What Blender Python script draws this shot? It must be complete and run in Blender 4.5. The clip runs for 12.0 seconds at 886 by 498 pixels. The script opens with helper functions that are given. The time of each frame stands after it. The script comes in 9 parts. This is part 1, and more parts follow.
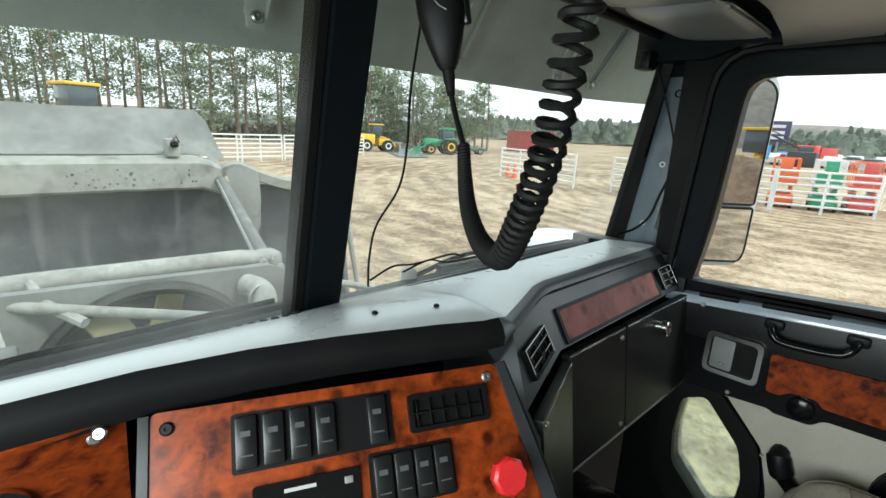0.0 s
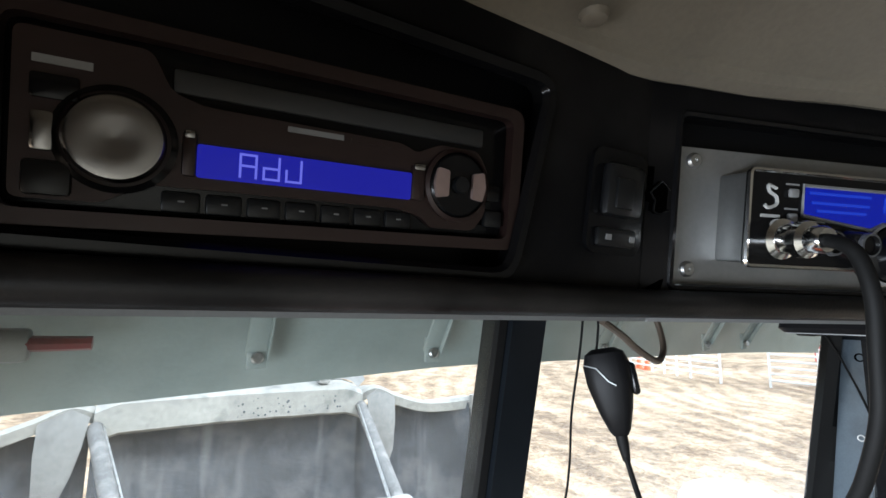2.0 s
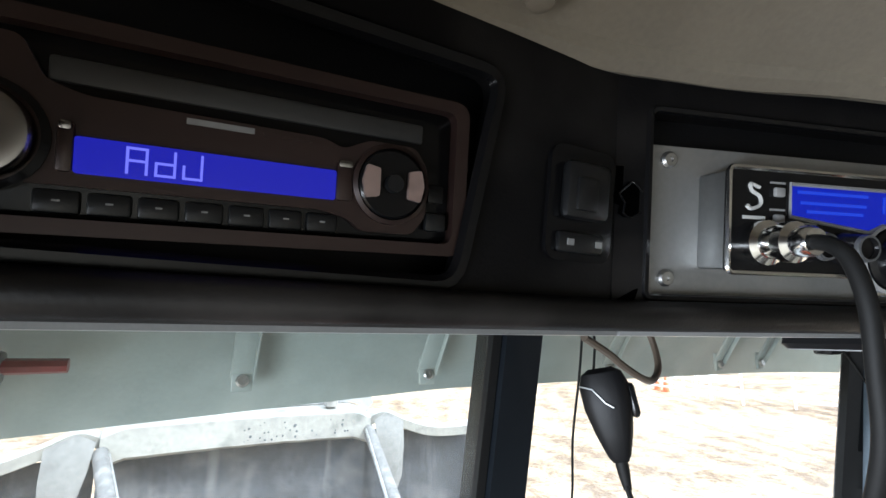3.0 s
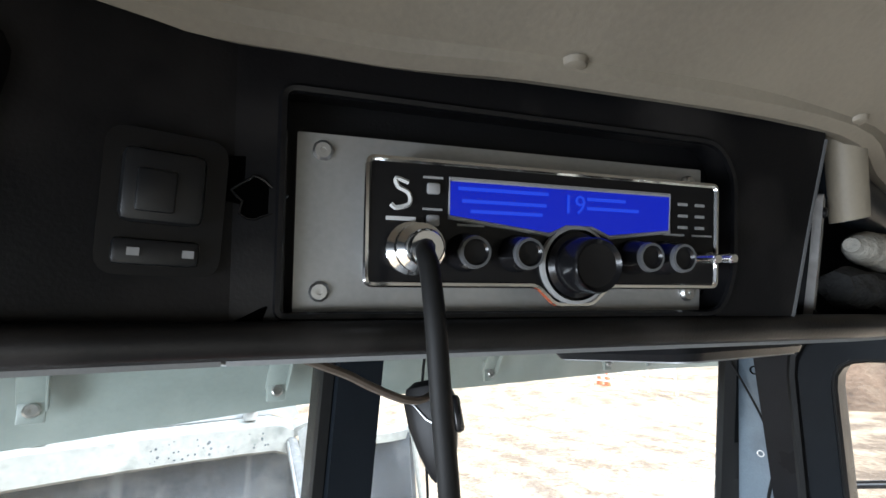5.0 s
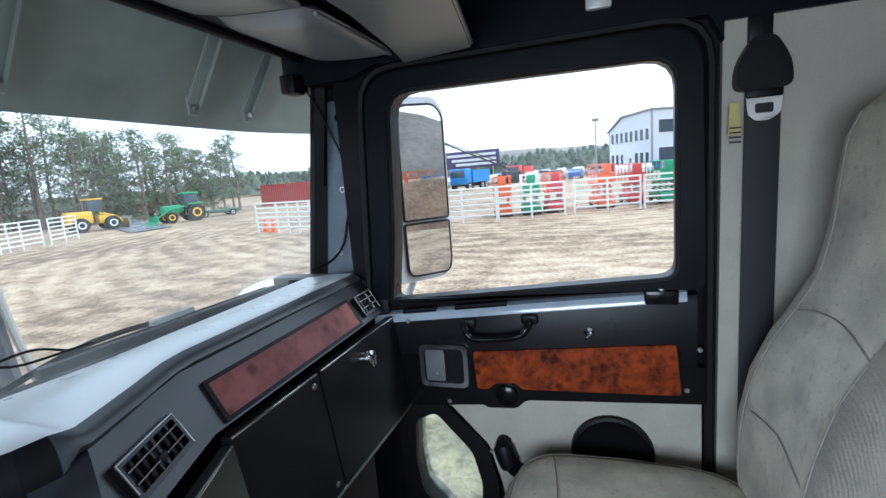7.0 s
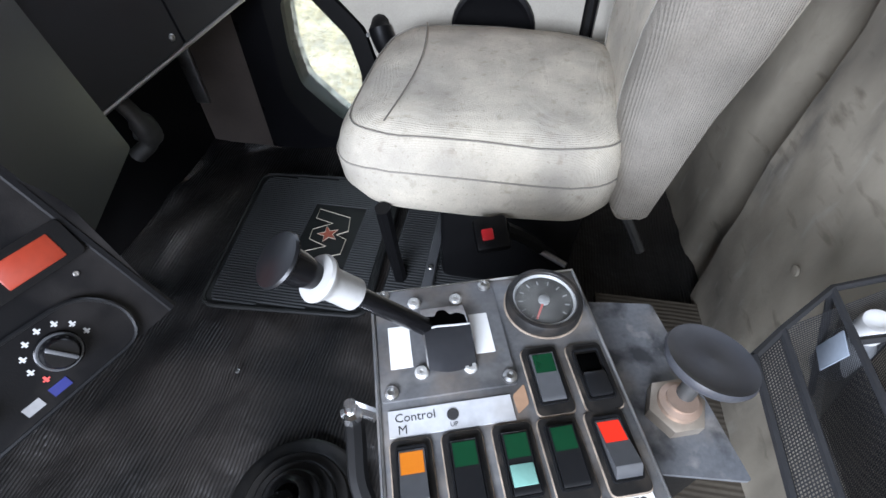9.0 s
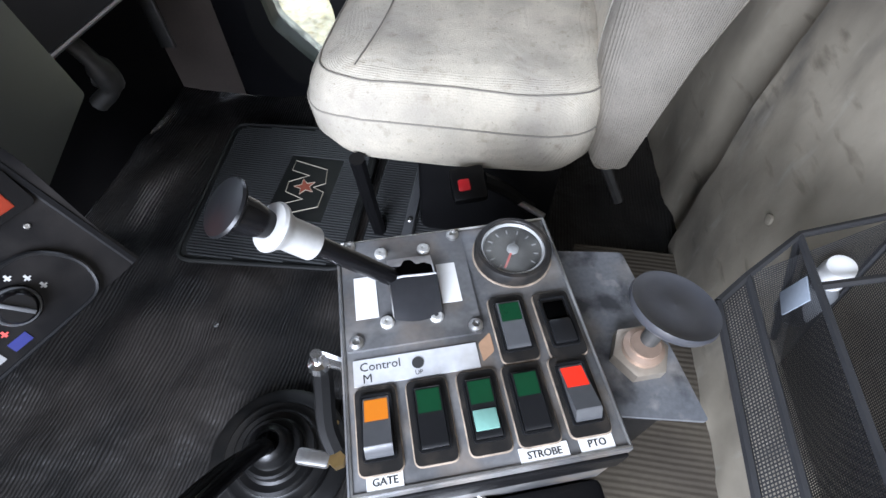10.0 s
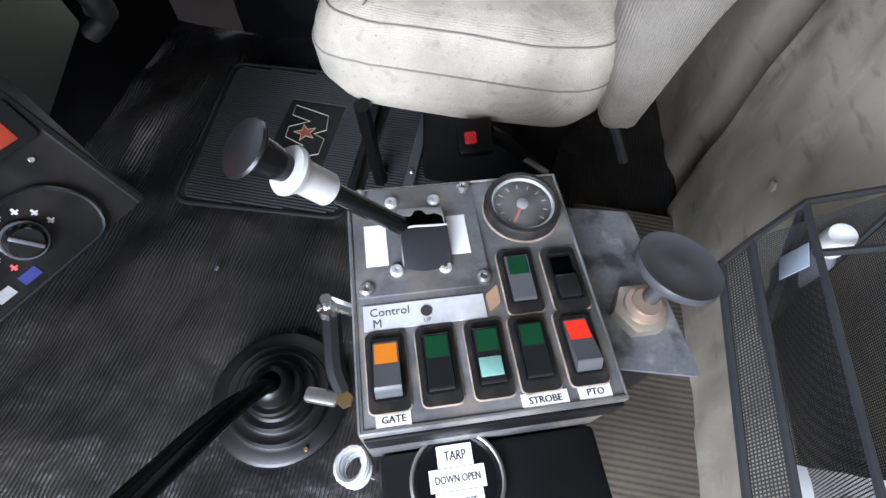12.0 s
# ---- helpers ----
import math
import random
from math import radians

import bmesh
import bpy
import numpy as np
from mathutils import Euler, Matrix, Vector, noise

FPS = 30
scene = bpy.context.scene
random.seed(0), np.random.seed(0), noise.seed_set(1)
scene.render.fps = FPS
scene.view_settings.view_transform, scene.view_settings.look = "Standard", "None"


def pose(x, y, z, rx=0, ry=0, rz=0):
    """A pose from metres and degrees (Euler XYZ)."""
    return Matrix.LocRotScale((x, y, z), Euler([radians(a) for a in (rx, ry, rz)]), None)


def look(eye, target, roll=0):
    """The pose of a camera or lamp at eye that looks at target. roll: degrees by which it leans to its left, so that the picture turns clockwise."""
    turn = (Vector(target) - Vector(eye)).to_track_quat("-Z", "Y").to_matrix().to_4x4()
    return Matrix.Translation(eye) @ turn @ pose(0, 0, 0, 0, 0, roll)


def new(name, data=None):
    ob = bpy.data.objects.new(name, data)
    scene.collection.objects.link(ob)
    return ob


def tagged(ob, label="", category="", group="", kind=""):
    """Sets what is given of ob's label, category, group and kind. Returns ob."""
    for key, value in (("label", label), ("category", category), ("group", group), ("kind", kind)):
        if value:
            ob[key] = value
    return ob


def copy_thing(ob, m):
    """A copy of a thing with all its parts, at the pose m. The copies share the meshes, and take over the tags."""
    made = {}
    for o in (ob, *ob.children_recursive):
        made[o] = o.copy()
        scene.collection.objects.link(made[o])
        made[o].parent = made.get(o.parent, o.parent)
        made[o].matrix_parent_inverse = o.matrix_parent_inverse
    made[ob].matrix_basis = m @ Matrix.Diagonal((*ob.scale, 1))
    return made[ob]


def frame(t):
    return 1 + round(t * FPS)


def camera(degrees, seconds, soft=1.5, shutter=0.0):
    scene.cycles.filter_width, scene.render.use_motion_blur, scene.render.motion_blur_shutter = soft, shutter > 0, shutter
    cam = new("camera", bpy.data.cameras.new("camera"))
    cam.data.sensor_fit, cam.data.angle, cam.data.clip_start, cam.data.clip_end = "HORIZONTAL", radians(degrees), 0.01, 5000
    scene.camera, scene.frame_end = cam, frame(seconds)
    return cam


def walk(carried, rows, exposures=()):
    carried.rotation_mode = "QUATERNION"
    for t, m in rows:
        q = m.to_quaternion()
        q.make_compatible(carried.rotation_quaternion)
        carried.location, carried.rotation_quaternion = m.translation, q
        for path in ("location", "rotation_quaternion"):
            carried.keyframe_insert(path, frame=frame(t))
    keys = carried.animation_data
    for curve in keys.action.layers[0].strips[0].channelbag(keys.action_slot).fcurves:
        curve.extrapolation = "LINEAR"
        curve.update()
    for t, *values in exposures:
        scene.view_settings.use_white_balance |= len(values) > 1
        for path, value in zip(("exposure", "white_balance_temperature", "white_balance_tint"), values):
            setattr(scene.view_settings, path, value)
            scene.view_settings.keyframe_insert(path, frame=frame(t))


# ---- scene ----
from mathutils import geometry

cam = camera(87.1, 12.0)

PATH = [
    (0, (-0.442, 0.006, 1.101), (0.919, 1.385, 0.604), 2.9),
    (0.5, (-0.482, -0.004, 1.209), (0.816, 1.499, 0.97), 1.5),
    (1, (-0.51, 0.015, 1.283), (0.664, 1.634, 1.284), 0.7),
    (1.5, (-0.527, 0.018, 1.308), (0.516, 1.712, 1.511), 0.9),
    (2, (-0.52, 0.019, 1.314), (0.458, 1.742, 1.593), 0.9),
    (2.5, (-0.495, 0.024, 1.312), (0.432, 1.764, 1.647), 0.8),
    (2.7, (-0.491, 0.027, 1.311), (0.426, 1.769, 1.662), 0.7),
    (4.3, (-0.374, -0.026, 1.32), (0.622, 1.661, 1.721), -1.0),
    (4.5, (-0.352, -0.025, 1.323), (0.65, 1.657, 1.728), -1.0),
    (5, (-0.327, -0.019, 1.321), (0.777, 1.606, 1.697), -1.5),
    (5.5, (-0.288, -0.023, 1.256), (1.014, 1.466, 1.546), -2.1),
    (5.8, (-0.24, -0.022, 1.187), (1.226, 1.326, 1.363), -2.7),
    (6, (-0.212, -0.02, 1.133), (1.354, 1.22, 1.231), -3.3),
    (6.2, (-0.192, -0.03, 1.103), (1.47, 1.081, 1.121), -3.8),
    (6.5, (-0.2, -0.075, 1.08), (1.578, 0.837, 0.987), -4.7),
    (7, (-0.205, -0.111, 1.057), (1.672, 0.5, 0.738), -4.6),
    (7.5, (-0.235, -0.125, 1.039), (1.604, 0.342, 0.406), -3.7),
    (7.7, (-0.246, -0.124, 1.02), (1.546, 0.289, 0.233), -3.0),
    (9.3, (-0.193, -0.221, 0.809), (1.057, -0.013, -0.738), -0.5),
    (9.5, (-0.192, -0.222, 0.81), (1.035, -0.03, -0.757), -0.2),
    (10, (-0.195, -0.226, 0.813), (0.98, -0.072, -0.798), 0.7),
    (10.5, (-0.195, -0.227, 0.814), (0.929, -0.111, -0.837), 1.6),
    (11, (-0.196, -0.228, 0.815), (0.886, -0.14, -0.865), 2.5),
    (11.5, (-0.198, -0.227, 0.818), (0.852, -0.15, -0.883), 3.5),
    (12, (-0.201, -0.213, 0.814), (0.818, -0.114, -0.904), 4.7),
]
EXPOSURES = [(0.0, 0.9, 6250, -2), (0.5, 0.85, 6450, 4), (1.0, 0.8, 6450, 6), (1.5, 1.15, 6250, 8), (2.0, 1.7, 5800, 8), (2.5, 2.0, 5800, 8), (4.3, 2.25, 5780, 8), (5.0, 2.25, 5750, 8), (5.5, 2.15, 5650, 8), (5.8, 1.75, 5520, 7), (6.1, 1.4, 5400, 6), (6.5, 1.03, 5370, 6), (7.7, 0.95, 5450, 8), (9.3, 2.0, 5720, 15), (12.0, 1.92, 5740, 15)]
walk(cam, [(t, look(eye, target, roll)) for t, eye, target, roll in PATH], EXPOSURES)

# ---- light and sky ----
world = bpy.data.worlds.new("overcast_sky")
scene.world = world
world.use_nodes = True
wn, wl = world.node_tree.nodes, world.node_tree.links
wn.clear()
w_out = wn.new("ShaderNodeOutputWorld")
w_bg = wn.new("ShaderNodeBackground")
w_bg.inputs["Strength"].default_value = 0.12
w_sky = wn.new("ShaderNodeTexSky")
w_sky.sky_type = "NISHITA"
w_sky.sun_disc = False
w_sky.sun_elevation = radians(42)
w_sky.sun_rotation = radians(150)
w_sky.air_density, w_sky.dust_density = 1.0, 4.0
w_co = wn.new("ShaderNodeTexCoord")
w_noise = wn.new("ShaderNodeTexNoise")
w_noise.inputs["Scale"].default_value = 2.2
w_noise.inputs["Detail"].default_value = 5
w_ramp = wn.new("ShaderNodeValToRGB")
w_ramp.color_ramp.elements[0].position, w_ramp.color_ramp.elements[0].color = 0.3, (7.4, 7.9, 8.6, 1)
w_ramp.color_ramp.elements[1].position, w_ramp.color_ramp.elements[1].color = 0.7, (10.4, 10.6, 10.8, 1)
w_mix = wn.new("ShaderNodeMixRGB")
w_mix.inputs["Fac"].default_value = 0.85
wl.new(w_co.outputs["Generated"], w_noise.inputs["Vector"])
wl.new(w_noise.outputs["Fac"], w_ramp.inputs["Fac"])
wl.new(w_sky.outputs["Color"], w_mix.inputs["Color1"])
wl.new(w_ramp.outputs["Color"], w_mix.inputs["Color2"])
wl.new(w_mix.outputs["Color"], w_bg.inputs["Color"])
wl.new(w_bg.outputs["Background"], w_out.inputs["Surface"])

sun = new("sun", bpy.data.lights.new("sun", "SUN"))
sun.data.energy, sun.data.angle, sun.data.color = 1.5, radians(12), (1.0, 0.95, 0.88)
sun.matrix_world = look((0, 0, 30), (-9, 17, 8))

# daylight through the open driver's doorway
door_light = new("doorway_daylight", bpy.data.lights.new("doorway_daylight", "AREA"))
door_light.data.shape, door_light.data.size, door_light.data.size_y = "RECTANGLE", 0.78, 0.72
door_light.data.energy, door_light.data.color = 19.0, (0.95, 0.98, 1.0)
door_light.matrix_world = look((-1.12, 0.03, 0.96), (-0.50, 0.0, 0.08))


# ---- materials ----
def nodes_of(m):
    m.use_nodes = True
    t = m.node_tree
    return t, t.nodes["Principled BSDF"]


def mat(name, col, rough=0.5, metal=0.0, var=0.12, scale=12.0, fine=180.0, bump=0.15, dist=0.001, stain=None, stain_amt=0.0, coat=0.0, spec=0.5, stain_scale=4.0, stain_from=0.48, stain_to=0.72):
    """A painted, moulded or woven surface: base colour varied at two scales, fine relief, blotches of stain."""
    m = bpy.data.materials.new(name)
    t, b = nodes_of(m)
    N, L = t.nodes, t.links
    co = N.new("ShaderNodeTexCoord")
    n1, n2 = N.new("ShaderNodeTexNoise"), N.new("ShaderNodeTexNoise")
    n1.inputs["Scale"].default_value, n1.inputs["Detail"].default_value = scale, 6
    n2.inputs["Scale"].default_value, n2.inputs["Detail"].default_value = fine, 4
    for n in (n1, n2):
        L.new(co.outputs["Object"], n.inputs["Vector"])
    r = N.new("ShaderNodeValToRGB")
    lo, hi = [c * (1 - var) for c in col], [min(1, c * (1 + var)) for c in col]
    r.color_ramp.elements[0].position, r.color_ramp.elements[0].color = 0.35, (*lo, 1)
    r.color_ramp.elements[1].position, r.color_ramp.elements[1].color = 0.65, (*hi, 1)
    mx = N.new("ShaderNodeMath")
    mx.operation = "MULTIPLY_ADD"
    mx.inputs[1].default_value, mx.inputs[2].default_value = 0.6, 0.2
    L.new(n1.outputs["Fac"], mx.inputs[0])
    ad = N.new("ShaderNodeMath")
    ad.operation = "MULTIPLY_ADD"
    ad.inputs[1].default_value = 0.4
    L.new(n2.outputs["Fac"], ad.inputs[0])
    sub = N.new("ShaderNodeMath")
    sub.operation = "SUBTRACT"
    sub.inputs[1].default_value = 0.2
    L.new(mx.outputs[0], sub.inputs[0])
    L.new(sub.outputs[0], ad.inputs[2])
    L.new(ad.outputs[0], r.inputs["Fac"])
    out = r.outputs["Color"]
    if stain:
        n3 = N.new("ShaderNodeTexNoise")
        n3.inputs["Scale"].default_value, n3.inputs["Detail"].default_value = stain_scale, 8
        L.new(co.outputs["Object"], n3.inputs["Vector"])
        rs = N.new("ShaderNodeValToRGB")
        rs.color_ramp.elements[0].position, rs.color_ramp.elements[1].position = stain_from, stain_to
        rs.color_ramp.elements[1].color = (stain_amt,) * 3 + (1,)
        L.new(n3.outputs["Fac"], rs.inputs["Fac"])
        ms = N.new("ShaderNodeMixRGB")
        ms.inputs["Color2"].default_value = (*stain, 1)
        L.new(rs.outputs["Color"], ms.inputs["Fac"])
        L.new(out, ms.inputs["Color1"])
        out = ms.outputs["Color"]
    L.new(out, b.inputs["Base Color"])
    rr = N.new("ShaderNodeMapRange")
    rr.inputs["To Min"].default_value, rr.inputs["To Max"].default_value = max(0.03, rough - 0.1), min(1, rough + 0.1)
    L.new(n1.outputs["Fac"], rr.inputs["Value"])
    L.new(rr.outputs["Result"], b.inputs["Roughness"])
    b.inputs["Metallic"].default_value = metal
    b.inputs["Coat Weight"].default_value = coat
    b.inputs["Coat Roughness"].default_value = 0.08
    b.inputs["Specular IOR Level"].default_value = spec
    if bump:
        bp = N.new("ShaderNodeBump")
        bp.inputs["Strength"].default_value, bp.inputs["Distance"].default_value = bump, dist
        L.new(n2.outputs["Fac"], bp.inputs["Height"])
        L.new(bp.outputs["Normal"], b.inputs["Normal"])
    return m


def ribbed(m, direction, per_metre, depth=0.6, dist=0.002):
    """Adds moulded ribs to a surface."""
    t, b = m.node_tree, m.node_tree.nodes["Principled BSDF"]
    N, L = t.nodes, t.links
    co, wv, bp = N.new("ShaderNodeTexCoord"), N.new("ShaderNodeTexWave"), N.new("ShaderNodeBump")
    wv.bands_direction = direction
    wv.inputs["Scale"].default_value = per_metre / 20 * 2 * math.pi / 2 * 1.0
    wv.inputs["Distortion"].default_value = 0.0
    L.new(co.outputs["Object"], wv.inputs["Vector"])
    L.new(wv.outputs["Fac"], bp.inputs["Height"])
    bp.inputs["Strength"].default_value, bp.inputs["Distance"].default_value = depth, dist
    old = b.inputs["Normal"].links
    if old:
        L.new(old[0].from_socket, bp.inputs["Normal"])
    L.new(bp.outputs["Normal"], b.inputs["Normal"])
    return m


def worn_ribs(m, direction, per_metre, col, lo=0.42, hi=0.62, scale=3.0):
    """Lightens the tops of moulded ribs where feet have polished them."""
    t, b = m.node_tree, m.node_tree.nodes["Principled BSDF"]
    N, L = t.nodes, t.links
    co, wv, no, mr, mu, mx = (N.new(k) for k in ("ShaderNodeTexCoord", "ShaderNodeTexWave", "ShaderNodeTexNoise", "ShaderNodeMapRange", "ShaderNodeMath", "ShaderNodeMixRGB"))
    wv.bands_direction = direction
    wv.inputs["Scale"].default_value = per_metre / 20 * math.pi
    no.inputs["Scale"].default_value, no.inputs["Detail"].default_value = scale, 8
    mr.inputs["From Min"].default_value, mr.inputs["From Max"].default_value = lo, hi
    mu.operation = "MULTIPLY"
    for k in (wv, no):
        L.new(co.outputs["Object"], k.inputs["Vector"])
    L.new(no.outputs["Fac"], mr.inputs["Value"])
    L.new(mr.outputs["Result"], mu.inputs[0])
    L.new(wv.outputs["Fac"], mu.inputs[1])
    L.new(b.inputs["Base Color"].links[0].from_socket, mx.inputs["Color1"])
    mx.inputs["Color2"].default_value = (*col, 1)
    L.new(mu.outputs[0], mx.inputs["Fac"])
    L.new(mx.outputs["Color"], b.inputs["Base Color"])
    return m


def soil(m, col, amt, scale, lo, hi, stretch=(1, 1, 1), detail=8, rough=None):
    """A further layer of dirt with its own size, colour and outline."""
    t, b = m.node_tree, m.node_tree.nodes["Principled BSDF"]
    N, L = t.nodes, t.links
    co, mp, no, mr, mx = (N.new(k) for k in ("ShaderNodeTexCoord", "ShaderNodeMapping", "ShaderNodeTexNoise", "ShaderNodeMapRange", "ShaderNodeMixRGB"))
    mp.inputs["Scale"].default_value = stretch
    mp.inputs["Location"].default_value = (scale * 0.37, scale * 0.11, 1.7)
    no.inputs["Scale"].default_value, no.inputs["Detail"].default_value = scale, detail
    mr.inputs["From Min"].default_value, mr.inputs["From Max"].default_value = lo, hi
    mr.inputs["To Max"].default_value = amt
    L.new(co.outputs["Object"], mp.inputs["Vector"])
    L.new(mp.outputs["Vector"], no.inputs["Vector"])
    L.new(no.outputs["Fac"], mr.inputs["Value"])
    L.new(b.inputs["Base Color"].links[0].from_socket, mx.inputs["Color1"])
    mx.inputs["Color2"].default_value = (*col, 1)
    L.new(mr.outputs["Result"], mx.inputs["Fac"])
    L.new(mx.outputs["Color"], b.inputs["Base Color"])
    return m


def weave(m, per_metre, depth, dist):
    """Crossing threads of a woven cloth."""
    return ribbed(ribbed(m, "X", per_metre, depth, dist), "Z", per_metre, depth, dist)


def glow(name, col, strength):
    m = bpy.data.materials.new(name)
    t, b = nodes_of(m)
    b.inputs["Base Color"].default_value = (*[c * 0.06 for c in col], 1)
    b.inputs["Emission Color"].default_value = (*col, 1)
    b.inputs["Emission Strength"].default_value = strength
    b.inputs["Roughness"].default_value = 0.25
    return m


def glass(name, dust=0.03, tint=(0.94, 0.97, 0.96), scale=6.0, ior=1.4, film_type="ShaderNodeBsdfTranslucent"):
    """A thin pane: clear, with a gloss that grows towards grazing angles and a film of dust."""
    m = bpy.data.materials.new(name)
    m.use_nodes = True
    t = m.node_tree
    N, L = t.nodes, t.links
    N.clear()
    out, clear, shine, film = N.new("ShaderNodeOutputMaterial"), N.new("ShaderNodeBsdfTransparent"), N.new("ShaderNodeBsdfGlossy"), N.new(film_type)
    clear.inputs["Color"].default_value = (*tint, 1)
    shine.inputs["Roughness"].default_value = 0.03
    film.inputs["Color"].default_value = (0.62, 0.62, 0.58, 1)
    fr, a, c = N.new("ShaderNodeFresnel"), N.new("ShaderNodeMixShader"), N.new("ShaderNodeMixShader")
    fr.inputs["IOR"].default_value = ior
    co, n, r = N.new("ShaderNodeTexCoord"), N.new("ShaderNodeTexNoise"), N.new("ShaderNodeMapRange")
    n.inputs["Scale"].default_value, n.inputs["Detail"].default_value = scale, 7
    r.inputs["From Min"].default_value, r.inputs["From Max"].default_value = 0.35, 0.75
    r.inputs["To Min"].default_value, r.inputs["To Max"].default_value = dust * 0.3, dust * 1.6
    L.new(co.outputs["Object"], n.inputs["Vector"])
    L.new(n.outputs["Fac"], r.inputs["Value"])
    L.new(fr.outputs["Fac"], a.inputs["Fac"])
    L.new(clear.outputs[0], a.inputs[1])
    L.new(shine.outputs[0], a.inputs[2])
    L.new(r.outputs["Result"], c.inputs["Fac"])
    L.new(a.outputs[0], c.inputs[1])
    L.new(film.outputs[0], c.inputs[2])
    L.new(c.outputs[0], out.inputs["Surface"])
    return m


def burl(name, dark, light, scale=9.0, rough=0.3, coat=0.5):
    """Lacquered burl veneer: swirling figure with dark eyes."""
    m = bpy.data.materials.new(name)
    t, b = nodes_of(m)
    N, L = t.nodes, t.links
    co, n1, n2, n3, v = (N.new(k) for k in ("ShaderNodeTexCoord", "ShaderNodeTexNoise", "ShaderNodeTexNoise", "ShaderNodeTexNoise", "ShaderNodeTexVoronoi"))
    n1.inputs["Scale"].default_value, n1.inputs["Detail"].default_value, n1.inputs["Distortion"].default_value = scale * 2.2, 8, 1.2
    n2.inputs["Scale"].default_value, n2.inputs["Detail"].default_value, n2.inputs["Distortion"].default_value = scale * 9, 6, 1.2
    n3.inputs["Scale"].default_value = scale * 0.8
    v.inputs["Scale"].default_value = scale * 3.6
    for k in (n1, n2, n3, v):
        L.new(co.outputs["Object"], k.inputs["Vector"])
    r = N.new("ShaderNodeValToRGB")
    r.color_ramp.elements[0].position, r.color_ramp.elements[0].color = 0.34, (*dark, 1)
    r.color_ramp.elements[1].position, r.color_ramp.elements[1].color = 0.62, (*light, 1)
    e = r.color_ramp.elements.new(0.48)
    e.color = (*[(p * 0.45 + q * 0.55) for p, q in zip(dark, light)], 1)
    ad = N.new("ShaderNodeMath")
    ad.operation = "MULTIPLY_ADD"
    ad.inputs[1].default_value = 0.3
    L.new(n2.outputs["Fac"], ad.inputs[0])
    mm = N.new("ShaderNodeMath")
    mm.operation = "MULTIPLY"
    mm.inputs[1].default_value = 0.7
    L.new(n1.outputs["Fac"], mm.inputs[0])
    L.new(mm.outputs[0], ad.inputs[2])
    L.new(ad.outputs[0], r.inputs["Fac"])
    eye = N.new("ShaderNodeValToRGB")
    eye.color_ramp.elements[0].position, eye.color_ramp.elements[0].color = 0.15, (1, 1, 1, 1)
    eye.color_ramp.elements[1].position, eye.color_ramp.elements[1].color = 0.36, (0, 0, 0, 1)
    L.new(v.outputs["Distance"], eye.inputs["Fac"])
    mask = N.new("ShaderNodeMath")
    mask.operation = "MULTIPLY"
    L.new(eye.outputs["Color"], mask.inputs[0])
    n3r = N.new("ShaderNodeMapRange")
    n3r.inputs["From Min"].default_value, n3r.inputs["From Max"].default_value = 0.38, 0.58
    n3r.inputs["To Max"].default_value = 0.85
    L.new(n3.outputs["Fac"], n3r.inputs["Value"])
    L.new(n3r.outputs["Result"], mask.inputs[1])
    mx = N.new("ShaderNodeMixRGB")
    mx.inputs["Color2"].default_value = (*[c * 0.45 for c in dark], 1)
    L.new(mask.outputs[0], mx.inputs["Fac"])
    L.new(r.outputs["Color"], mx.inputs["Color1"])
    L.new(mx.outputs["Color"], b.inputs["Base Color"])
    b.inputs["Roughness"].default_value = rough
    b.inputs["Coat Weight"].default_value = coat
    b.inputs["Coat Roughness"].default_value = 0.12
    b.inputs["Specular IOR Level"].default_value = 0.2
    return m


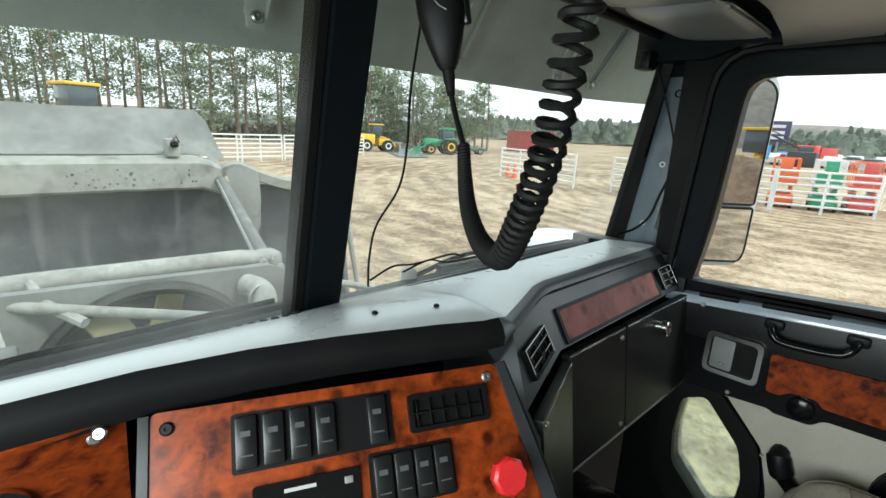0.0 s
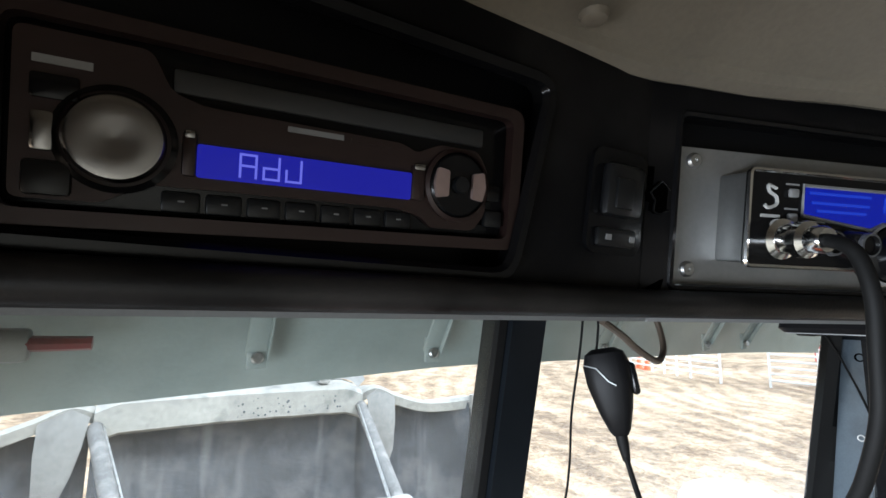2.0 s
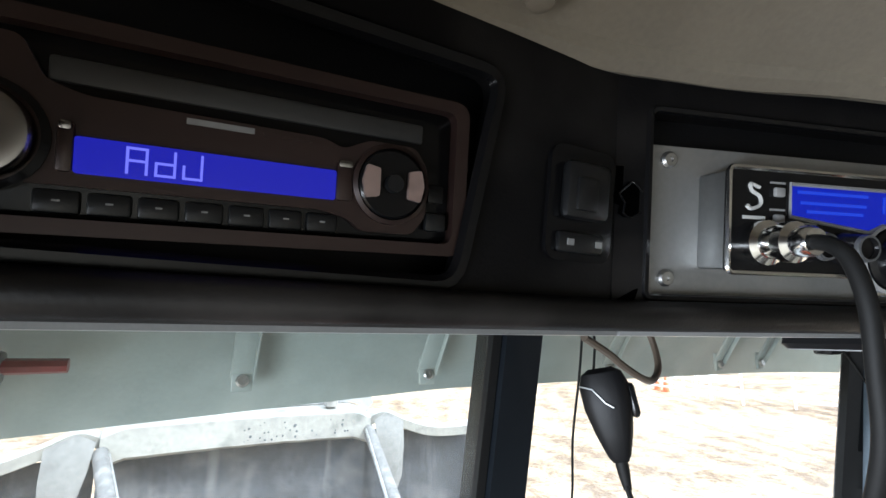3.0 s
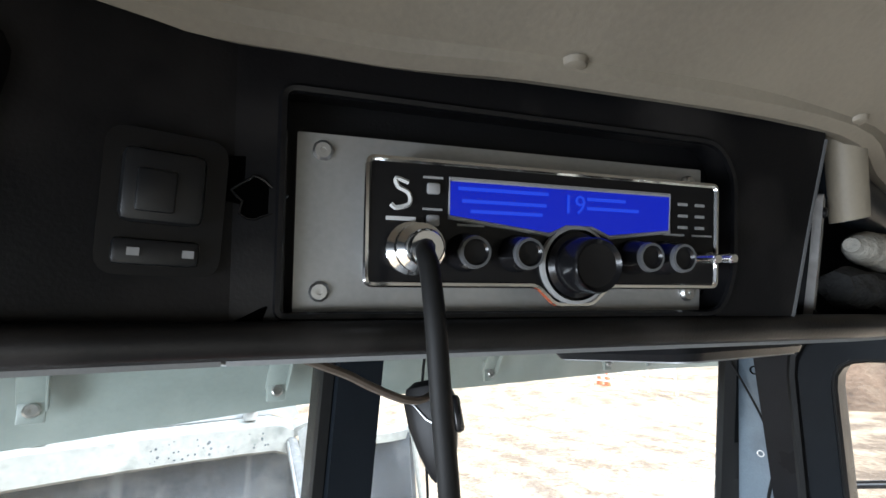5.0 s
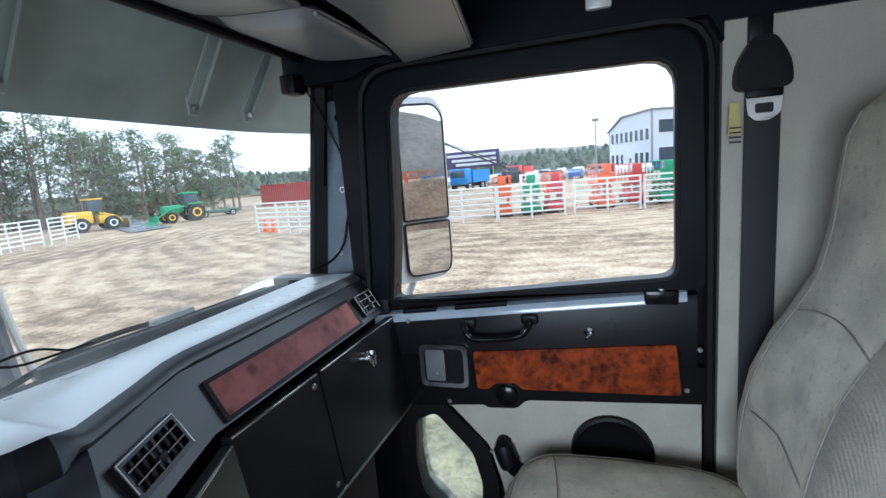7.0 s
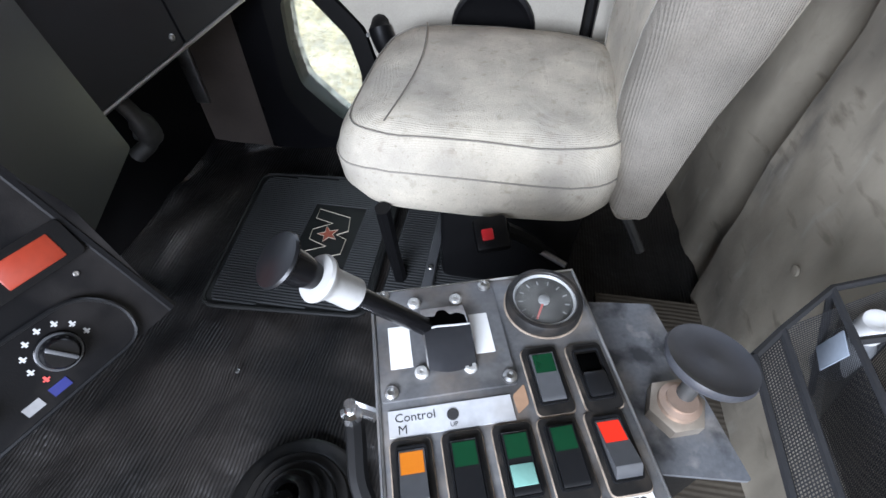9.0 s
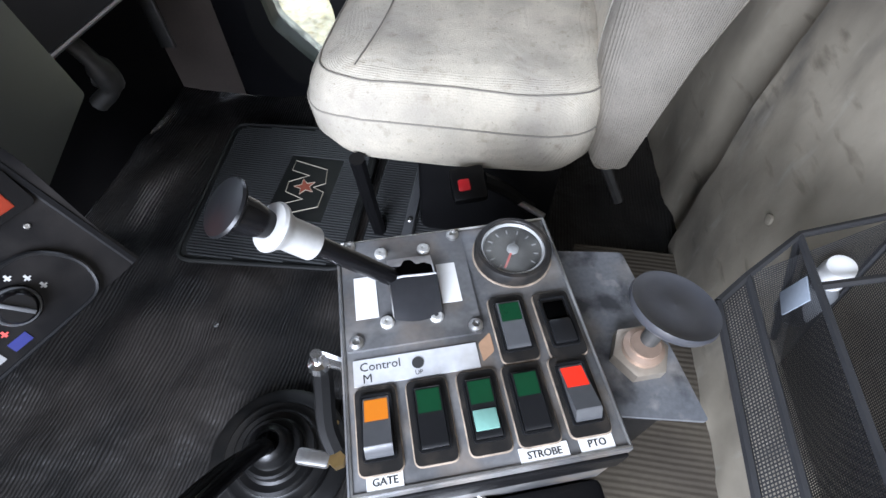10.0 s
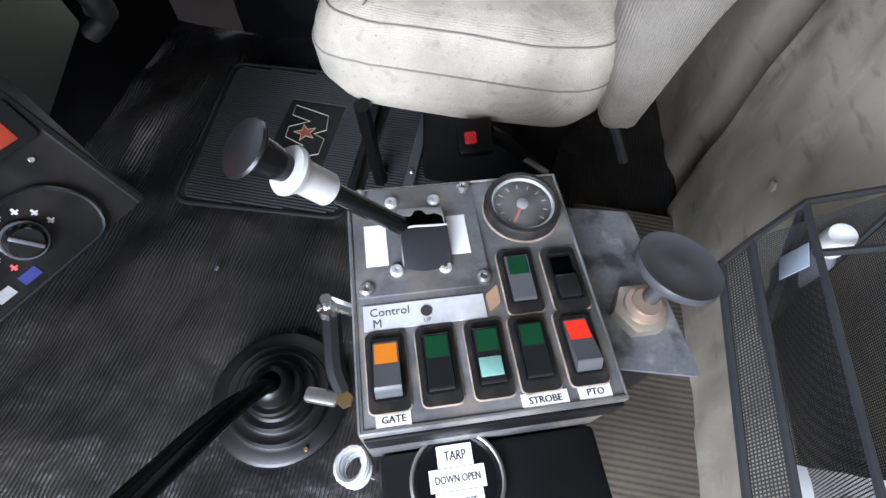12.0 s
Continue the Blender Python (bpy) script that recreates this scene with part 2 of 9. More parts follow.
def gravel(name):
    """Pale trampled gravel and dried mud with tyre tracks."""
    m = bpy.data.materials.new(name)
    t, b = nodes_of(m)
    N, L = t.nodes, t.links
    co = N.new("ShaderNodeTexCoord")
    big, mid, fine, v = N.new("ShaderNodeTexNoise"), N.new("ShaderNodeTexNoise"), N.new("ShaderNodeTexNoise"), N.new("ShaderNodeTexVoronoi")
    big.inputs["Scale"].default_value, big.inputs["Detail"].default_value, big.inputs["Distortion"].default_value = 0.16, 6, 0.6
    mid.inputs["Scale"].default_value, mid.inputs["Detail"].default_value = 1.1, 8
    fine.inputs["Scale"].default_value, fine.inputs["Detail"].default_value = 7, 8
    v.inputs["Scale"].default_value = 14
    trk = N.new("ShaderNodeTexWave")
    # broken tyre tracks that sweep round in arcs
    trk.wave_type, trk.rings_direction = "RINGS", "Z"
    trk.inputs["Scale"].default_value, trk.inputs["Distortion"].default_value, trk.inputs["Detail"].default_value, trk.inputs["Detail Scale"].default_value = 0.34, 14.0, 5, 0.5
    mp = N.new("ShaderNodeMapping")
    mp.inputs["Location"].default_value = (-30, -2, 0)
    L.new(co.outputs["Object"], mp.inputs["Vector"])
    L.new(mp.outputs["Vector"], trk.inputs["Vector"])
    for k in (big, mid, fine, v):
        L.new(co.outputs["Object"], k.inputs["Vector"])
    patch = N.new("ShaderNodeMath")
    patch.operation = "MULTIPLY"
    L.new(trk.outputs["Fac"], patch.inputs[0])
    L.new(mid.outputs["Fac"], patch.inputs[1])
    s = None
    for node, key, w in ((big, "Fac", 0.5), (mid, "Fac", 0.42), (fine, "Fac", 0.5), (v, "Distance", 0.12), (patch, "Value", 0.24)):
        k = N.new("ShaderNodeMath")
        k.operation = "MULTIPLY_ADD"
        k.inputs[1].default_value = w
        k.inputs[2].default_value = 0.0
        L.new(node.outputs[key], k.inputs[0])
        if s:
            L.new(s, k.inputs[2])
        s = k.outputs[0]
    r = N.new("ShaderNodeValToRGB")
    els = r.color_ramp.elements
    els[0].position, els[0].color = 0.68, (0.155, 0.105, 0.065, 1)
    els[1].position, els[1].color = 1.0, (0.49, 0.385, 0.268, 1)
    e = els.new(0.835)
    e.color = (0.34, 0.25, 0.163, 1)
    L.new(s, r.inputs["Fac"])
    L.new(r.outputs["Color"], b.inputs["Base Color"])
    b.inputs["Roughness"].default_value = 0.95
    bp = N.new("ShaderNodeBump")
    bp.inputs["Strength"].default_value, bp.inputs["Distance"].default_value = 1.0, 0.22
    L.new(s, bp.inputs["Height"])
    L.new(bp.outputs["Normal"], b.inputs["Normal"])
    return m


BLACK = mat("black_textured_plastic", (0.0045, 0.0045, 0.005), 0.45, spec=0.16, bump=0.25, dist=0.0006, fine=700)
BLACK_GLOSS = mat("black_satin_plastic", (0.004, 0.004, 0.0045), 0.2, spec=0.22, bump=0.08, dist=0.0004, fine=600)
PAD = mat("padded_black_vinyl", (0.006, 0.006, 0.0065), 0.45, spec=0.12, bump=0.4, dist=0.0006, fine=900)
# dusty vinyl; pale base and raised IOR also stand for the sky's sheen
DASHTOP = mat("dusty_sheen_grey_vinyl", (0.52, 0.54, 0.54), 0.3, spec=1.0, var=0.05, bump=0.3, dist=0.0005, fine=800, stain=(0.3, 0.3, 0.29), stain_amt=0.2, stain_scale=7)
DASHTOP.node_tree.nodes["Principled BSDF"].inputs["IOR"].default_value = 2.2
# paler copy of the dark vinyl, for the post's face in window light
PILLARBLUE = mat("lit_blue_grey_vinyl", (0.10, 0.125, 0.15), 0.38, var=0.15, bump=0.1, fine=250, stain=(0.02, 0.022, 0.025), stain_amt=0.5, stain_scale=9)
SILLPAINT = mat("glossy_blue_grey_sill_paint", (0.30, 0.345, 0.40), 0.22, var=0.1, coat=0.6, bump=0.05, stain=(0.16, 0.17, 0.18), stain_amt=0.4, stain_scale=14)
FASCIA = mat("dark_grey_fascia_plastic", (0.026, 0.028, 0.033), 0.34, spec=0.5, bump=0.2, dist=0.0004, fine=800)
# the top's vinyl again, darkened where the lip turns away from the windscreen light
LIPSHADE = mat("shaded_lip_vinyl", (0.07, 0.075, 0.084), 0.36, spec=0.5, bump=0.3, dist=0.0005, fine=800)
DARKVINYL = mat("dark_blue_grey_vinyl", (0.0055, 0.007, 0.009), 0.35, spec=0.08, bump=0.35, dist=0.0007, fine=500)
CONSOLE = mat("worn_black_console_plastic", (0.0038, 0.0038, 0.0043), 0.32, spec=0.11, bump=0.25, dist=0.0005, fine=600, stain=(0.035, 0.032, 0.03), stain_amt=0.5, stain_scale=11, stain_from=0.5, stain_to=0.75)
WORNROLL = mat("scuffed_brown_black_plastic", (0.007, 0.0064, 0.006), 0.4, spec=0.18, bump=0.25, dist=0.0005, fine=600, stain=(0.03, 0.027, 0.025), stain_amt=0.7, stain_scale=13, stain_from=0.46, stain_to=0.68)
CONSOLE_LOW = mat("grey_moulded_plastic", (0.165, 0.169, 0.17), 0.36, spec=0.9, bump=0.2, dist=0.0004, fine=700)
BEIGE = mat("beige_vinyl", (0.35, 0.325, 0.272), 0.55, bump=0.35, dist=0.0008, fine=420, stain=(0.2, 0.18, 0.15), stain_amt=0.35, stain_scale=3)
DIRTYBEIGE = mat("soiled_beige_vinyl", (0.29, 0.260, 0.205), 0.5, var=0.14, scale=7, bump=0.35, dist=0.004, fine=22, stain=(0.14, 0.127, 0.106), stain_amt=0.7, stain_scale=4, stain_from=0.46, stain_to=0.68)
soil(DIRTYBEIGE, (0.05, 0.05, 0.05), 0.75, 7, 0.60, 0.76, (1.6, 1, 0.8))
soil(DIRTYBEIGE, (0.09, 0.075, 0.055), 0.6, 26, 0.62, 0.74, (0.5, 1, 1.6))
soil(DIRTYBEIGE, (0.40, 0.38, 0.33), 0.5, 18, 0.62, 0.75, (2.2, 1, 0.6))
HEADLINER = mat("tan_vinyl_headliner", (0.138, 0.121, 0.094), 0.6, bump=0.3, dist=0.0008, fine=300, stain=(0.28, 0.24, 0.17), stain_amt=0.4, stain_scale=2.5)
CLOTH = weave(mat("grey_woven_cloth", (0.52, 0.475, 0.385), 0.95, var=0.14, scale=16, fine=420, bump=0.5, dist=0.0015, stain=(0.27, 0.25, 0.215), stain_amt=0.6, spec=0.12, stain_scale=7, stain_from=0.46, stain_to=0.68), 1150, 0.3, 0.0008)
soil(CLOTH, (0.22, 0.18, 0.12), 0.5, 46, 0.58, 0.76)
soil(CLOTH, (0.2, 0.19, 0.175), 0.4, 5, 0.52, 0.72, (1, 1, 1.6))
soil(CLOTH, (0.16, 0.14, 0.10), 0.5, 150, 0.64, 0.76, detail=3)
# ribbed side cloth; its base is darkened for the shadow on that side
CLOTH_RIB = ribbed(mat("shaded_ribbed_cloth", (0.225, 0.204, 0.17), 0.95, var=0.25, fine=420, bump=0.7, dist=0.0015, spec=0.2, stain=(0.15, 0.14, 0.12), stain_amt=0.5), "Y", 640, 0.4, 0.0014)
soil(CLOTH_RIB, (0.12, 0.105, 0.08), 0.55, 9, 0.54, 0.70)
PIPING = mat("grey_seam_piping", (0.22, 0.205, 0.175), 0.9, spec=0.2)
BOOTRUB = mat("oiled_black_rubber", (0.004, 0.004, 0.004), 0.36, spec=0.35, bump=0.2, dist=0.0006, fine=300, stain=(0.02, 0.018, 0.015), stain_amt=0.4, stain_scale=14)
RUBBER = mat("black_rubber", (0.006, 0.006, 0.006), 0.6, spec=0.15, bump=0.2, dist=0.0006, fine=300)
FLOORRUB = ribbed(mat("dusty_ribbed_rubber", (0.0085, 0.0085, 0.0085), 0.4, spec=0.4, bump=0.9, dist=0.014, fine=15, stain=(0.03, 0.024, 0.02), stain_amt=0.6, stain_scale=3), "Y", 290, 0.45, 0.003)
worn_ribs(FLOORRUB, "Y", 290, (0.031, 0.028, 0.025))
RIBTOP = mat("worn_rib_rubber", (0.03, 0.032, 0.033), 0.5, spec=0.5, bump=0.1, stain=(0.012, 0.012, 0.012), stain_amt=0.6, stain_scale=6)
MATRUB = mat("black_mat_rubber", (0.006, 0.0065, 0.0065), 0.6, spec=0.3, bump=0.2, dist=0.0006, fine=300, stain=(0.05, 0.05, 0.045), stain_amt=0.3)
CHROME = mat("chrome", (0.75, 0.75, 0.74), 0.16, 1.0, var=0.05, bump=0.03)
TANFLOOR = ribbed(mat("dusty_tan_ribbed_vinyl", (0.075, 0.064, 0.048), 0.8, spec=0.2, bump=0.3, dist=0.001, fine=120, stain=(0.045, 0.038, 0.03), stain_amt=0.7, stain_scale=6), "X", 200, 0.4, 0.002)
STEEL = mat("dull_steel", (0.42, 0.42, 0.41), 0.4, 1.0, var=0.2, bump=0.1, stain=(0.2, 0.17, 0.13), stain_amt=0.4, stain_scale=30)
ALU = mat("brushed_aluminium", (0.29, 0.295, 0.295), 0.42, 1.0, var=0.08, fine=300, bump=0.1)
BOXMETAL = mat("scuffed_grey_metal", (0.135, 0.137, 0.14), 0.36, 0.35, var=0.2, bump=0.1, fine=250, stain=(0.22, 0.175, 0.13), stain_amt=0.8, stain_scale=22)
soil(BOXMETAL, (0.33, 0.32, 0.30), 0.55, 13, 0.54, 0.72, (1, 2.5, 1))
soil(BOXMETAL, (0.02, 0.02, 0.02), 0.7, 9, 0.56, 0.70)
SHELFMETAL = mat("dusty_blue_grey_metal", (0.15, 0.157, 0.168), 0.4, 0.3, var=0.2, bump=0.1, fine=250, stain=(0.27, 0.23, 0.18), stain_amt=0.7, stain_scale=14)
soil(SHELFMETAL, (0.03, 0.032, 0.036), 0.85, 34, 0.50, 0.64)
soil(SHELFMETAL, (0.36, 0.35, 0.33), 0.5, 60, 0.56, 0.72)
PLATEALU = mat("dull_aluminium_sheet", (0.25, 0.25, 0.245), 0.45, 0.7, var=0.08, fine=300, bump=0.08, stain=(0.3, 0.29, 0.27), stain_amt=0.5, stain_scale=20)
BRASS = mat("brass", (0.6, 0.42, 0.18), 0.35, 1.0)
BURL = burl("burl_veneer", (0.03, 0.004, 0.0015), (0.24, 0.040, 0.006), rough=0.34, coat=0.05)
BURL_RED = burl("red_burl_veneer", (0.16, 0.045, 0.04), (0.27, 0.09, 0.08), 7, 0.5, 0.0)
WHITE = mat("white_plastic", (0.74, 0.74, 0.72), 0.4, bump=0.05, var=0.04, stain=(0.45, 0.42, 0.36), stain_amt=0.4, stain_scale=20)
LABEL = mat("white_label", (0.6, 0.6, 0.58), 0.5, bump=0.05, var=0.04)
SILVERLABEL = mat("silver_label", (0.55, 0.56, 0.57), 0.4, 0.3, bump=0.05, stain=(0.35, 0.32, 0.27), stain_amt=0.6, stain_scale=20)
PRINT_GAP = mat("black_print_and_gap", (0.02, 0.02, 0.02), 0.6, bump=0)
PRINTW = mat("white_print", (0.36, 0.36, 0.35), 0.6, bump=0)
GREYBTN = mat("grey_button", (0.18, 0.18, 0.18), 0.45)
ROCKER = mat("black_rocker_plastic", (0.007, 0.0073, 0.008), 0.32, spec=0.3, bump=0.05)
ROCKER_GREY = mat("grey_rocker_plastic", (0.06, 0.062, 0.065), 0.3, bump=0.05)
LENS_GREEN = mat("dark_green_lens", (0.004, 0.03, 0.012), 0.15, bump=0)
LENS_TEAL = mat("pale_teal_lens", (0.14, 0.27, 0.23), 0.25, bump=0)
LENS_AMBER = glow("lit_amber_lens", (1.0, 0.30, 0.012), 0.22)
LENS_RED = glow("lit_red_lens", (1.0, 0.035, 0.012), 0.3)
WHITE_DULL = mat("dull_white_plastic", (0.3, 0.3, 0.29), 0.45, bump=0.05, stain=(0.3, 0.28, 0.24), stain_amt=0.4, stain_scale=40)
KNOBWORN = mat("worn_dark_knob", (0.042, 0.044, 0.05), 0.33, bump=0.1, spec=0.8)
ZINC = mat("dull_zinc", (0.5, 0.5, 0.48), 0.42, 0.5, var=0.15, bump=0.1, fine=300)
BRIGHTEDGE = mat("bright_worn_edge", (0.5, 0.5, 0.5), 0.35, 0.4, bump=0.05)
BEZEL = mat("dusty_black_plastic", (0.012, 0.0115, 0.011), 0.42, spec=0.3, bump=0.1, stain=(0.08, 0.065, 0.05), stain_amt=0.3, stain_scale=60)
DUSTLINE = mat("tan_dust", (0.2, 0.16, 0.12), 0.9, var=0.4, scale=80, bump=0.3)
# corner lid's base is lighter than its neighbours', to stand for glare
CORNERVINYL = mat("glare_lightened_lid", (0.026, 0.029, 0.027), 0.35, spec=0.6, bump=0.2, dist=0.0004, fine=700)
DOORBLACK = mat("black_door_panel", (0.006, 0.006, 0.007), 0.3, spec=0.1, bump=0.15, dist=0.0004, fine=500)
GATEDOME = mat("polished_dark_steel", (0.03, 0.031, 0.034), 0.22, 0.4, bump=0.05)
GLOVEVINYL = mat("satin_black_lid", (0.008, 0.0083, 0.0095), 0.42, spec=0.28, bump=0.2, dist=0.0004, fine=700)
EARTH = mat("brown_earth", (0.21, 0.135, 0.085), 0.95, var=0.4, scale=0.8, fine=6, bump=0.8, dist=0.1, stain=(0.32, 0.23, 0.15), stain_amt=0.6, stain_scale=1.5)
# near-black that paints the shade inside holes, cracks and slots
HOLE_SHADE = mat("hole_shade_black", (0.0008, 0.0008, 0.0008), 0.9, bump=0, spec=0.0)
RED = mat("red_plastic", (0.5, 0.015, 0.02), 0.35, bump=0.05)
DARKLENS = mat("dull_orange_lens", (0.2, 0.024, 0.01), 0.3, bump=0.05)
DARKBLUE = mat("dark_blue_print", (0.008, 0.012, 0.10), 0.4, bump=0)
KICKBROWN = mat("brown_kick_vinyl", (0.07, 0.057, 0.049), 0.55, bump=0.4, dist=0.001, fine=200)
RED_DULL = mat("red_button", (0.45, 0.06, 0.05), 0.4, bump=0.05)
BRONZE = mat("brown_bronze_plastic", (0.024, 0.0135, 0.012), 0.35, 0.3, var=0.1, bump=0.05)
SCREEN = glow("blue_display", (0.003, 0.003, 0.08), 1.0)
SCREEN_CB = glow("bright_blue_display", (0.001, 0.003, 0.085), 1.0)
SEGMENT = glow("lit_segments", (0.045, 0.045, 0.21), 1.0)
SEGMENT_DIM = glow("dim_segments", (0.004, 0.012, 0.135), 1.0)
DIAL = mat("dial_black", (0.015, 0.015, 0.015), 0.4, bump=0)
LENSCLEAR = glass("gauge_glass", 0.10, scale=40, film_type="ShaderNodeBsdfDiffuse")
PANE = glass("window_glass", 0.006, (0.96, 0.97, 0.97), ior=1.1)
SCREENGLASS = glass("dusty_windscreen_glass", 0.17, (0.93, 0.96, 0.95), 5, 1.2)
SIDEGLASS = glass("lower_door_glass", 0.22, (0.84, 0.93, 0.84), 45, 1.15)
LENSFROST = mat("frosted_lens", (0.5, 0.5, 0.48), 0.2, bump=0.2, dist=0.002, fine=400)
MESHWIRE = mat("black_wire", (0.022, 0.0225, 0.024), 0.45, bump=0, spec=0.4)
FOAM = mat("white_insulation", (0.3, 0.285, 0.25), 0.9, bump=0.8, dist=0.01, fine=50)
FLUFF = mat("black_fluff", (0.008, 0.008, 0.008), 0.95, bump=1.0, dist=0.012, fine=70)
YELLOWTAG = mat("yellow_tag", (0.4, 0.36, 0.12), 0.6)
VISORMETAL = mat("grey_green_painted_metal", (0.20, 0.235, 0.22), 0.35, 0.0, var=0.1, bump=0.05, stain=(0.34, 0.37, 0.34), stain_amt=0.6, stain_scale=4, stain_from=0.42, stain_to=0.66)
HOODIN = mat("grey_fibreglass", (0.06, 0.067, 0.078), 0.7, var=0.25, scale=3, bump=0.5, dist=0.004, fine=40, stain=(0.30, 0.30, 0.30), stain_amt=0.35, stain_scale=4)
HOODBAND = mat("dusty_pale_fibreglass", (0.3, 0.3, 0.275), 0.75, var=0.15, scale=4, bump=0.5, dist=0.004, fine=40, stain=(0.16, 0.16, 0.16), stain_amt=0.6, stain_scale=8)
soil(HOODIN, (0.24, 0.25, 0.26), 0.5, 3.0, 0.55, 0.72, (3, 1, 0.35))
soil(HOODBAND, (0.08, 0.085, 0.085), 0.6, 5, 0.56, 0.68)
HOODSKIN = mat("dusty_mid_grey_fibreglass", (0.21, 0.215, 0.21), 0.7, var=0.2, scale=3, bump=0.5, dist=0.004, fine=30, stain=(0.11, 0.11, 0.11), stain_amt=0.7, stain_scale=5)
soil(HOODSKIN, (0.09, 0.095, 0.095), 0.55, 2.2, 0.54, 0.68, (1, 1, 0.6))
HOODOUT = mat("white_truck_paint", (0.7, 0.71, 0.72), 0.25, coat=0.6, bump=0.02, var=0.04)
DUSTYMETAL = mat("dusty_grey_metal", (0.30, 0.30, 0.285), 0.7, 0.0, var=0.3, bump=0.3, fine=60, stain=(0.2, 0.19, 0.17), stain_amt=0.5, stain_scale=9)
STRUTGREY = mat("dusty_dark_strut", (0.13, 0.13, 0.128), 0.7, var=0.3, scale=9, bump=0.4, fine=60, dist=0.003, stain=(0.28, 0.275, 0.26), stain_amt=0.7, stain_scale=12)
GREASE = mat("greasy_dark_metal", (0.05, 0.05, 0.048), 0.5, 0.3, var=0.3, bump=0.3, fine=60)
FANYELLOW = mat("faded_yellow_plastic", (0.3, 0.275, 0.14), 0.6, stain=(0.3, 0.28, 0.2), stain_amt=0.5)
MIRRORGLASS = mat("mirror_glass", (0.62, 0.62, 0.62), 0.02, 1.0, var=0.0, bump=0)
MIRRORGLASS.node_tree.links.remove(MIRRORGLASS.node_tree.nodes["Principled BSDF"].inputs["Roughness"].links[0])
MIRRORGLASS.node_tree.nodes["Principled BSDF"].inputs["Roughness"].default_value = 0.015
FENCEWHITE = mat("white_fence_paint", (0.68, 0.69, 0.68), 0.5, bump=0)
GROUND = gravel("gravel_yard")
GREYFLANGE = mat("scuffed_grey_plastic", (0.16, 0.155, 0.15), 0.45, var=0.2, bump=0.2, fine=200, stain=(0.05, 0.05, 0.05), stain_amt=0.7, stain_scale=40)
KNOBMETAL = mat("dark_brushed_chrome", (0.30, 0.29, 0.28), 0.25, 1.0, var=0.05, bump=0.05)
UNDERGROWTH = mat("brown_undergrowth", (0.14, 0.13, 0.1), 0.9, var=0.5, scale=0.4, fine=3, bump=0, spec=0.1)
LIFT_ORANGE = mat("orange_machine_paint", (0.72, 0.13, 0.04), 0.4, bump=0.05)
LIFT_GREEN = mat("green_machine_paint", (0.03, 0.28, 0.13), 0.4, bump=0.05)
MOWER_GREEN = mat("dull_green_paint", (0.04, 0.12, 0.07), 0.6, bump=0.05)
LIFT_RED = mat("red_machine_paint", (0.55, 0.05, 0.045), 0.4, bump=0.05)
MACH_YELLOW = mat("yellow_machine_paint", (0.72, 0.45, 0.03), 0.4, bump=0.05)
MACH_BLUE = mat("blue_machine_paint", (0.03, 0.2, 0.5), 0.4, bump=0.05)
CONTAINER = mat("red_container_steel", (0.30, 0.045, 0.04), 0.6, bump=0.1)
CARGLASS = mat("dark_car_glass", (0.06, 0.08, 0.10), 0.1, bump=0)
SIDING = ribbed(mat("pale_metal_siding", (0.62, 0.65, 0.68), 0.5, var=0.05, bump=0), "X", 3, 0.3, 0.05)
ROOFGREY = mat("grey_metal_roof", (0.25, 0.26, 0.27), 0.5)
BARK = mat("pine_bark", (0.2, 0.16, 0.13), 0.9, var=0.3, scale=3, fine=20, bump=0.8, dist=0.03)
NEEDLES = mat("pine_needles", (0.19, 0.235, 0.145), 0.7, var=0.45, scale=0.6, fine=4, bump=0, spec=0.2)


def leafy(m, share):
    """Lets part of the light through a leaf."""
    t, b = m.node_tree, m.node_tree.nodes["Principled BSDF"]
    N, L = t.nodes, t.links
    tr, mx = N.new("ShaderNodeBsdfTranslucent"), N.new("ShaderNodeMixShader")
    L.new(b.inputs["Base Color"].links[0].from_socket, tr.inputs["Color"])
    mx.inputs["Fac"].default_value = share
    L.new(b.outputs["BSDF"], mx.inputs[1])
    L.new(tr.outputs["BSDF"], mx.inputs[2])
    L.new(mx.outputs["Shader"], N["Material Output"].inputs["Surface"])


leafy(NEEDLES, 0.4)
WOODS = mat("far_woods", (0.12, 0.14, 0.11), 0.9, var=0.5, scale=0.05, fine=0.4, bump=0, spec=0.1)
HILL = mat("bare_wooded_hill", (0.21, 0.19, 0.17), 0.95, var=0.35, scale=0.02, fine=0.2, bump=0, spec=0.1)
TYRE = mat("tyre_rubber", (0.02, 0.02, 0.02), 0.8)


# ---- shaping helpers ----
MATRIX = {}


def thing(name, at=(0, 0, 0), label="", category="", group="", kind="", m=None):
    ob = new(name)
    ob.empty_display_size = 0.05
    ob.matrix_basis = m if m is not None else Matrix.Translation(at)
    MATRIX[ob.name] = ob.matrix_basis.copy()
    return tagged(ob, label, category, group, kind)


def smooth(me, degrees=38):
    me.polygons.foreach_set("use_smooth", [True] * len(me.polygons))
    me.set_sharp_from_angle(angle=radians(degrees))


def mesh_of(name, bm, material, flat=False):
    me = bpy.data.meshes.new(name)
    bmesh.ops.recalc_face_normals(bm, faces=bm.faces)
    bm.to_mesh(me)
    bm.free()
    me.materials.append(material)
    if not flat:
        smooth(me)
    return me


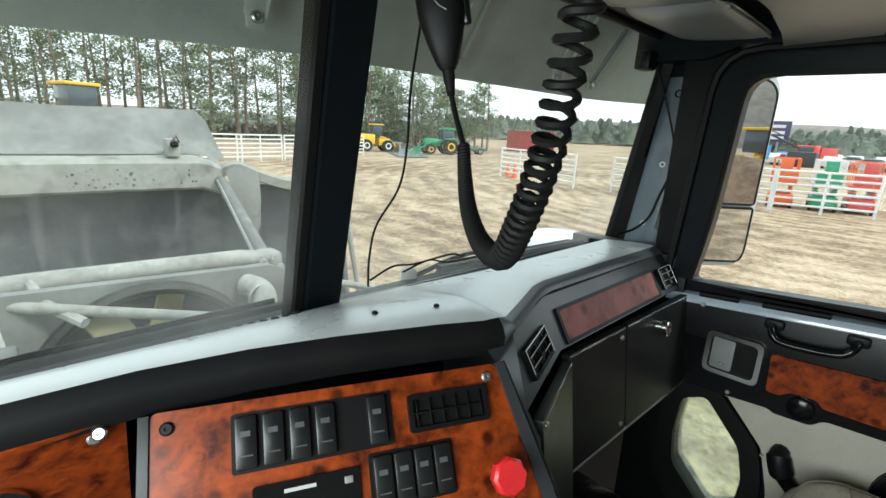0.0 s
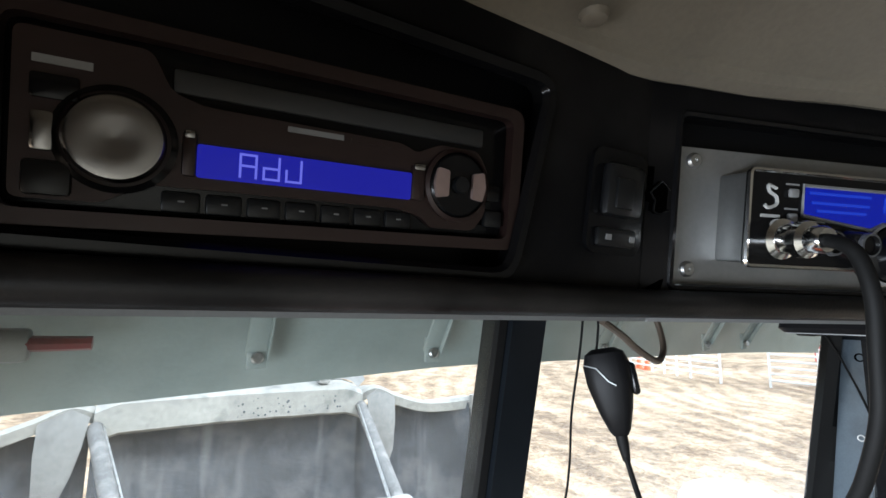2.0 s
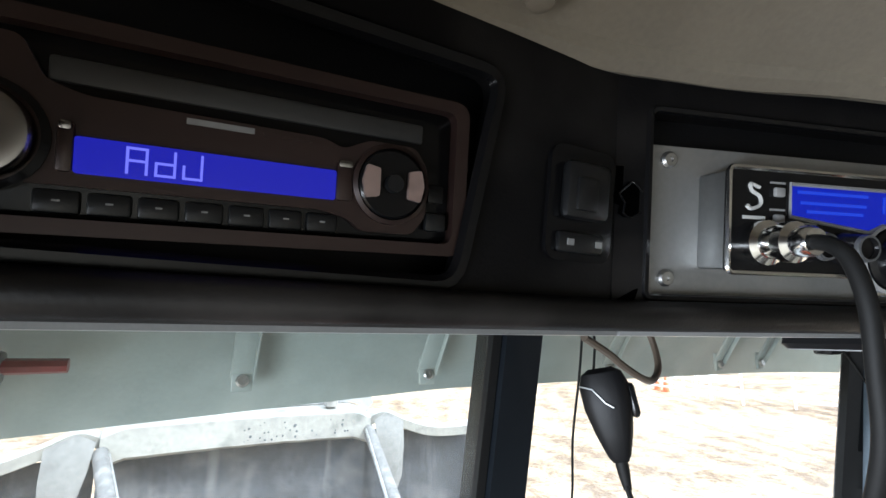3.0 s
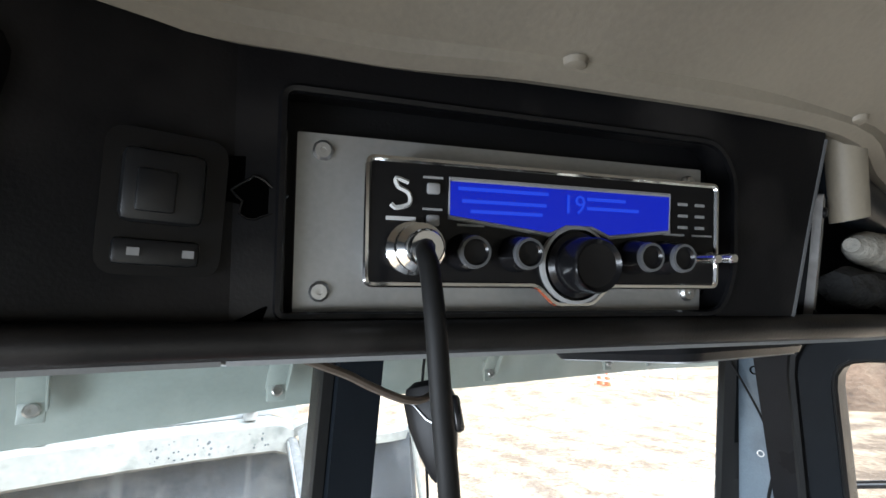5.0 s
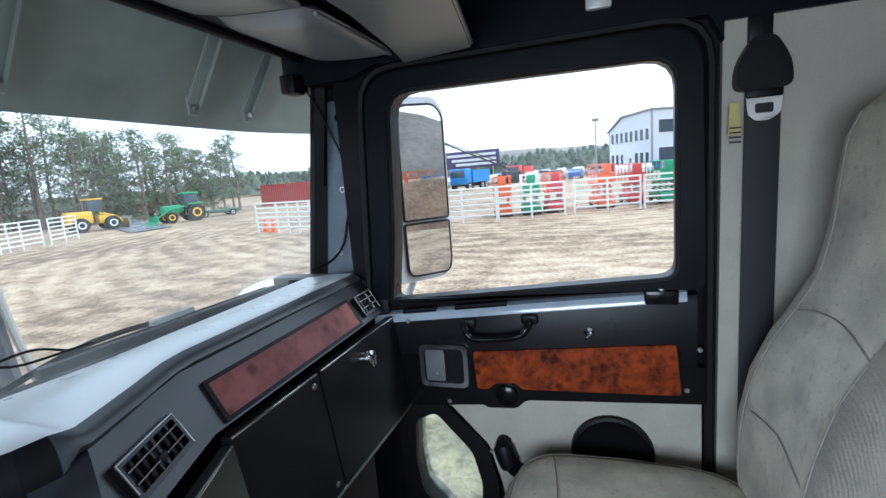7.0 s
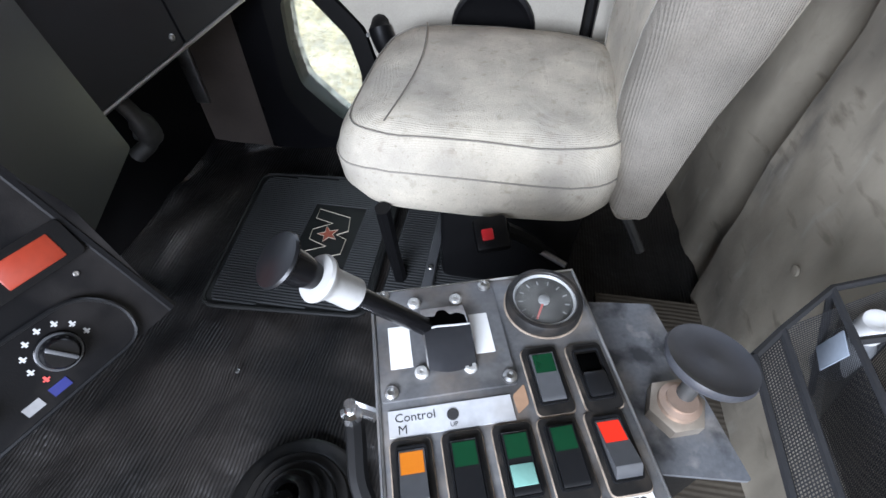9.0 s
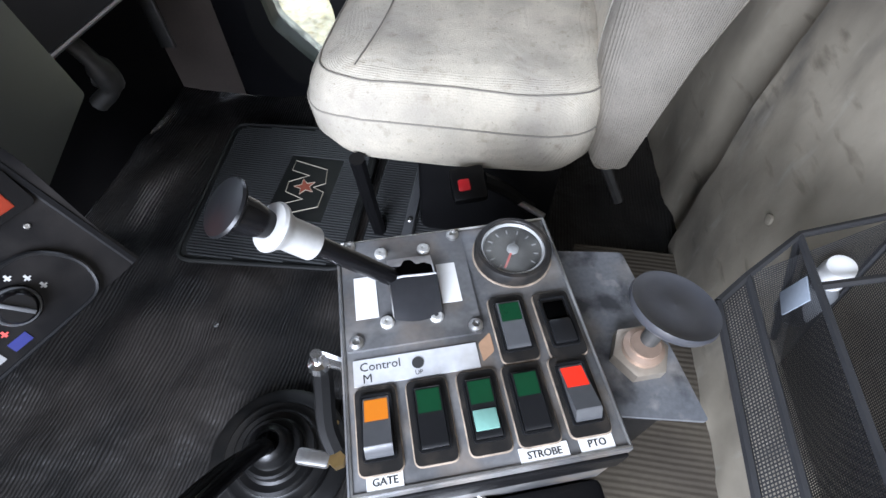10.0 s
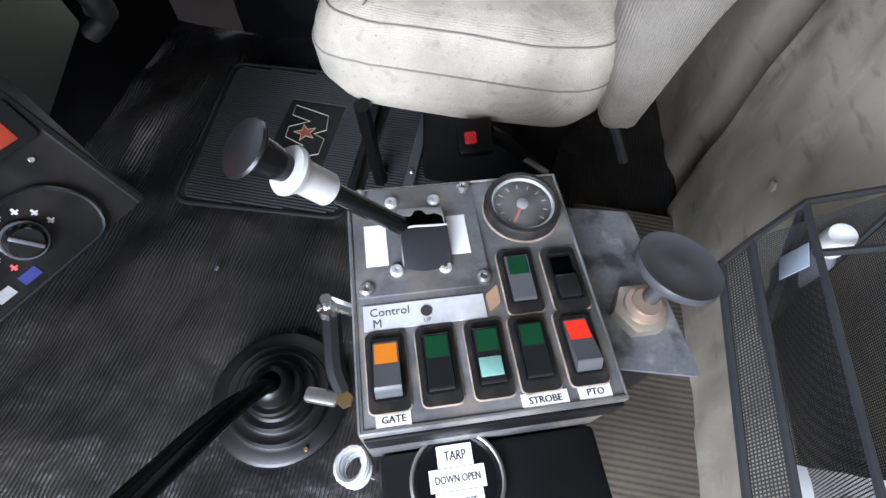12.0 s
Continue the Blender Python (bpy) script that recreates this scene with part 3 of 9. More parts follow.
def part(name, bm, material, parent, label="", local=False, flat=False, kind=""):
    """One mesh under a thing or a part. The mesh comes in world metres, or in the thing's own frame."""
    root = parent
    while root.parent:
        root = root.parent
    if not local:
        bmesh.ops.transform(bm, matrix=MATRIX[root.name].inverted(), verts=bm.verts)
    ob = new(name, mesh_of(name, bm, material, flat))
    ob.parent = parent
    return tagged(ob, label, "", "", kind)


def solid(name, bm, material, label="", category="", group="", kind="", flat=False):
    """A thing that is one mesh, in world metres; its origin goes to the middle of its base."""
    co = np.array([v.co[:] for v in bm.verts])
    base = Vector(((co[:, 0].min() + co[:, 0].max()) / 2, (co[:, 1].min() + co[:, 1].max()) / 2, co[:, 2].min()))
    bmesh.ops.translate(bm, vec=-base, verts=bm.verts)
    ob = new(name, mesh_of(name, bm, material, flat))
    ob.location = base
    MATRIX[ob.name] = Matrix.Translation(base)
    return tagged(ob, label, category, group, kind)


def box(bm, lo, hi, bevel=0.0, m=None, seg=2):
    c = [(a + b) / 2 for a, b in zip(lo, hi)]
    s = [abs(b - a) for a, b in zip(lo, hi)]
    r = bmesh.ops.create_cube(bm, size=1.0, matrix=Matrix.Translation(c) @ Matrix.Diagonal((*s, 1)))
    vs = r["verts"]
    if bevel > 0:
        es = list({e for v in vs for e in v.link_edges})
        rb = bmesh.ops.bevel(bm, geom=es, offset=min(bevel, min(s) * 0.48), segments=seg, profile=0.5, affect="EDGES")
        vs = list({v for f in rb["faces"] for v in f.verts} | {v for v in vs if v.is_valid})
    if m is not None:
        bmesh.ops.transform(bm, matrix=m, verts=vs)
    return vs


def boxm(lo, hi, bevel=0.0, m=None, seg=2):
    bm = bmesh.new()
    box(bm, lo, hi, bevel, m, seg)
    return bm


def lathe(bm, profile, m=None, n=24, cap=True):
    """Turns a profile of (radius, height) round the z axis."""
    rings = []
    for r, z in profile:
        rings.append([bm.verts.new((r * math.cos(2 * math.pi * k / n), r * math.sin(2 * math.pi * k / n), z)) for k in range(n)])
    for a, b in zip(rings, rings[1:]):
        for k in range(n):
            bm.faces.new((a[k], a[(k + 1) % n], b[(k + 1) % n], b[k]))
    if cap:
        bm.faces.new(list(reversed(rings[0])))
        bm.faces.new(rings[-1])
    vs = [v for ring in rings for v in ring]
    if m is not None:
        bmesh.ops.transform(bm, matrix=m, verts=vs)
    return vs


def lathem(profile, m=None, n=24, cap=True):
    bm = bmesh.new()
    lathe(bm, profile, m, n, cap)
    return bm


def tube(bm, pts, radius, n=8, closed=False):
    """A round bar along a line of points; radius may be a list."""
    pts = [Vector(p) for p in pts]
    rad = radius if isinstance(radius, (list, tuple)) else [radius] * len(pts)
    rings, up = [], None
    for k, p in enumerate(pts):
        a = pts[k - 1] if (k > 0 or closed) else p
        b = pts[(k + 1) % len(pts)] if (k < len(pts) - 1 or closed) else p
        d = (b - a).normalized()
        if up is None:
            up = d.orthogonal().normalized()
        up = (up - d * up.dot(d))
        up = up.normalized() if up.length > 1e-6 else d.orthogonal().normalized()
        side = d.cross(up)
        rings.append([bm.verts.new(p + (up * math.cos(2 * math.pi * j / n) + side * math.sin(2 * math.pi * j / n)) * rad[k]) for j in range(n)])
    pairs = list(zip(rings, rings[1:])) + ([(rings[-1], rings[0])] if closed else [])
    for a, b in pairs:
        for j in range(n):
            bm.faces.new((a[j], a[(j + 1) % n], b[(j + 1) % n], b[j]))
    if not closed:
        bm.faces.new(list(reversed(rings[0])))
        bm.faces.new(rings[-1])
    return bm


def tubem(pts, radius, n=8, closed=False):
    return tube(bmesh.new(), pts, radius, n, closed)


def curve_pts(pts, steps=8):
    """A smooth line through the points."""
    p = [Vector(q) for q in pts]
    p = [p[0] * 2 - p[1]] + p + [p[-1] * 2 - p[-2]]
    out = []
    for k in range(1, len(p) - 2):
        for s in range(steps):
            t = s / steps
            out.append(0.5 * ((2 * p[k]) + (p[k + 1] - p[k - 1]) * t + (2 * p[k - 1] - 5 * p[k] + 4 * p[k + 1] - p[k + 2]) * t * t + (3 * p[k] - p[k - 1] - 3 * p[k + 1] + p[k + 2]) * t ** 3))
    out.append(p[-2])
    return out


def rounded(pts, r, n=4):
    """A polygon with its corners rounded by r (one number, or one a corner)."""
    out, k = [], len(pts)
    for i, p in enumerate(pts):
        rr = r[i] if isinstance(r, (list, tuple)) else r
        p, a, b = Vector(p), Vector(pts[i - 1]), Vector(pts[(i + 1) % k])
        da, db = (a - p), (b - p)
        d = min(rr, da.length * 0.48, db.length * 0.48)
        q, s = p + da.normalized() * d, p + db.normalized() * d
        for j in range(n + 1):
            t = j / n
            out.append(q * (1 - t) ** 2 + p * 2 * t * (1 - t) + s * t * t)
    return out


def plate(bm, loops, w0, w1, m):
    """A flat plate with holes: the first loop is the outline, the rest are openings, in (u, v); it goes from w0 to w1; m takes (u, v, w) to its place."""
    loops = [[Vector((p[0], p[1], 0)) for p in lp] for lp in loops]
    tris = geometry.tessellate_polygon(loops)
    flat = [p for lp in loops for p in lp]
    a = [bm.verts.new(m @ Vector((p.x, p.y, w0))) for p in flat]
    b = [bm.verts.new(m @ Vector((p.x, p.y, w1))) for p in flat]
    for t in tris:
        if len(set(t)) == 3:
            try:
                bm.faces.new([a[k] for k in t])
                bm.faces.new([b[k] for k in reversed(t)])
            except ValueError:
                pass
    k = 0
    for lp in loops:
        n = len(lp)
        for j in range(n):
            bm.faces.new((a[k + j], a[k + (j + 1) % n], b[k + (j + 1) % n], b[k + j]))
        k += n
    return bm


def platem(loops, w0, w1, m):
    return plate(bmesh.new(), loops, w0, w1, m)


def axes(o, u, v):
    """A frame with its origin at o, u to the right, v up and w towards the viewer."""
    u, v = Vector(u).normalized(), Vector(v)
    w = u.cross(v).normalized()
    v = w.cross(u)
    return Matrix(((u.x, v.x, w.x, o[0]), (u.y, v.y, w.y, o[1]), (u.z, v.z, w.z, o[2]), (0, 0, 0, 1)))


def grid(bm, rows):
    """A skin over rows of points."""
    vs = [[bm.verts.new(p) for p in row] for row in rows]
    for a, b in zip(vs, vs[1:]):
        for k in range(len(a) - 1):
            bm.faces.new((a[k], a[k + 1], b[k + 1], b[k]))
    return vs


def prism(bm, poly, axis, lo, hi):
    """A polygon in the two other axes, drawn out along axis from lo to hi."""
    def at(p, w):
        return {"x": (w, p[0], p[1]), "y": (p[0], w, p[1]), "z": (p[0], p[1], w)}[axis]
    a, b = [bm.verts.new(at(p, lo)) for p in poly], [bm.verts.new(at(p, hi)) for p in poly]
    n = len(poly)
    for k in range(n):
        bm.faces.new((a[k], a[(k + 1) % n], b[(k + 1) % n], b[k]))
    bm.faces.new(list(reversed(a)))
    bm.faces.new(b)
    return bm


def prismm(poly, axis, lo, hi):
    return prism(bmesh.new(), poly, axis, lo, hi)


def words(text, size, m, material, parent, name="lettering", depth=0.0004, bold=False):
    """Raised or printed lettering, centred on m."""
    c = bpy.data.curves.new(name, "FONT")
    c.body, c.size, c.align_x, c.align_y, c.extrude = text, size, "CENTER", "CENTER", depth
    c.resolution_u = 2
    tmp = bpy.data.objects.new(name, c)
    me = bpy.data.meshes.new_from_object(tmp)
    bpy.data.objects.remove(tmp)
    bm = bmesh.new()
    bm.from_mesh(me)
    if bold:
        bmesh.ops.translate(bm, vec=(size * 0.06, 0, 0.00004), verts=bm.verts)
        bm.from_mesh(me)
    bpy.data.meshes.remove(me)
    bmesh.ops.transform(bm, matrix=m, verts=bm.verts)
    return part(name, bm, material, parent, local=True, flat=True)


def screw(parent, at, out, r=0.005, material=None, local=False, name="screw"):
    q = Vector(out).to_track_quat("Z", "Y").to_matrix().to_4x4()
    m = Matrix.Translation(at) @ q
    bm = lathem([(r, -0.001), (r, r * 0.3), (r * 0.75, r * 0.6), (r * 0.3, r * 0.6), (r * 0.3, r * 0.35)], m, 10)
    return part(name, bm, material or STEEL, parent, local=local)

# ---- the cab: floor, walls, roof ----
MX = Matrix(((0, 0, 1, 0), (1, 0, 0, 0), (0, 1, 0, 0), (0, 0, 0, 1)))  # (u, v, w) = (y, z, x)
MY = Matrix(((1, 0, 0, 0), (0, 0, 1, 0), (0, 1, 0, 0), (0, 0, 0, 1)))  # (u, v, w) = (x, z, y)
CAB_L, CAB_R, BACK = -1.08, 0.885, -0.64


def rect(u0, v0, u1, v1, r=0.0, n=4):
    p = [(u0, v0), (u1, v0), (u1, v1), (u0, v1)]
    return rounded(p, r, n) if r else [Vector(q) for q in p]


def build_shell():
    # floor covering: ribbed rubber, slightly heaved
    bm = bmesh.new()
    rows = []
    for j in range(57):
        y = BACK - 0.04 + (0.79 - BACK) * j / 56
        row = []
        for i in range(81):
            x = CAB_L + (0.95 - CAB_L) * i / 80
            h = 0.020 * noise.noise(Vector((x * 6, y * 11, 3))) + 0.010 * noise.noise(Vector((x * 15, y * 21, 9))) - 0.016
            row.append((x, y, h - 0.004))
        rows.append(row)
    grid(bm, rows)
    box(bm, (CAB_L, BACK - 0.08, -0.08), (0.95, 0.75, -0.045))
    solid("floor", bm, FLOORRUB, "dusty black ribbed rubber cab floor covering", "floor", kind="structure")
    # back wall: soiled vinyl, bulging
    bm = bmesh.new()
    rows = []
    cols = [CAB_L + (0.493 - CAB_L) * i / 90 for i in range(91)] + [0.4945, 0.503] + [0.503 + 0.447 * i / 12 for i in range(1, 13)]
    for j in range(61):
        z = -0.05 + 1.60 * j / 60
        row = []
        for x in cols:
            y = BACK + 0.007 * noise.noise(Vector((x * 3.7, z * 4, 1))) + 0.004 * noise.noise(Vector((x * 11, z * 10, 4))) + 0.0025 * noise.noise(Vector((x * 26, z * 21, 7))) + 0.003 * max(0, 1 - abs(noise.noise(Vector((x * 8, z * 5, 12)))) * 9)
            row.append((x, y if x < 0.494 else y - 0.03 if x < 0.502 else y - 0.026 + 0.02 * min(1, max(0, x - 0.58) / 0.05), z))
        rows.append(row)
    grid(bm, rows)
    box(bm, (CAB_L, BACK - 0.08, -0.02), (0.95, BACK - 0.03, 1.56))
    wall = solid("wall_back", bm, DIRTYBEIGE, "soiled beige vinyl rear cab wall with buttons", "wall", kind="structure")
    for x, z in ((0.3, 0.30), (0.17, 0.52), (0.55, 0.62), (0.55, 0.95), (0.0, 0.95)):
        part("button", lathem([(0.009, 0), (0.0085, 0.003), (0.005, 0.004)], Matrix.Translation((x, BACK + 0.004, z)) @ Matrix.Rotation(-math.pi / 2, 4, "X"), 12), DIRTYBEIGE, wall)
    cover = bmesh.new()
    grid(cover, [[(x, y, 0.006 + 0.004 * noise.noise(Vector((x * 9, y * 9, 1)))) for y in (-0.66, -0.58, -0.50, -0.43)] for x in [-0.9 + 0.045 * k for k in range(31)]])
    box(cover, (-0.9, -0.66, -0.02), (0.45, -0.43, -0.001))
    solid("floor_cover", cover, TANFLOOR, "dusty tan ribbed vinyl strip along the rear wall", "floor", kind="structure")
    # firewall and footwell
    bm = boxm((CAB_L, 0.69, -0.02), (0.95, 0.75, 0.78))
    solid("wall_front", bm, BLACK, "black firewall below the dashboard", "wall", kind="structure")
    # passenger side, behind and above the door
    bm = bmesh.new()
    plate(bm, [rect(0.498, -0.02, 0.76, 0.80)], 0.886, 0.94, MX)
    solid("wall_kick", bm, KICKBROWN, "dull brown vinyl kick panel ahead of the door", "wall", kind="structure")
    bm = bmesh.new()
    plate(bm, [rect(BACK, -0.02, -0.36, 1.31)], 0.865, 0.94, MX)
    solid("wall_right", bm, BEIGE, "beige vinyl covered rear door pillar", "wall", kind="structure")
    bm = bmesh.new()
    plate(bm, [[Vector(p) for p in ((-0.66, 1.30), (-0.36, 1.30), (-0.36, 1.265), (-0.335, 1.315), (0.37, 1.325), (0.44, 1.30), (0.62, 1.30), (0.62, 1.56), (-0.66, 1.56))]], 0.855, 0.95, MX)
    rail = solid("wall_header", bm, DARKVINYL, "dark vinyl covered rail above the door", "wall", kind="structure")
    part("courtesy_lamp", boxm((0.84, -0.16, 1.356), (0.857, -0.11, 1.418), 0.004), LENSFROST, rail, "small square courtesy lamp")
    bm = bmesh.new()
    plate(bm, [rect(-0.66, -0.02, 0.75, 1.56), rect(-0.36, 0.0, 0.45, 1.12, 0.06)], CAB_L - 0.05, CAB_L, MX)
    solid("wall_left", bm, DARKVINYL, "dark driver side wall with the doorway standing open", "wall", kind="structure")
    # roof skin
    bm = boxm((CAB_L - 0.05, BACK - 0.08, 1.56), (0.95, 0.62, 1.6))
    solid("roof", bm, HOODOUT, "cab roof", "roof", kind="structure")


build_shell()


def headliner():
    edge = curve_pts([(-1.08, 0.19, 1.452), (-0.42, 0.186, 1.450), (-0.26, 0.165, 1.449), (-0.157, 0.123, 1.446), (0.04, 0.072, 1.446), (0.21, 0.09, 1.448), (0.5, 0.10, 1.445), (0.66, 0.06, 1.435), (0.78, -0.07, 1.42), (0.86, -0.25, 1.40)], 6)
    rows = []
    for p in edge:
        x, y0, z0 = p
        row = []
        for j in range(24):
            t = j / 23
            y = y0 + (BACK - y0) * t
            rise = 0.075 * (1 - (1 - min(1, t * 1.7)) ** 2)
            drop = -0.05 * max(0, (x - 0.5) / 0.36) ** 2
            puff = 0.006 * noise.noise(Vector((x * 6, y * 6, 2)))
            row.append((x, y, min(1.54, z0 + rise + drop * min(1, t * 2) + puff)))
        rows.append(row)
    bm = bmesh.new()
    grid(bm, rows)
    roll = tube(bmesh.new(), [(p.x, p.y - 0.004, p.z + 0.006) for p in edge], 0.011, 8)
    me = bpy.data.meshes.new("roll")
    roll.to_mesh(me)
    roll.free()
    bm.from_mesh(me)
    bpy.data.meshes.remove(me)
    # the clips and buttons that hold it
    for x, y, z in ((-0.366, 0.155, 1.448), (-0.16, 0.112, 1.447), (0.04, 0.06, 1.447), (0.42, -0.02, 1.485), (0.1, -0.1, 1.51), (-0.3, -0.1, 1.515)):
        lathe(bm, [(0.007, 0.002), (0.006, -0.001), (0.004, -0.002), (0.0, -0.0015)], Matrix.Translation((x, y, z)), 12, False)
    solid("ceiling", bm, HEADLINER, "tan vinyl headliner with a rolled front edge and buttons", "ceiling", kind="structure")


headliner()


# ---- windscreen, pillars, outside visor ----
def windscreen():
    base_y, base_z, top_y, top_z = 0.699, 0.755, 0.565, 1.37

    def at(x, t, off=0.0):
        y, z = base_y + (top_y - base_y) * t, base_z + (top_z - base_z) * t
        d = Vector((0, top_z - base_z, base_y - top_y)).normalized()
        return Vector((x, y, z)) + d * off

    for k, (a, b) in enumerate(((-1.05, -0.07), (-0.07, 1.02)), 1):
        bm = bmesh.new()
        grid(bm, [[at(a, 0), at(b, 0)], [at(a, 1), at(b, 1)]])
        pane = solid(f"window_{k}", bm, SCREENGLASS, "dusty flat windscreen pane", "window", "windscreen panes", "structure", True)
        pane.data.flip_normals()
        pane.visible_shadow = False
    # centre post with its rubber seal
    post = thing("centre_pillar", at(-0.071, 0), "dark grey windscreen centre post with a rubber seal", "pillar", kind="structure")
    m = axes(at(-0.071, 0), (1, 0, 0), at(0, 1) - at(0, 0))
    length = (at(0, 1) - at(0, 0)).length
    part("post", platem([rounded([(-0.026, -0.03), (0.036, -0.03), (0.036, length), (-0.026, length)], 0.004)], -0.03, 0.022, m), DARKVINYL, post)
    part("seal", platem([rounded([(-0.042, -0.02), (-0.028, -0.02), (-0.028, length), (-0.042, length)], 0.003)], -0.03, 0.012, m), RUBBER, post, "black rubber glazing seal")
    # header rubber and sill
    part_bm = tubem([at(-1.05, 0.985, -0.004), at(0.95, 0.985, -0.004)], 0.008)
    solid("trim", part_bm, RUBBER, "black rubber windscreen header seal", "trim", kind="structure")
    bm = boxm((CAB_L, 0.50, 1.365), (0.93, 0.60, 1.56))
    solid("wall_above_windscreen", bm, DARKVINYL, "dark panel above the windscreen", "wall", kind="structure")
    # passenger corner pillar: two leaves meeting at the door seal
    pil = thing("corner_pillar", (0.93, 0.55, 0.8), "windscreen corner post with screw holes, its vinyl coloured as lit blue-grey", "pillar", kind="structure")

    def edge(z, off=0.0):
        """The glazing edge at a height, off metres towards the door."""
        t = (z - base_z) / (top_z - base_z)
        return Vector((0.972 - 0.07 * t + 0.25 * off, base_y + (top_y - base_y) * t - off, z))

    def face(z, k):
        """The flat of the post: k runs from the glazing edge (0) to the door seal (1)."""
        t = (z - base_z) / (top_z - base_z)
        return Vector((0.955 - 0.012 * t, 0.628 - 0.085 * t, z)).lerp(Vector((0.944 - 0.008 * t, 0.536 - 0.066 * t, z)), k)

    zs = [0.70 + 0.70 * k / 8 for k in range(9)]
    bm = bmesh.new()
    grid(bm, [[edge(z) + Vector((0.09, 0.03, 0)), edge(z) + Vector((0.004, 0.004, 0)), edge(z, 0.018) + Vector((-0.012, 0, 0)), edge(z, 0.040) + Vector((-0.006, 0, 0)), face(z, 0.0) + Vector((0.004, 0.002, 0))] for z in zs])
    part("gasket", bm, RUBBER, pil, "wide black rubber glazing gasket")
    bm = bmesh.new()
    grid(bm, [[face(z, 0.0) + Vector((0.004, 0.002, 0)), face(z, 0.04), face(z, 0.5) + Vector((-0.003, 0, 0)), face(z, 0.96), face(z, 1.0) + Vector((0.004, -0.002, 0)), (0.94, 0.478 - 0.03 * (z - 0.8), z), (0.905, 0.455 - 0.05 * (z - 0.8), z), (0.897, 0.435 - 0.05 * (z - 0.8), z), (0.95, 0.42, z)] for z in zs])
    part("cover", bm, PILLARBLUE, pil)
    cap_rows = [[face(z, -0.3) + Vector((-0.007, 0, 0)), face(z, 0.5) + Vector((-0.01, 0, 0)), face(z, 1.05) + Vector((-0.007, 0, 0)), (0.93, 0.44 - 0.04 * (z - 0.8), z)] for z in (1.268, 1.272, 1.33, 1.40)]
    bm = bmesh.new()
    grid(bm, cap_rows)
    part("upper_cap", bm, DARKVINYL, pil, "dark trim cap at the top of the post")
    out = Vector((-0.99, -0.12, 0))
    for z, k, r in ((1.226, 0.5, 0.0105), (1.035, 0.62, 0.008), (0.86, 0.5, 0.008)):
        m = Matrix.Translation(face(z, k) + Vector((-0.003, 0, 0))) @ out.to_track_quat("Z", "Y").to_matrix().to_4x4()
        part("hole", lathem([(r, 0), (r, 0.0015), (r * 0.7, 0.0015), (r * 0.65, -0.004), (0.0, -0.004)], m, 14, False), HOLE_SHADE if r > 0.01 else STEEL, pil)
    strip = [face(z, 1.02) + Vector((-0.012, -0.006, 0)) for z in (0.85, 0.93, 1.0, 1.045, 1.07)]
    cl = part("clip_strip", tubem(strip, [0.005, 0.0085, 0.0085, 0.006, 0.002], 6), ROCKER_GREY, pil, "thin grey cable clip strip")
    part("clip_edge", tubem([p + Vector((-0.006, 0.007, 0)) for p in strip], 0.0014, 5), ALU, cl, "bright edge")
    for z in (0.91, 0.975):
        part("clip_hole", lathem([(0.0035, 0), (0.0035, 0.001), (0.0, 0.001)], Matrix.Translation(face(z, 1.02) + Vector((-0.0205, -0.006, 0))) @ out.to_track_quat("Z", "Y").to_matrix().to_4x4(), 10, False), HOLE_SHADE, cl)
    part("seal_cord", tubem(curve_pts([(0.845, 0.60, 0.83), (0.905, 0.575, 0.845), (0.932, 0.548, 0.885), (0.936, 0.53, 0.95), (0.934, 0.505, 1.02)], 6), 0.0035), RUBBER, pil)
    part("door_seal", tubem([(0.899, 0.462 - 0.05 * (z - 0.8), z) for z in zs[1:]], 0.0065, 8), ROCKER_GREY, pil, "grey door seal bead")
    # outside sun visor
    vis = thing("sun_visor", (-0.1, 0.8, 1.22), "grey-green painted metal outside sun visor", "visor")
    rows = []
    n = 40
    for i in range(n + 1):
        x = -1.25 + 2.45 * i / n
        end = max(0, (x - 0.85) / 0.35)
        top = Vector((x, 0.60, 1.452))
        low = Vector((x, 0.815 - 0.10 * end ** 2, 1.216 - 0.055 * max(0.0, -0.05 - x)))
        rows.append([top, top * 0.6 + low * 0.4 + Vector((0, 0.018, 0.012)), top * 0.25 + low * 0.75 + Vector((0, 0.012, 0.006)), low, low + Vector((0, 0.012, 0.004)), low + Vector((0, 0.01, 0.05)), top + Vector((0, 0.03, 0.03))])
    bm = bmesh.new()
    grid(bm, rows)
    part("blade", bm, VISORMETAL, vis)
    for x in (-0.74, -0.412, -0.125, 0.30, 0.68, 0.86):
        lo, hi = Vector((x, 0.748, 1.258)), Vector((x + 0.012, 0.665, 1.385))
        strap = axes(lo, (1, 0, 0), hi - lo)
        arm = boxm((-0.016, -0.008, -0.002), (0.016, (hi - lo).length + 0.008, 0.003), 0.002, strap)
        box(arm, (0.013, -0.006, 0.003), (0.016, (hi - lo).length + 0.006, 0.013), 0.001, strap)
        box(arm, (x - 0.014, 0.745, 1.232), (x + 0.014, 0.752, 1.275), 0.002)
        b = part("bracket", arm, VISORMETAL, vis)
        screw(b, (x, 0.744, 1.248), (0, -1, 0.2), 0.009, STEEL, name="bolt")
        screw(b, (x + 0.012, 0.648, 1.395), (0, -1, 0.2), 0.008, STEEL, name="bolt")
    part("marker_lamp", tubem([(-0.66, 0.70, 1.275), (-0.60, 0.70, 1.275)], [0.009, 0.008]), mat("dark_red_lens", (0.16, 0.015, 0.015), 0.3, bump=0), vis, "small red marker lamp")
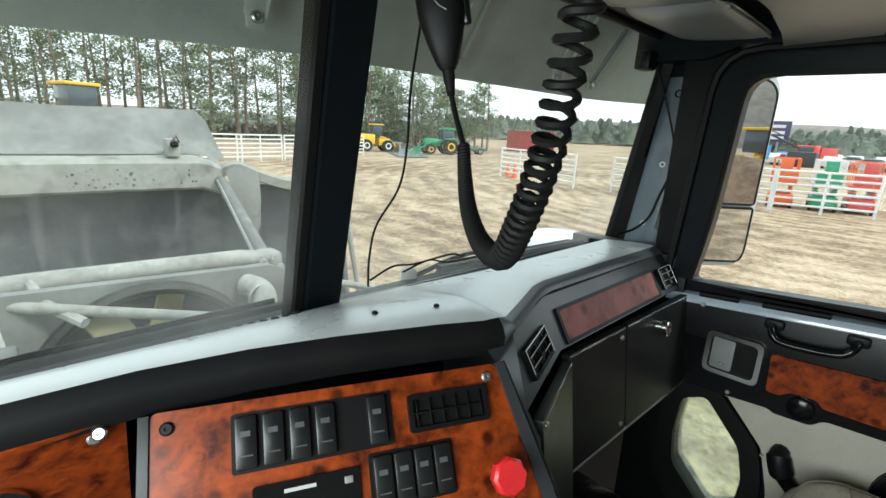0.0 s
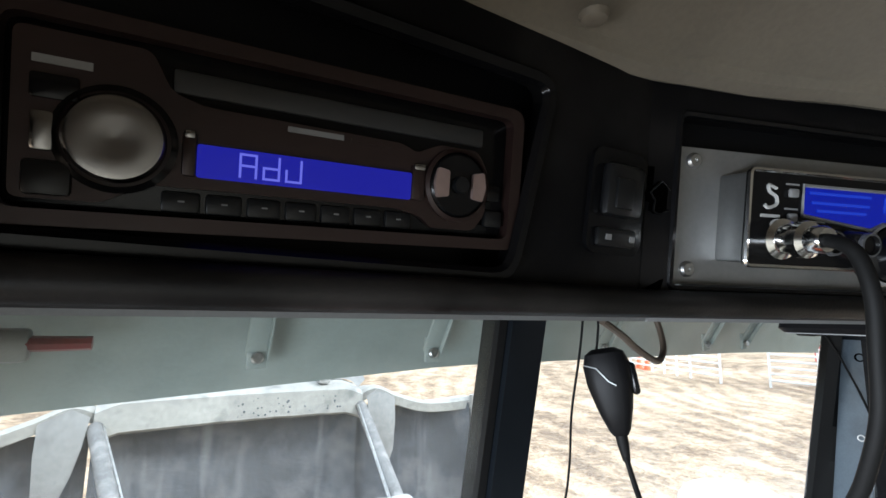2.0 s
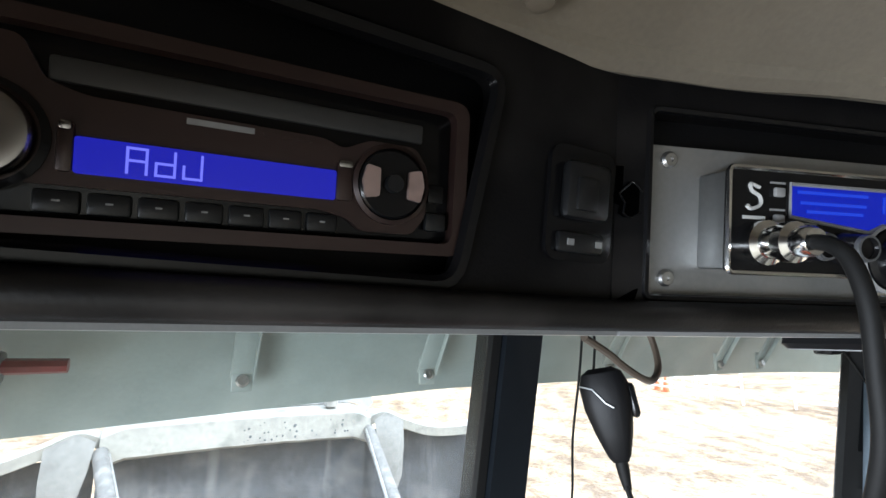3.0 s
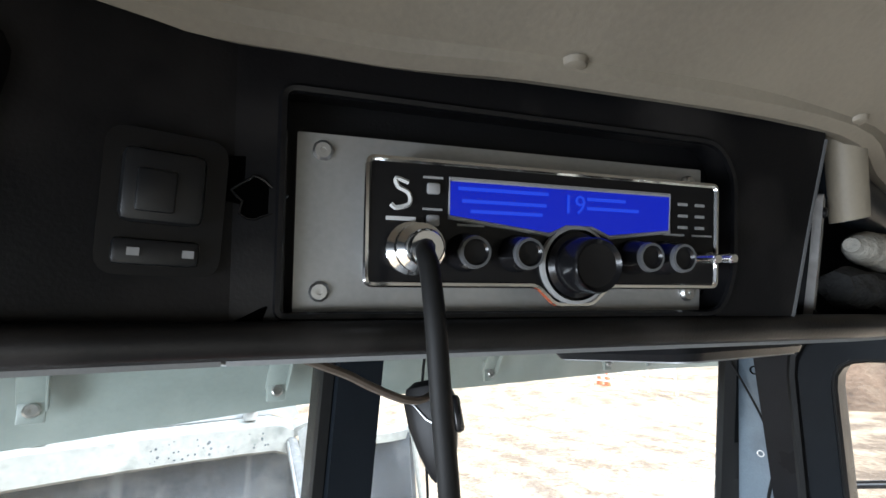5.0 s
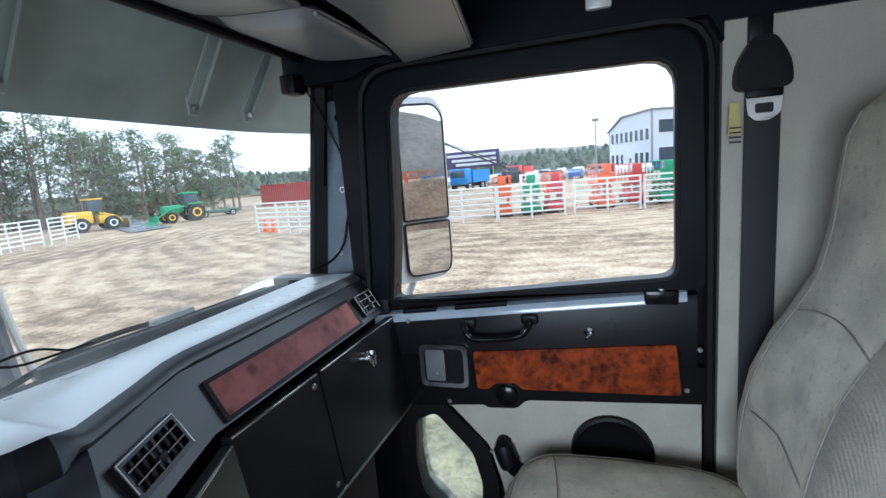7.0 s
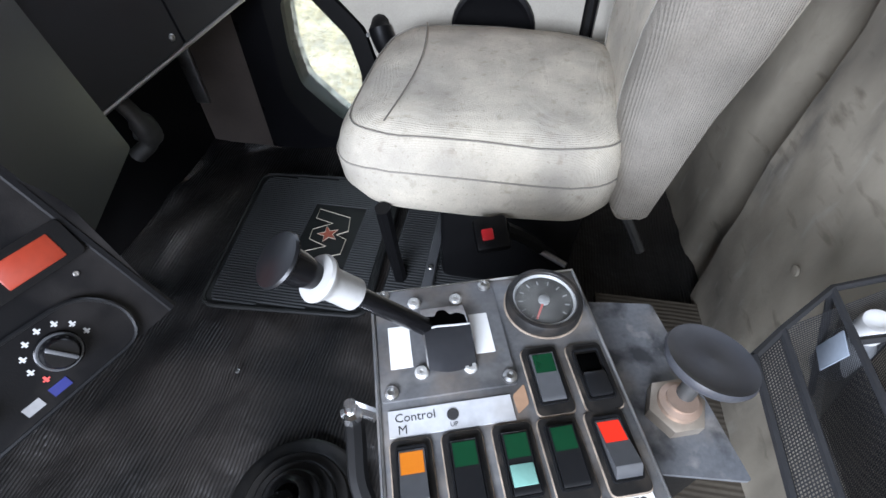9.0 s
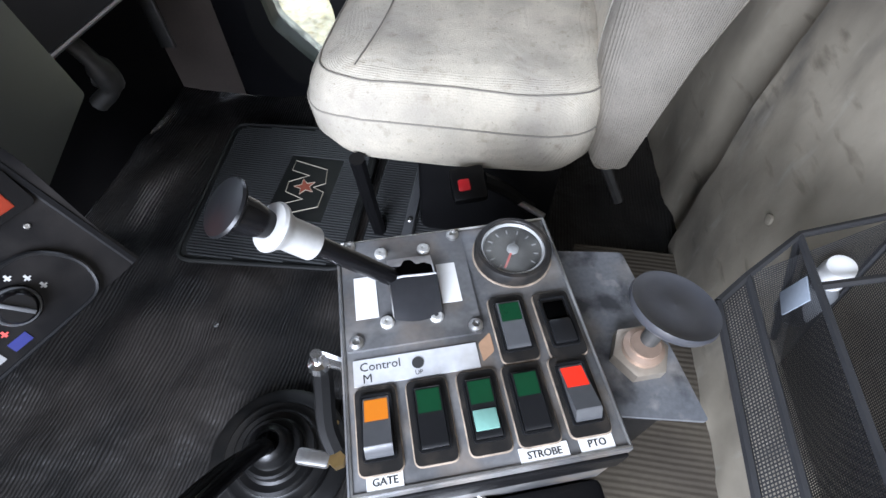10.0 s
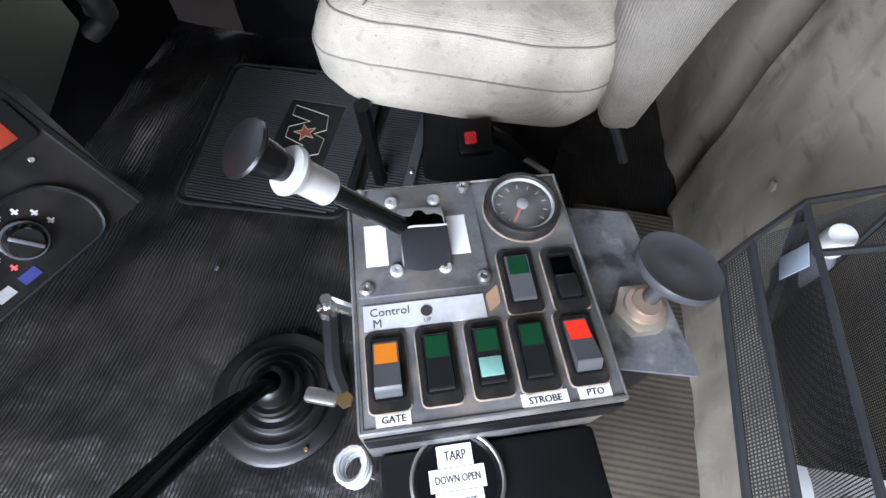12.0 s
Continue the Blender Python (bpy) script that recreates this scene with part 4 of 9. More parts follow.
    part("lamp_bracket", boxm((-0.80, 0.69, 1.255), (-0.655, 0.71, 1.292), 0.006), ALU, vis)


windscreen()


# ---- passenger door ----
def beltline(y):
    return 0.752 - 0.089 * (y + 0.286) + 0.02


def door():
    d = thing("door_1", (0.9, 0.05, 0.0), "black and beige passenger door with burl veneer, closed", "door", kind="structure")
    win = rounded([(0.395, 0.735), (0.372, 0.90), (0.352, 1.262), (-0.285, 1.256), (-0.287, 0.792)], [0.02, 0.2, 0.06, 0.06, 0.035])
    low = rounded([(0.353, 0.41), (0.295, 0.439), (0.201, 0.335), (0.18, 0.249), (0.187, 0.146), (0.25, 0.103), (0.349, 0.204), (0.361, 0.295)], 0.018, 3)
    out = [Vector(p) for p in ((0.5, -0.02), (0.5, 1.30), (0.40, 1.315), (-0.335, 1.315), (-0.36, 1.28), (-0.36, -0.02))]
    part("skin", platem([out, win, low], 0.885, 0.945, MX), DOORBLACK, d)
    # window surround, proud of the skin
    wo = rounded([(0.435, 0.745), (0.42, 1.0), (0.405, 1.30), (-0.325, 1.302), (-0.335, 0.775)], [0.01, 0.2, 0.08, 0.08, 0.02])
    frame_ob = part("window_frame", platem([wo, [Vector((p.x, p.y)) for p in win]], 0.862, 0.886, MX), DARKVINYL, d, "dark vinyl window surround")
    part("window_seal", tubem([(0.873, p.x, p.y) for p in win], 0.008, 6, True), RUBBER, frame_ob, "black rubber window seal")
    part("outer_seal", tubem([(0.862, p.x, p.y) for p in rounded([(0.45, 0.72), (0.432, 1.0), (0.415, 1.315), (-0.34, 1.318), (-0.345, 0.05)], [0.01, 0.2, 0.09, 0.09, 0.02])], 0.009, 6), RUBBER, frame_ob, "black rubber door seal")
    bm = bmesh.new()
    plate(bm, [rounded([(0.42, 0.70), (0.38, 1.29), (-0.31, 1.285), (-0.31, 0.76)], 0.03)], 0.920, 0.924, MX)
    p = part("pane", bm, PANE, d, flat=True)
    p.visible_shadow = False
    bm = bmesh.new()
    plate(bm, [rounded([(0.37, 0.42), (0.29, 0.45), (0.19, 0.34), (0.165, 0.25), (0.175, 0.135), (0.25, 0.09), (0.36, 0.2)], 0.01)], 0.918, 0.922, MX)
    p = part("lower_pane", bm, SIDEGLASS, d, flat=True)
    p.visible_shadow = False
    gas = rounded([(0.398, 0.462), (0.28, 0.478), (0.16, 0.36), (0.135, 0.25), (0.145, 0.06), (0.32, 0.045), (0.405, 0.165)], 0.03, 4)
    part("gasket", platem([gas, low], 0.866, 0.886, MX), RUBBER, d, "thick black rubber gasket round the lower window")
    for y, z in ((0.25, 0.468), (0.15, 0.345), (0.385, 0.44), (0.15, 0.1)):
        screw(d, (0.865, y, z), (-1, 0, 0), 0.005)
    # sill ledge along the beltline, with slots
    rows = []
    for i in range(13):
        y = 0.44 - 0.76 * i / 12
        z = beltline(y)
        rows.append([(0.915, y, z - 0.012), (0.88, y, z - 0.008), (0.868, y, z - 0.014), (0.862, y, z - 0.03), (0.862, y, z - 0.20), (0.884, y, z - 0.225)])
    bm = bmesh.new()
    grid(bm, rows)
    sill = part("upper_panel", bm, DOORBLACK, d, "black moulded upper door panel")
    rows = []
    for i in range(13):
        y = 0.44 - 0.74 * i / 12
        z = beltline(y)
        rows.append([(0.918, y, z - 0.004), (0.885, y, z - 0.001), (0.868, y, z - 0.006), (0.8615, y, z - 0.016), (0.8605, y, z - 0.026)])
    bm = bmesh.new()
    grid(bm, rows)
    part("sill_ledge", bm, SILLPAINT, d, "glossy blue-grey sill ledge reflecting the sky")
    for y0, y1 in ((0.36, 0.27), (0.22, 0.09)):
        part("defrost_slot", tubem([(0.872, y0, beltline(y0) - 0.002), (0.872, y1, beltline(y1) - 0.002)], 0.0075, 8), BLACK, sill)
    part("sill_cap", boxm((0.858, -0.285, beltline(-0.25) - 0.03), (0.885, -0.215, beltline(-0.25) + 0.004), 0.006), BLACK_GLOSS, sill)
    screw(sill, (0.866, -0.25, beltline(-0.25) + 0.004), (-0.4, 0, 1), 0.008)
    for y, z in ((0.345, 0.69), (-0.1, 0.68), (-0.325, 0.64), (-0.30, 0.545), (0.25, 0.478)):
        screw(sill, (0.861, y, z), (-1, 0, 0), 0.006)
    # lower edge of the black panel
    lo = [Vector(q) for q in ((0.44, 0.60), (0.44, 0.452), (0.16, 0.475), (0.15, 0.468), (0.075, 0.472), (0.055, 0.495), (-0.34, 0.515), (-0.34, 0.60))]
    part("panel_skirt", platem([rounded(lo, 0.012, 3)], 0.860, 0.886, MX), BLACK_GLOSS, d)
    wood = [(0.178, 0.617), (-0.278, 0.652), (-0.288, 0.535), (0.062, 0.526), (0.075, 0.541), (0.125, 0.538), (0.145, 0.521), (0.172, 0.521)]
    part("veneer_panel", platem([rounded(wood, 0.008, 3)], 0.853, 0.861, MX), BURL, d, "glossy orange-brown burl veneer strip")
    part("knob_boss", lathem([(0.028, 0), (0.027, 0.008), (0.018, 0.013)], Matrix.Translation((0.861, 0.1, 0.505)) @ Matrix.Rotation(-math.pi / 2, 4, "Y"), 16), BLACK_GLOSS, d)
    # grab handle
    h = part("grab_handle", tubem(curve_pts([(0.866, 0.186, 0.688), (0.83, 0.186, 0.684), (0.822, 0.168, 0.664), (0.822, 0.11, 0.664), (0.822, 0.055, 0.674), (0.83, 0.036, 0.696), (0.866, 0.034, 0.702)], 6), 0.0085, 10), BLACK_GLOSS, d, "satin grab handle")
    for y, z in ((0.186, 0.69), (0.035, 0.703)):
        part("handle_foot", boxm((0.848, y - 0.02, z - 0.012), (0.866, y + 0.02, z + 0.012), 0.006), BLACK, h)
    part("striker", tubem([(0.862, -0.09, 0.672), (0.848, -0.095, 0.668), (0.845, -0.105, 0.678)], 0.004), CHROME, d, "small chrome lock stud")
    # recessed latch with bright bezel
    bez = part("latch_bezel", platem([rect(0.192, 0.522, 0.318, 0.634, 0.018), rect(0.203, 0.533, 0.307, 0.623, 0.014)], 0.848, 0.863, MX), CHROME, d, "bright latch bezel")
    part("latch_recess", platem([rect(0.203, 0.533, 0.307, 0.623, 0.014)], 0.857, 0.86, MX), BLACK, bez)
    part("latch_paddle", platem([rect(0.252, 0.538, 0.302, 0.62, 0.006)], 0.848, 0.856, MX), ALU, bez, "grey latch paddle")
    screw(bez, (0.847, 0.275, 0.553), (-1, 0, 0), 0.005)
    # beige lower panel
    lp = rounded([(0.27, 0.485), (-0.33, 0.52), (-0.335, 0.06), (0.1, 0.06), (0.125, 0.25), (0.155, 0.36)], 0.01, 3)
    part("lower_panel", platem([lp], 0.868, 0.886, MX), BEIGE, d, "beige vinyl lower door panel")
    part("speaker", lathem([(0.094, 0), (0.092, 0.012), (0.085, 0.014), (0.07, 0.006), (0.0, 0.004)], Matrix.Translation((0.868, -0.142, 0.375)) @ Matrix.Rotation(-math.pi / 2, 4, "Y"), 32, False), BLACK, d, "round black speaker cover")
    k = part("crank_cover", tubem(curve_pts([(0.868, 0.115, 0.375), (0.85, 0.115, 0.37), (0.845, 0.1, 0.33), (0.85, 0.075, 0.30)], 5), [0.02] * 5 + [0.026] * 6 + [0.018] * 5, 10), BLACK, d, "black moulded knob")


door()


# ---- dashboard ----
def dashboard():
    d = thing("dashboard", (0.0, 0.5, 0.4), "grey and black vinyl dashboard with burl veneer panels", "dashboard")
    # plan of the padded nose, from the driver's side to the passenger's door
    nose = [(-1.06, 0.575, 0.83), (-0.62, 0.565, 0.832), (-0.47, 0.552, 0.834), (-0.36, 0.542, 0.836), (-0.25, 0.515, 0.838), (-0.15, 0.478, 0.84), (-0.02, 0.425, 0.84), (0.045, 0.398, 0.838)]
    rows = []
    for x, y, z in nose:
        n = Vector((-0.36, -0.93, 0)) if x > -0.4 else Vector((-0.08, -1, 0)).normalized()
        span = 0.645 - y
        p = Vector((x, y, 0))
        prof = [(min(0.10, span * 0.62), z), (min(0.045, span * 0.4), z + 0.001), (0.018, z - 0.006), (0.004, z - 0.02), (0.0, z - 0.038), (0.006, z - 0.056), (0.03, z - 0.062)]
        row = [Vector((x + 0.02 * (x > -0.3), 0.662, 0.74)), Vector((x + 0.02 * (x > -0.3), 0.645, 0.812))]
        row += [p - n * o + Vector((0, 0, h)) for o, h in prof]
        rows.append(row)
    bm = bmesh.new()
    grid(bm, [r[:5] for r in rows])
    part("top_pad", bm, DASHTOP, d, "dusty grey vinyl top of the dashboard, paled for sky sheen")
    bm = bmesh.new()
    grid(bm, [r[4:] for r in rows])
    e = rows[-1]
    tip = [(0.090, 0.664, 0.76), (0.090, 0.646, 0.812), (0.092, 0.50, 0.838), (0.084, 0.436, 0.838), (0.080, 0.409, 0.832), (0.077, 0.396, 0.822), (0.075, 0.389, 0.808), (0.076, 0.391, 0.794), (0.082, 0.402, 0.785)]
    grid(bm, [e[4:9], tip[4:]])
    part("padded_roll", bm, PAD, d, "black padded roll along the dashboard's edge")
    # passenger part: a grey top that comes forward to a thin lip, coloured darker for its shade
    lip = [(0.096, 0.391, 0.818), (0.110, 0.396, 0.814), (0.20, 0.432, 0.812), (0.275, 0.462, 0.812), (0.32, 0.470, 0.812), (0.6, 0.472, 0.809), (0.872, 0.474, 0.805)]
    rows = [tip]
    for x, y, z in lip:
        rows.append([(x + 0.01, 0.665, 0.765), (x + 0.01, 0.648, 0.812 - 0.010 * min(1, x / 0.3)), (x + 0.005, y * 0.45 + 0.66 * 0.55, z + 0.012 - 0.006 * min(1, x / 0.3)), (x, y * 0.87 + 0.70 * 0.13, z + 0.011), (x, y + 0.022, z + 0.009), (x, y + 0.010, z + 0.005), (x, y + 0.004, z + 0.002), (x, y, z - 0.006), (x, y + 0.004, z - 0.013)])
    bm = bmesh.new()
    grid(bm, [e[:5]] + [r[:5] for r in rows])
    part("passenger_top", bm, DASHTOP, d, "dusty grey vinyl top of the dashboard, paled for sky sheen")
    bm = bmesh.new()
    grid(bm, [r[4:] for r in rows])
    part("front_lip", bm, LIPSHADE, d, "rolled lip of the dashboard top, shade put into its grey")
    part("end_cap", boxm((0.868, 0.40, 0.42), (0.884, 0.70, 0.80), 0.004), DARKVINYL, d)
    for x, y in ((-0.071, 0.514), (0.019, 0.481)):
        screw(d, (x, y, 0.842), (0, 0, 1), 0.0045, BLACK)
    # defrost slots near the glass
    for k in range(26):
        x = -0.56 + 0.017 * k
        part("defrost_slot", boxm((x, 0.628, 0.813), (x + 0.010, 0.640, 0.8185), 0.0015), BLACK, d)
    # centre panel, turned to the driver and leaning back
    A, B = Vector((-0.352, 0.535, 0.785)), Vector((0.032, 0.372, 0.785))
    u = (B - A).normalized()
    n = Vector((u.y, -u.x, 0))
    lean = (Vector((0, 0, 1)) - n * 0.6).normalized()
    pm = axes(B, u, lean)          # u leftwards negative, v up (down is negative), w to the driver
    W = (B - A).length
    H = 0.25
    c = part("centre_panel", platem([rounded([(-W, -H), (0.052, -H), (0.0, 0.002), (-W, 0.002)], 0.008)], -0.02, 0.0, pm), BURL, d, "glossy burl veneer instrument panel")
    part("panel_edge", platem([[Vector(q) for q in ((0.053, -H), (0.075, -H), (0.013, 0.003), (0.0, 0.003))]], -0.03, 0.004, pm), FASCIA, d, "dark grey panel edge strip")
    part("panel_divider", platem([[Vector(q) for q in ((-W - 0.011, -H), (-W - 0.001, -H), (-W - 0.001, 0.0), (-W - 0.011, 0.0))]], -0.03, 0.003, pm), BLACK_GLOSS, d)

    def at(uu, vv, w=0.0):
        return pm @ Vector((uu, vv, w))

    def block(name, u0, v0, u1, v1, w0, w1, material, parent, bevel=0.003, label=""):
        return part(name, boxm((u0, v0, w0), (u1, v1, w1), bevel, pm), material, parent, label)

    # vent
    v = part("air_vent", platem([rect(-0.132, -0.068, -0.022, -0.022, 0.004), rect(-0.126, -0.062, -0.028, -0.028, 0.003)], -0.002, 0.007, pm), BLACK, c, "black louvred air vent")
    block("vent_back", -0.127, -0.063, -0.027, -0.027, -0.001, 0.001, BLACK, v, 0)
    for k in range(6):
        uu = -0.122 + 0.0178 * k
        block("vane", uu, -0.062, uu + 0.0022, -0.028, 0.001, 0.006, BLACK_GLOSS, v, 0.0006)
    block("vane", -0.126, -0.0462, -0.028, -0.0438, 0.002, 0.0062, BLACK_GLOSS, v, 0.0006)
    # rows of rocker switches
    for u0, v1, cnt, gap in ((-0.338, -0.012, 4, 0.029), (-0.188, -0.082, 4, 0.0255)):
        w = gap * cnt + 0.006 + (0.062 if u0 < -0.3 else 0)
        bz = part("switch_bank", platem([rect(u0, v1 - 0.064, u0 + w, v1, 0.004)], -0.002, 0.003, pm), BLACK, c, "black rocker switch bank")
        for k in range(cnt + (1 if u0 < -0.3 else 0)):
            uu = u0 + 0.004 + gap * k + (0.033 if k == 4 else 0)
            r = block("rocker", uu, v1 - 0.060, uu + 0.0235, v1 - 0.003, 0.003, 0.011, ROCKER, bz, 0.003)
            block("legend", uu + 0.006, v1 - 0.025, uu + 0.0165, v1 - 0.019, 0.0105, 0.0117, ROCKER_GREY, r, 0)
            block("legend", uu + 0.005, v1 - 0.046, uu + 0.0185, v1 - 0.0445, 0.0105, 0.0117, ROCKER_GREY, r, 0)
    r = part("trip_display", platem([rect(-0.318, -0.155, -0.20, -0.092, 0.004)], -0.002, 0.004, pm), BLACK_GLOSS, c, "black display unit with small buttons")
    block("legend", -0.285, -0.104, -0.25, -0.100, 0.003, 0.0048, PRINTW, r, 0)
    block("button", -0.218, -0.108, -0.208, -0.100, 0.003, 0.0065, GREYBTN, r, 0.001)
    for uu, vv in ((-0.006 - 0.010, -0.014), (-W + 0.016, -0.016), (-W - 0.045, -0.01)):
        screw(c, at(uu, vv), pm.to_3x3() @ Vector((0, 0, 1)), 0.0075, STEEL if uu != -W + 0.016 else BLACK)
    # red octagonal brake knob
    k = part("brake_knob", lathem([(0.008, -0.004), (0.008, 0.022), (0.022, 0.026), (0.0235, 0.030), (0.0235, 0.040), (0.020, 0.044)], pm @ Matrix.Translation((-0.022, -0.135, 0)), 8), RED, c, "red octagonal parking brake knob")
    # lower part with the heater controls, nearly upright
    low = part("lower_panel", platem([rounded([(-W - 0.05, -0.448), (0.098, -0.435), (0.096, -0.29), (0.076, -H - 0.001), (-W, -H - 0.001)], [0.01, 0.012, 0.02, 0.004, 0.004])], -0.03, 0.004, pm), CONSOLE, d, "black lower centre panel with heater controls")
    hv = part("heater_bezel", platem([rounded([(-0.22, -0.442), (0.060, -0.434), (0.068, -0.40), (0.045, -0.366), (-0.22, -0.356)], 0.022)], 0.003, 0.010, pm), CONSOLE, low, "black heater control bezel")
    part("bezel_rim", tubem([pm @ Vector((p.x, p.y, 0.010)) for p in rounded([(-0.22, -0.442), (0.060, -0.434), (0.068, -0.40), (0.045, -0.366), (-0.22, -0.356)], 0.022)], 0.0022, 6, True), ROCKER, hv)
    for uu in (0.006, -0.075):
        dm = pm @ Matrix.Translation((uu, -0.398, 0.009))
        kn = part("dial", lathem([(0.019, 0), (0.0185, 0.004), (0.0155, 0.006), (0.014, 0.016), (0.012, 0.018)], dm, 24), BLACK_GLOSS, hv, "round heater dial")
        part("pointer", boxm((-0.0018, -0.012, 0.017), (0.0018, 0.013, 0.022), 0.0008, dm @ Matrix.Rotation(0.5, 4, "Z")), ROCKER_GREY, kn)
        part("dial_edge", tubem([dm @ Vector((0.0165 * math.cos(a), 0.0165 * math.sin(a), 0.006)) for a in [2 * math.pi * k / 24 for k in range(24)]], 0.0012, 5, True), ROCKER_GREY, kn)
        for a in range(-4, 4):
            q = dm @ Matrix.Translation((0.0255 * math.sin(a * 0.52), 0.0255 * math.cos(a * 0.52), 0.0012))
            part("legend", boxm((-0.003, -0.0012, 0), (0.003, 0.0002, 0.0006), 0, q), PRINTW if a > -4 else RED_DULL, hv)
            part("legend", boxm((-0.0012, -0.003, 0), (0.001, 0.003, 0.0005), 0, q), PRINTW if a > -4 else RED_DULL, hv)
    part("legend", boxm((-0.022, -0.428, 0.010), (-0.006, -0.419, 0.0108), 0, pm), DARKBLUE, hv)
    part("legend", boxm((-0.045, -0.428, 0.010), (-0.030, -0.419, 0.0108), 0, pm), GREYBTN, hv)
    lamp = part("warning_lamp", platem([rect(-0.02, -0.340, 0.080, -0.302, 0.006)], 0.003, 0.008, pm), BLACK_GLOSS, low)
    part("lens", boxm((0.016, -0.334, 0.006), (0.066, -0.309, 0.0092), 0.002, pm), DARKLENS, lamp, "orange-red lens")
    screw(low, at(0.06, -0.352, 0.004), pm.to_3x3() @ Vector((0, 0, 1)), 0.0028, STEEL)
    # driver's instrument panel, only its end shows
    lpm = axes((-0.372, 0.548, 0.785), (1, -0.06, 0), Vector((0, -0.5, 1)))
    dp = part("driver_panel", platem([rect(-0.68, -0.2, 0.0, 0.002, 0.006)], -0.02, 0.0, lpm), BURL, d, "glossy burl veneer driver's panel")
    screw(dp, lpm @ Vector((-0.028, -0.02, 0)), (0, -1, 0.4), 0.0075, STEEL)
    part("gauge_ring", lathem([(0.045, 0), (0.045, 0.006), (0.04, 0.008), (0.038, 0.003), (0.0, 0.002)], lpm @ Matrix.Translation((-0.13, -0.095, 0)), 28, False), CHROME, dp, "chrome gauge ring")
    # grey side of the centre console
    side = bmesh.new()
    a0, a1, a2 = B + u * 0.013 + Vector((0, 0, 0.0)), at(0.076, -H), at(0.098, -0.434)
    pts = [a0, a1, a2]
    grid(side, [[p - n * 0.012, Vector((0.10 + 0.03 * k, p.y * 0.2 + 0.385, p.z)), Vector((0.16 + 0.03 * k, 0.62, p.z))] for k, p in enumerate(pts)])
    part("console_side", side, FASCIA, d, "dark grey side of the centre console")
    part("edge_bead", tubem([a0 - n * 0.006, a1, a2], 0.006), BLACK, d)
    # grey corner between the console and the passenger fascia
    corner = bmesh.new()
    gq = axes((0.085, 0.322, 0.700), Vector((0.205, 0.074, 0.002)), Vector((0, 0.13, 1)))
    grid(corner, [[Vector((0.050, 0.412, 0.797)), Vector((0.104, 0.408, 0.808))], [at(0.008, 0.006, -0.012), Vector((0.108, 0.402, 0.802))], [at(0.012, 0.0, -0.004), Vector((0.104, 0.393, 0.792))], [at(0.038, -0.075, -0.004), Vector((0.0755, 0.339, 0.713))], [at(0.050, -0.13, -0.006), gq @ Vector((0.002, -0.03, 0.0))], [at(0.076, -H, -0.006), gq @ Vector((0.002, -0.14, 0.0))], [at(0.098, -0.434, -0.008), gq @ Vector((0.002, -0.30, 0.0))]])
    part("corner_panel", corner, FASCIA, d, "dark grey corner of the fascia")
    # fascia with vents and red veneer: an angled facet, then a long face towards the passenger
    FA, FB, FC = Vector((0.108, 0.402, 0.802)), Vector((0.286, 0.466, 0.802)), Vector((0.872, 0.474, 0.798))
    FA2, FB2, FC2 = Vector((0.075, 0.338, 0.712)), Vector((0.280, 0.412, 0.714)), Vector((0.868, 0.412, 0.716))
    bm = bmesh.new()
    fa3, fb3, fc3 = (p + Vector((0.0, 0.02, -0.01)) for p in (FA2, FB2, FC2))
    grid(bm, [[FA, FB, FC], [FA2, FB2, FC2], [fa3, fb3, fc3]])
    f = part("fascia", bm, FASCIA, d, "dark grey plastic passenger fascia")
    mf = axes(FB2, FC2 - FB2, FB - FB2)
    part("veneer_strip", platem([rect(0.032, 0.010, 0.458, 0.068, 0.004)], 0.0, 0.003, mf), BURL_RED, f, "dull red-brown veneer strip")
    part("veneer_frame", platem([rect(0.024, 0.003, 0.466, 0.075, 0.006), rect(0.032, 0.010, 0.458, 0.068, 0.004)], 0.0, 0.004, mf), BLACK, f)
    mv = axes(FA2, FB2 - FA2, FA - FA2)

    def vent(m, u0, v0, u1, v1):
        g = part("air_vent", platem([rect(u0, v0, u1, v1, 0.003), rect(u0 + 0.007, v0 + 0.007, u1 - 0.007, v1 - 0.007, 0.002)], 0, 0.009, m), BLACK_GLOSS, f, "black louvred air vent")
        part("vent_back", boxm((u0 + 0.005, v0 + 0.005, 0.0005), (u1 - 0.005, v1 - 0.005, 0.0025), 0, m), BLACK, g)
        cols = 5 if u1 - u0 < 0.11 else 7
        for k in range(1, cols):
            q = u0 + 0.007 + (u1 - u0 - 0.014) * k / cols
            blade = m @ Matrix.Translation((q, 0, 0.003)) @ Matrix.Rotation(0.5 * math.sin(k * 2.1), 4, "Y")
            part("vane", boxm((-0.0008, v0 + 0.006, -0.001), (0.0008, v1 - 0.006, 0.004), 0, blade), ROCKER, g)
        for share in (0.36, 0.68):
            q = v0 + (v1 - v0) * share
            bar = part("vane", boxm((u0 + 0.006, q - 0.0012, 0.004), (u1 - 0.006, q + 0.0012, 0.0095), 0.0005, m), BLACK_GLOSS, g)
            part("bright_edge", tubem([m @ Vector((u0 + 0.008, q, 0.0097)), m @ Vector((u1 - 0.008, q, 0.0097))], 0.0009, 4), BRIGHTEDGE, bar)
        part("bright_edge", tubem([m @ Vector((q[0], q[1], 0.009)) for q in ((u1 - 0.002, v0 + 0.002), (u1 - 0.002, v1 - 0.002), (u0 + 0.002, v1 - 0.002), (u0 + 0.002, v0 + 0.010))], 0.0011, 4), BRIGHTEDGE, g)
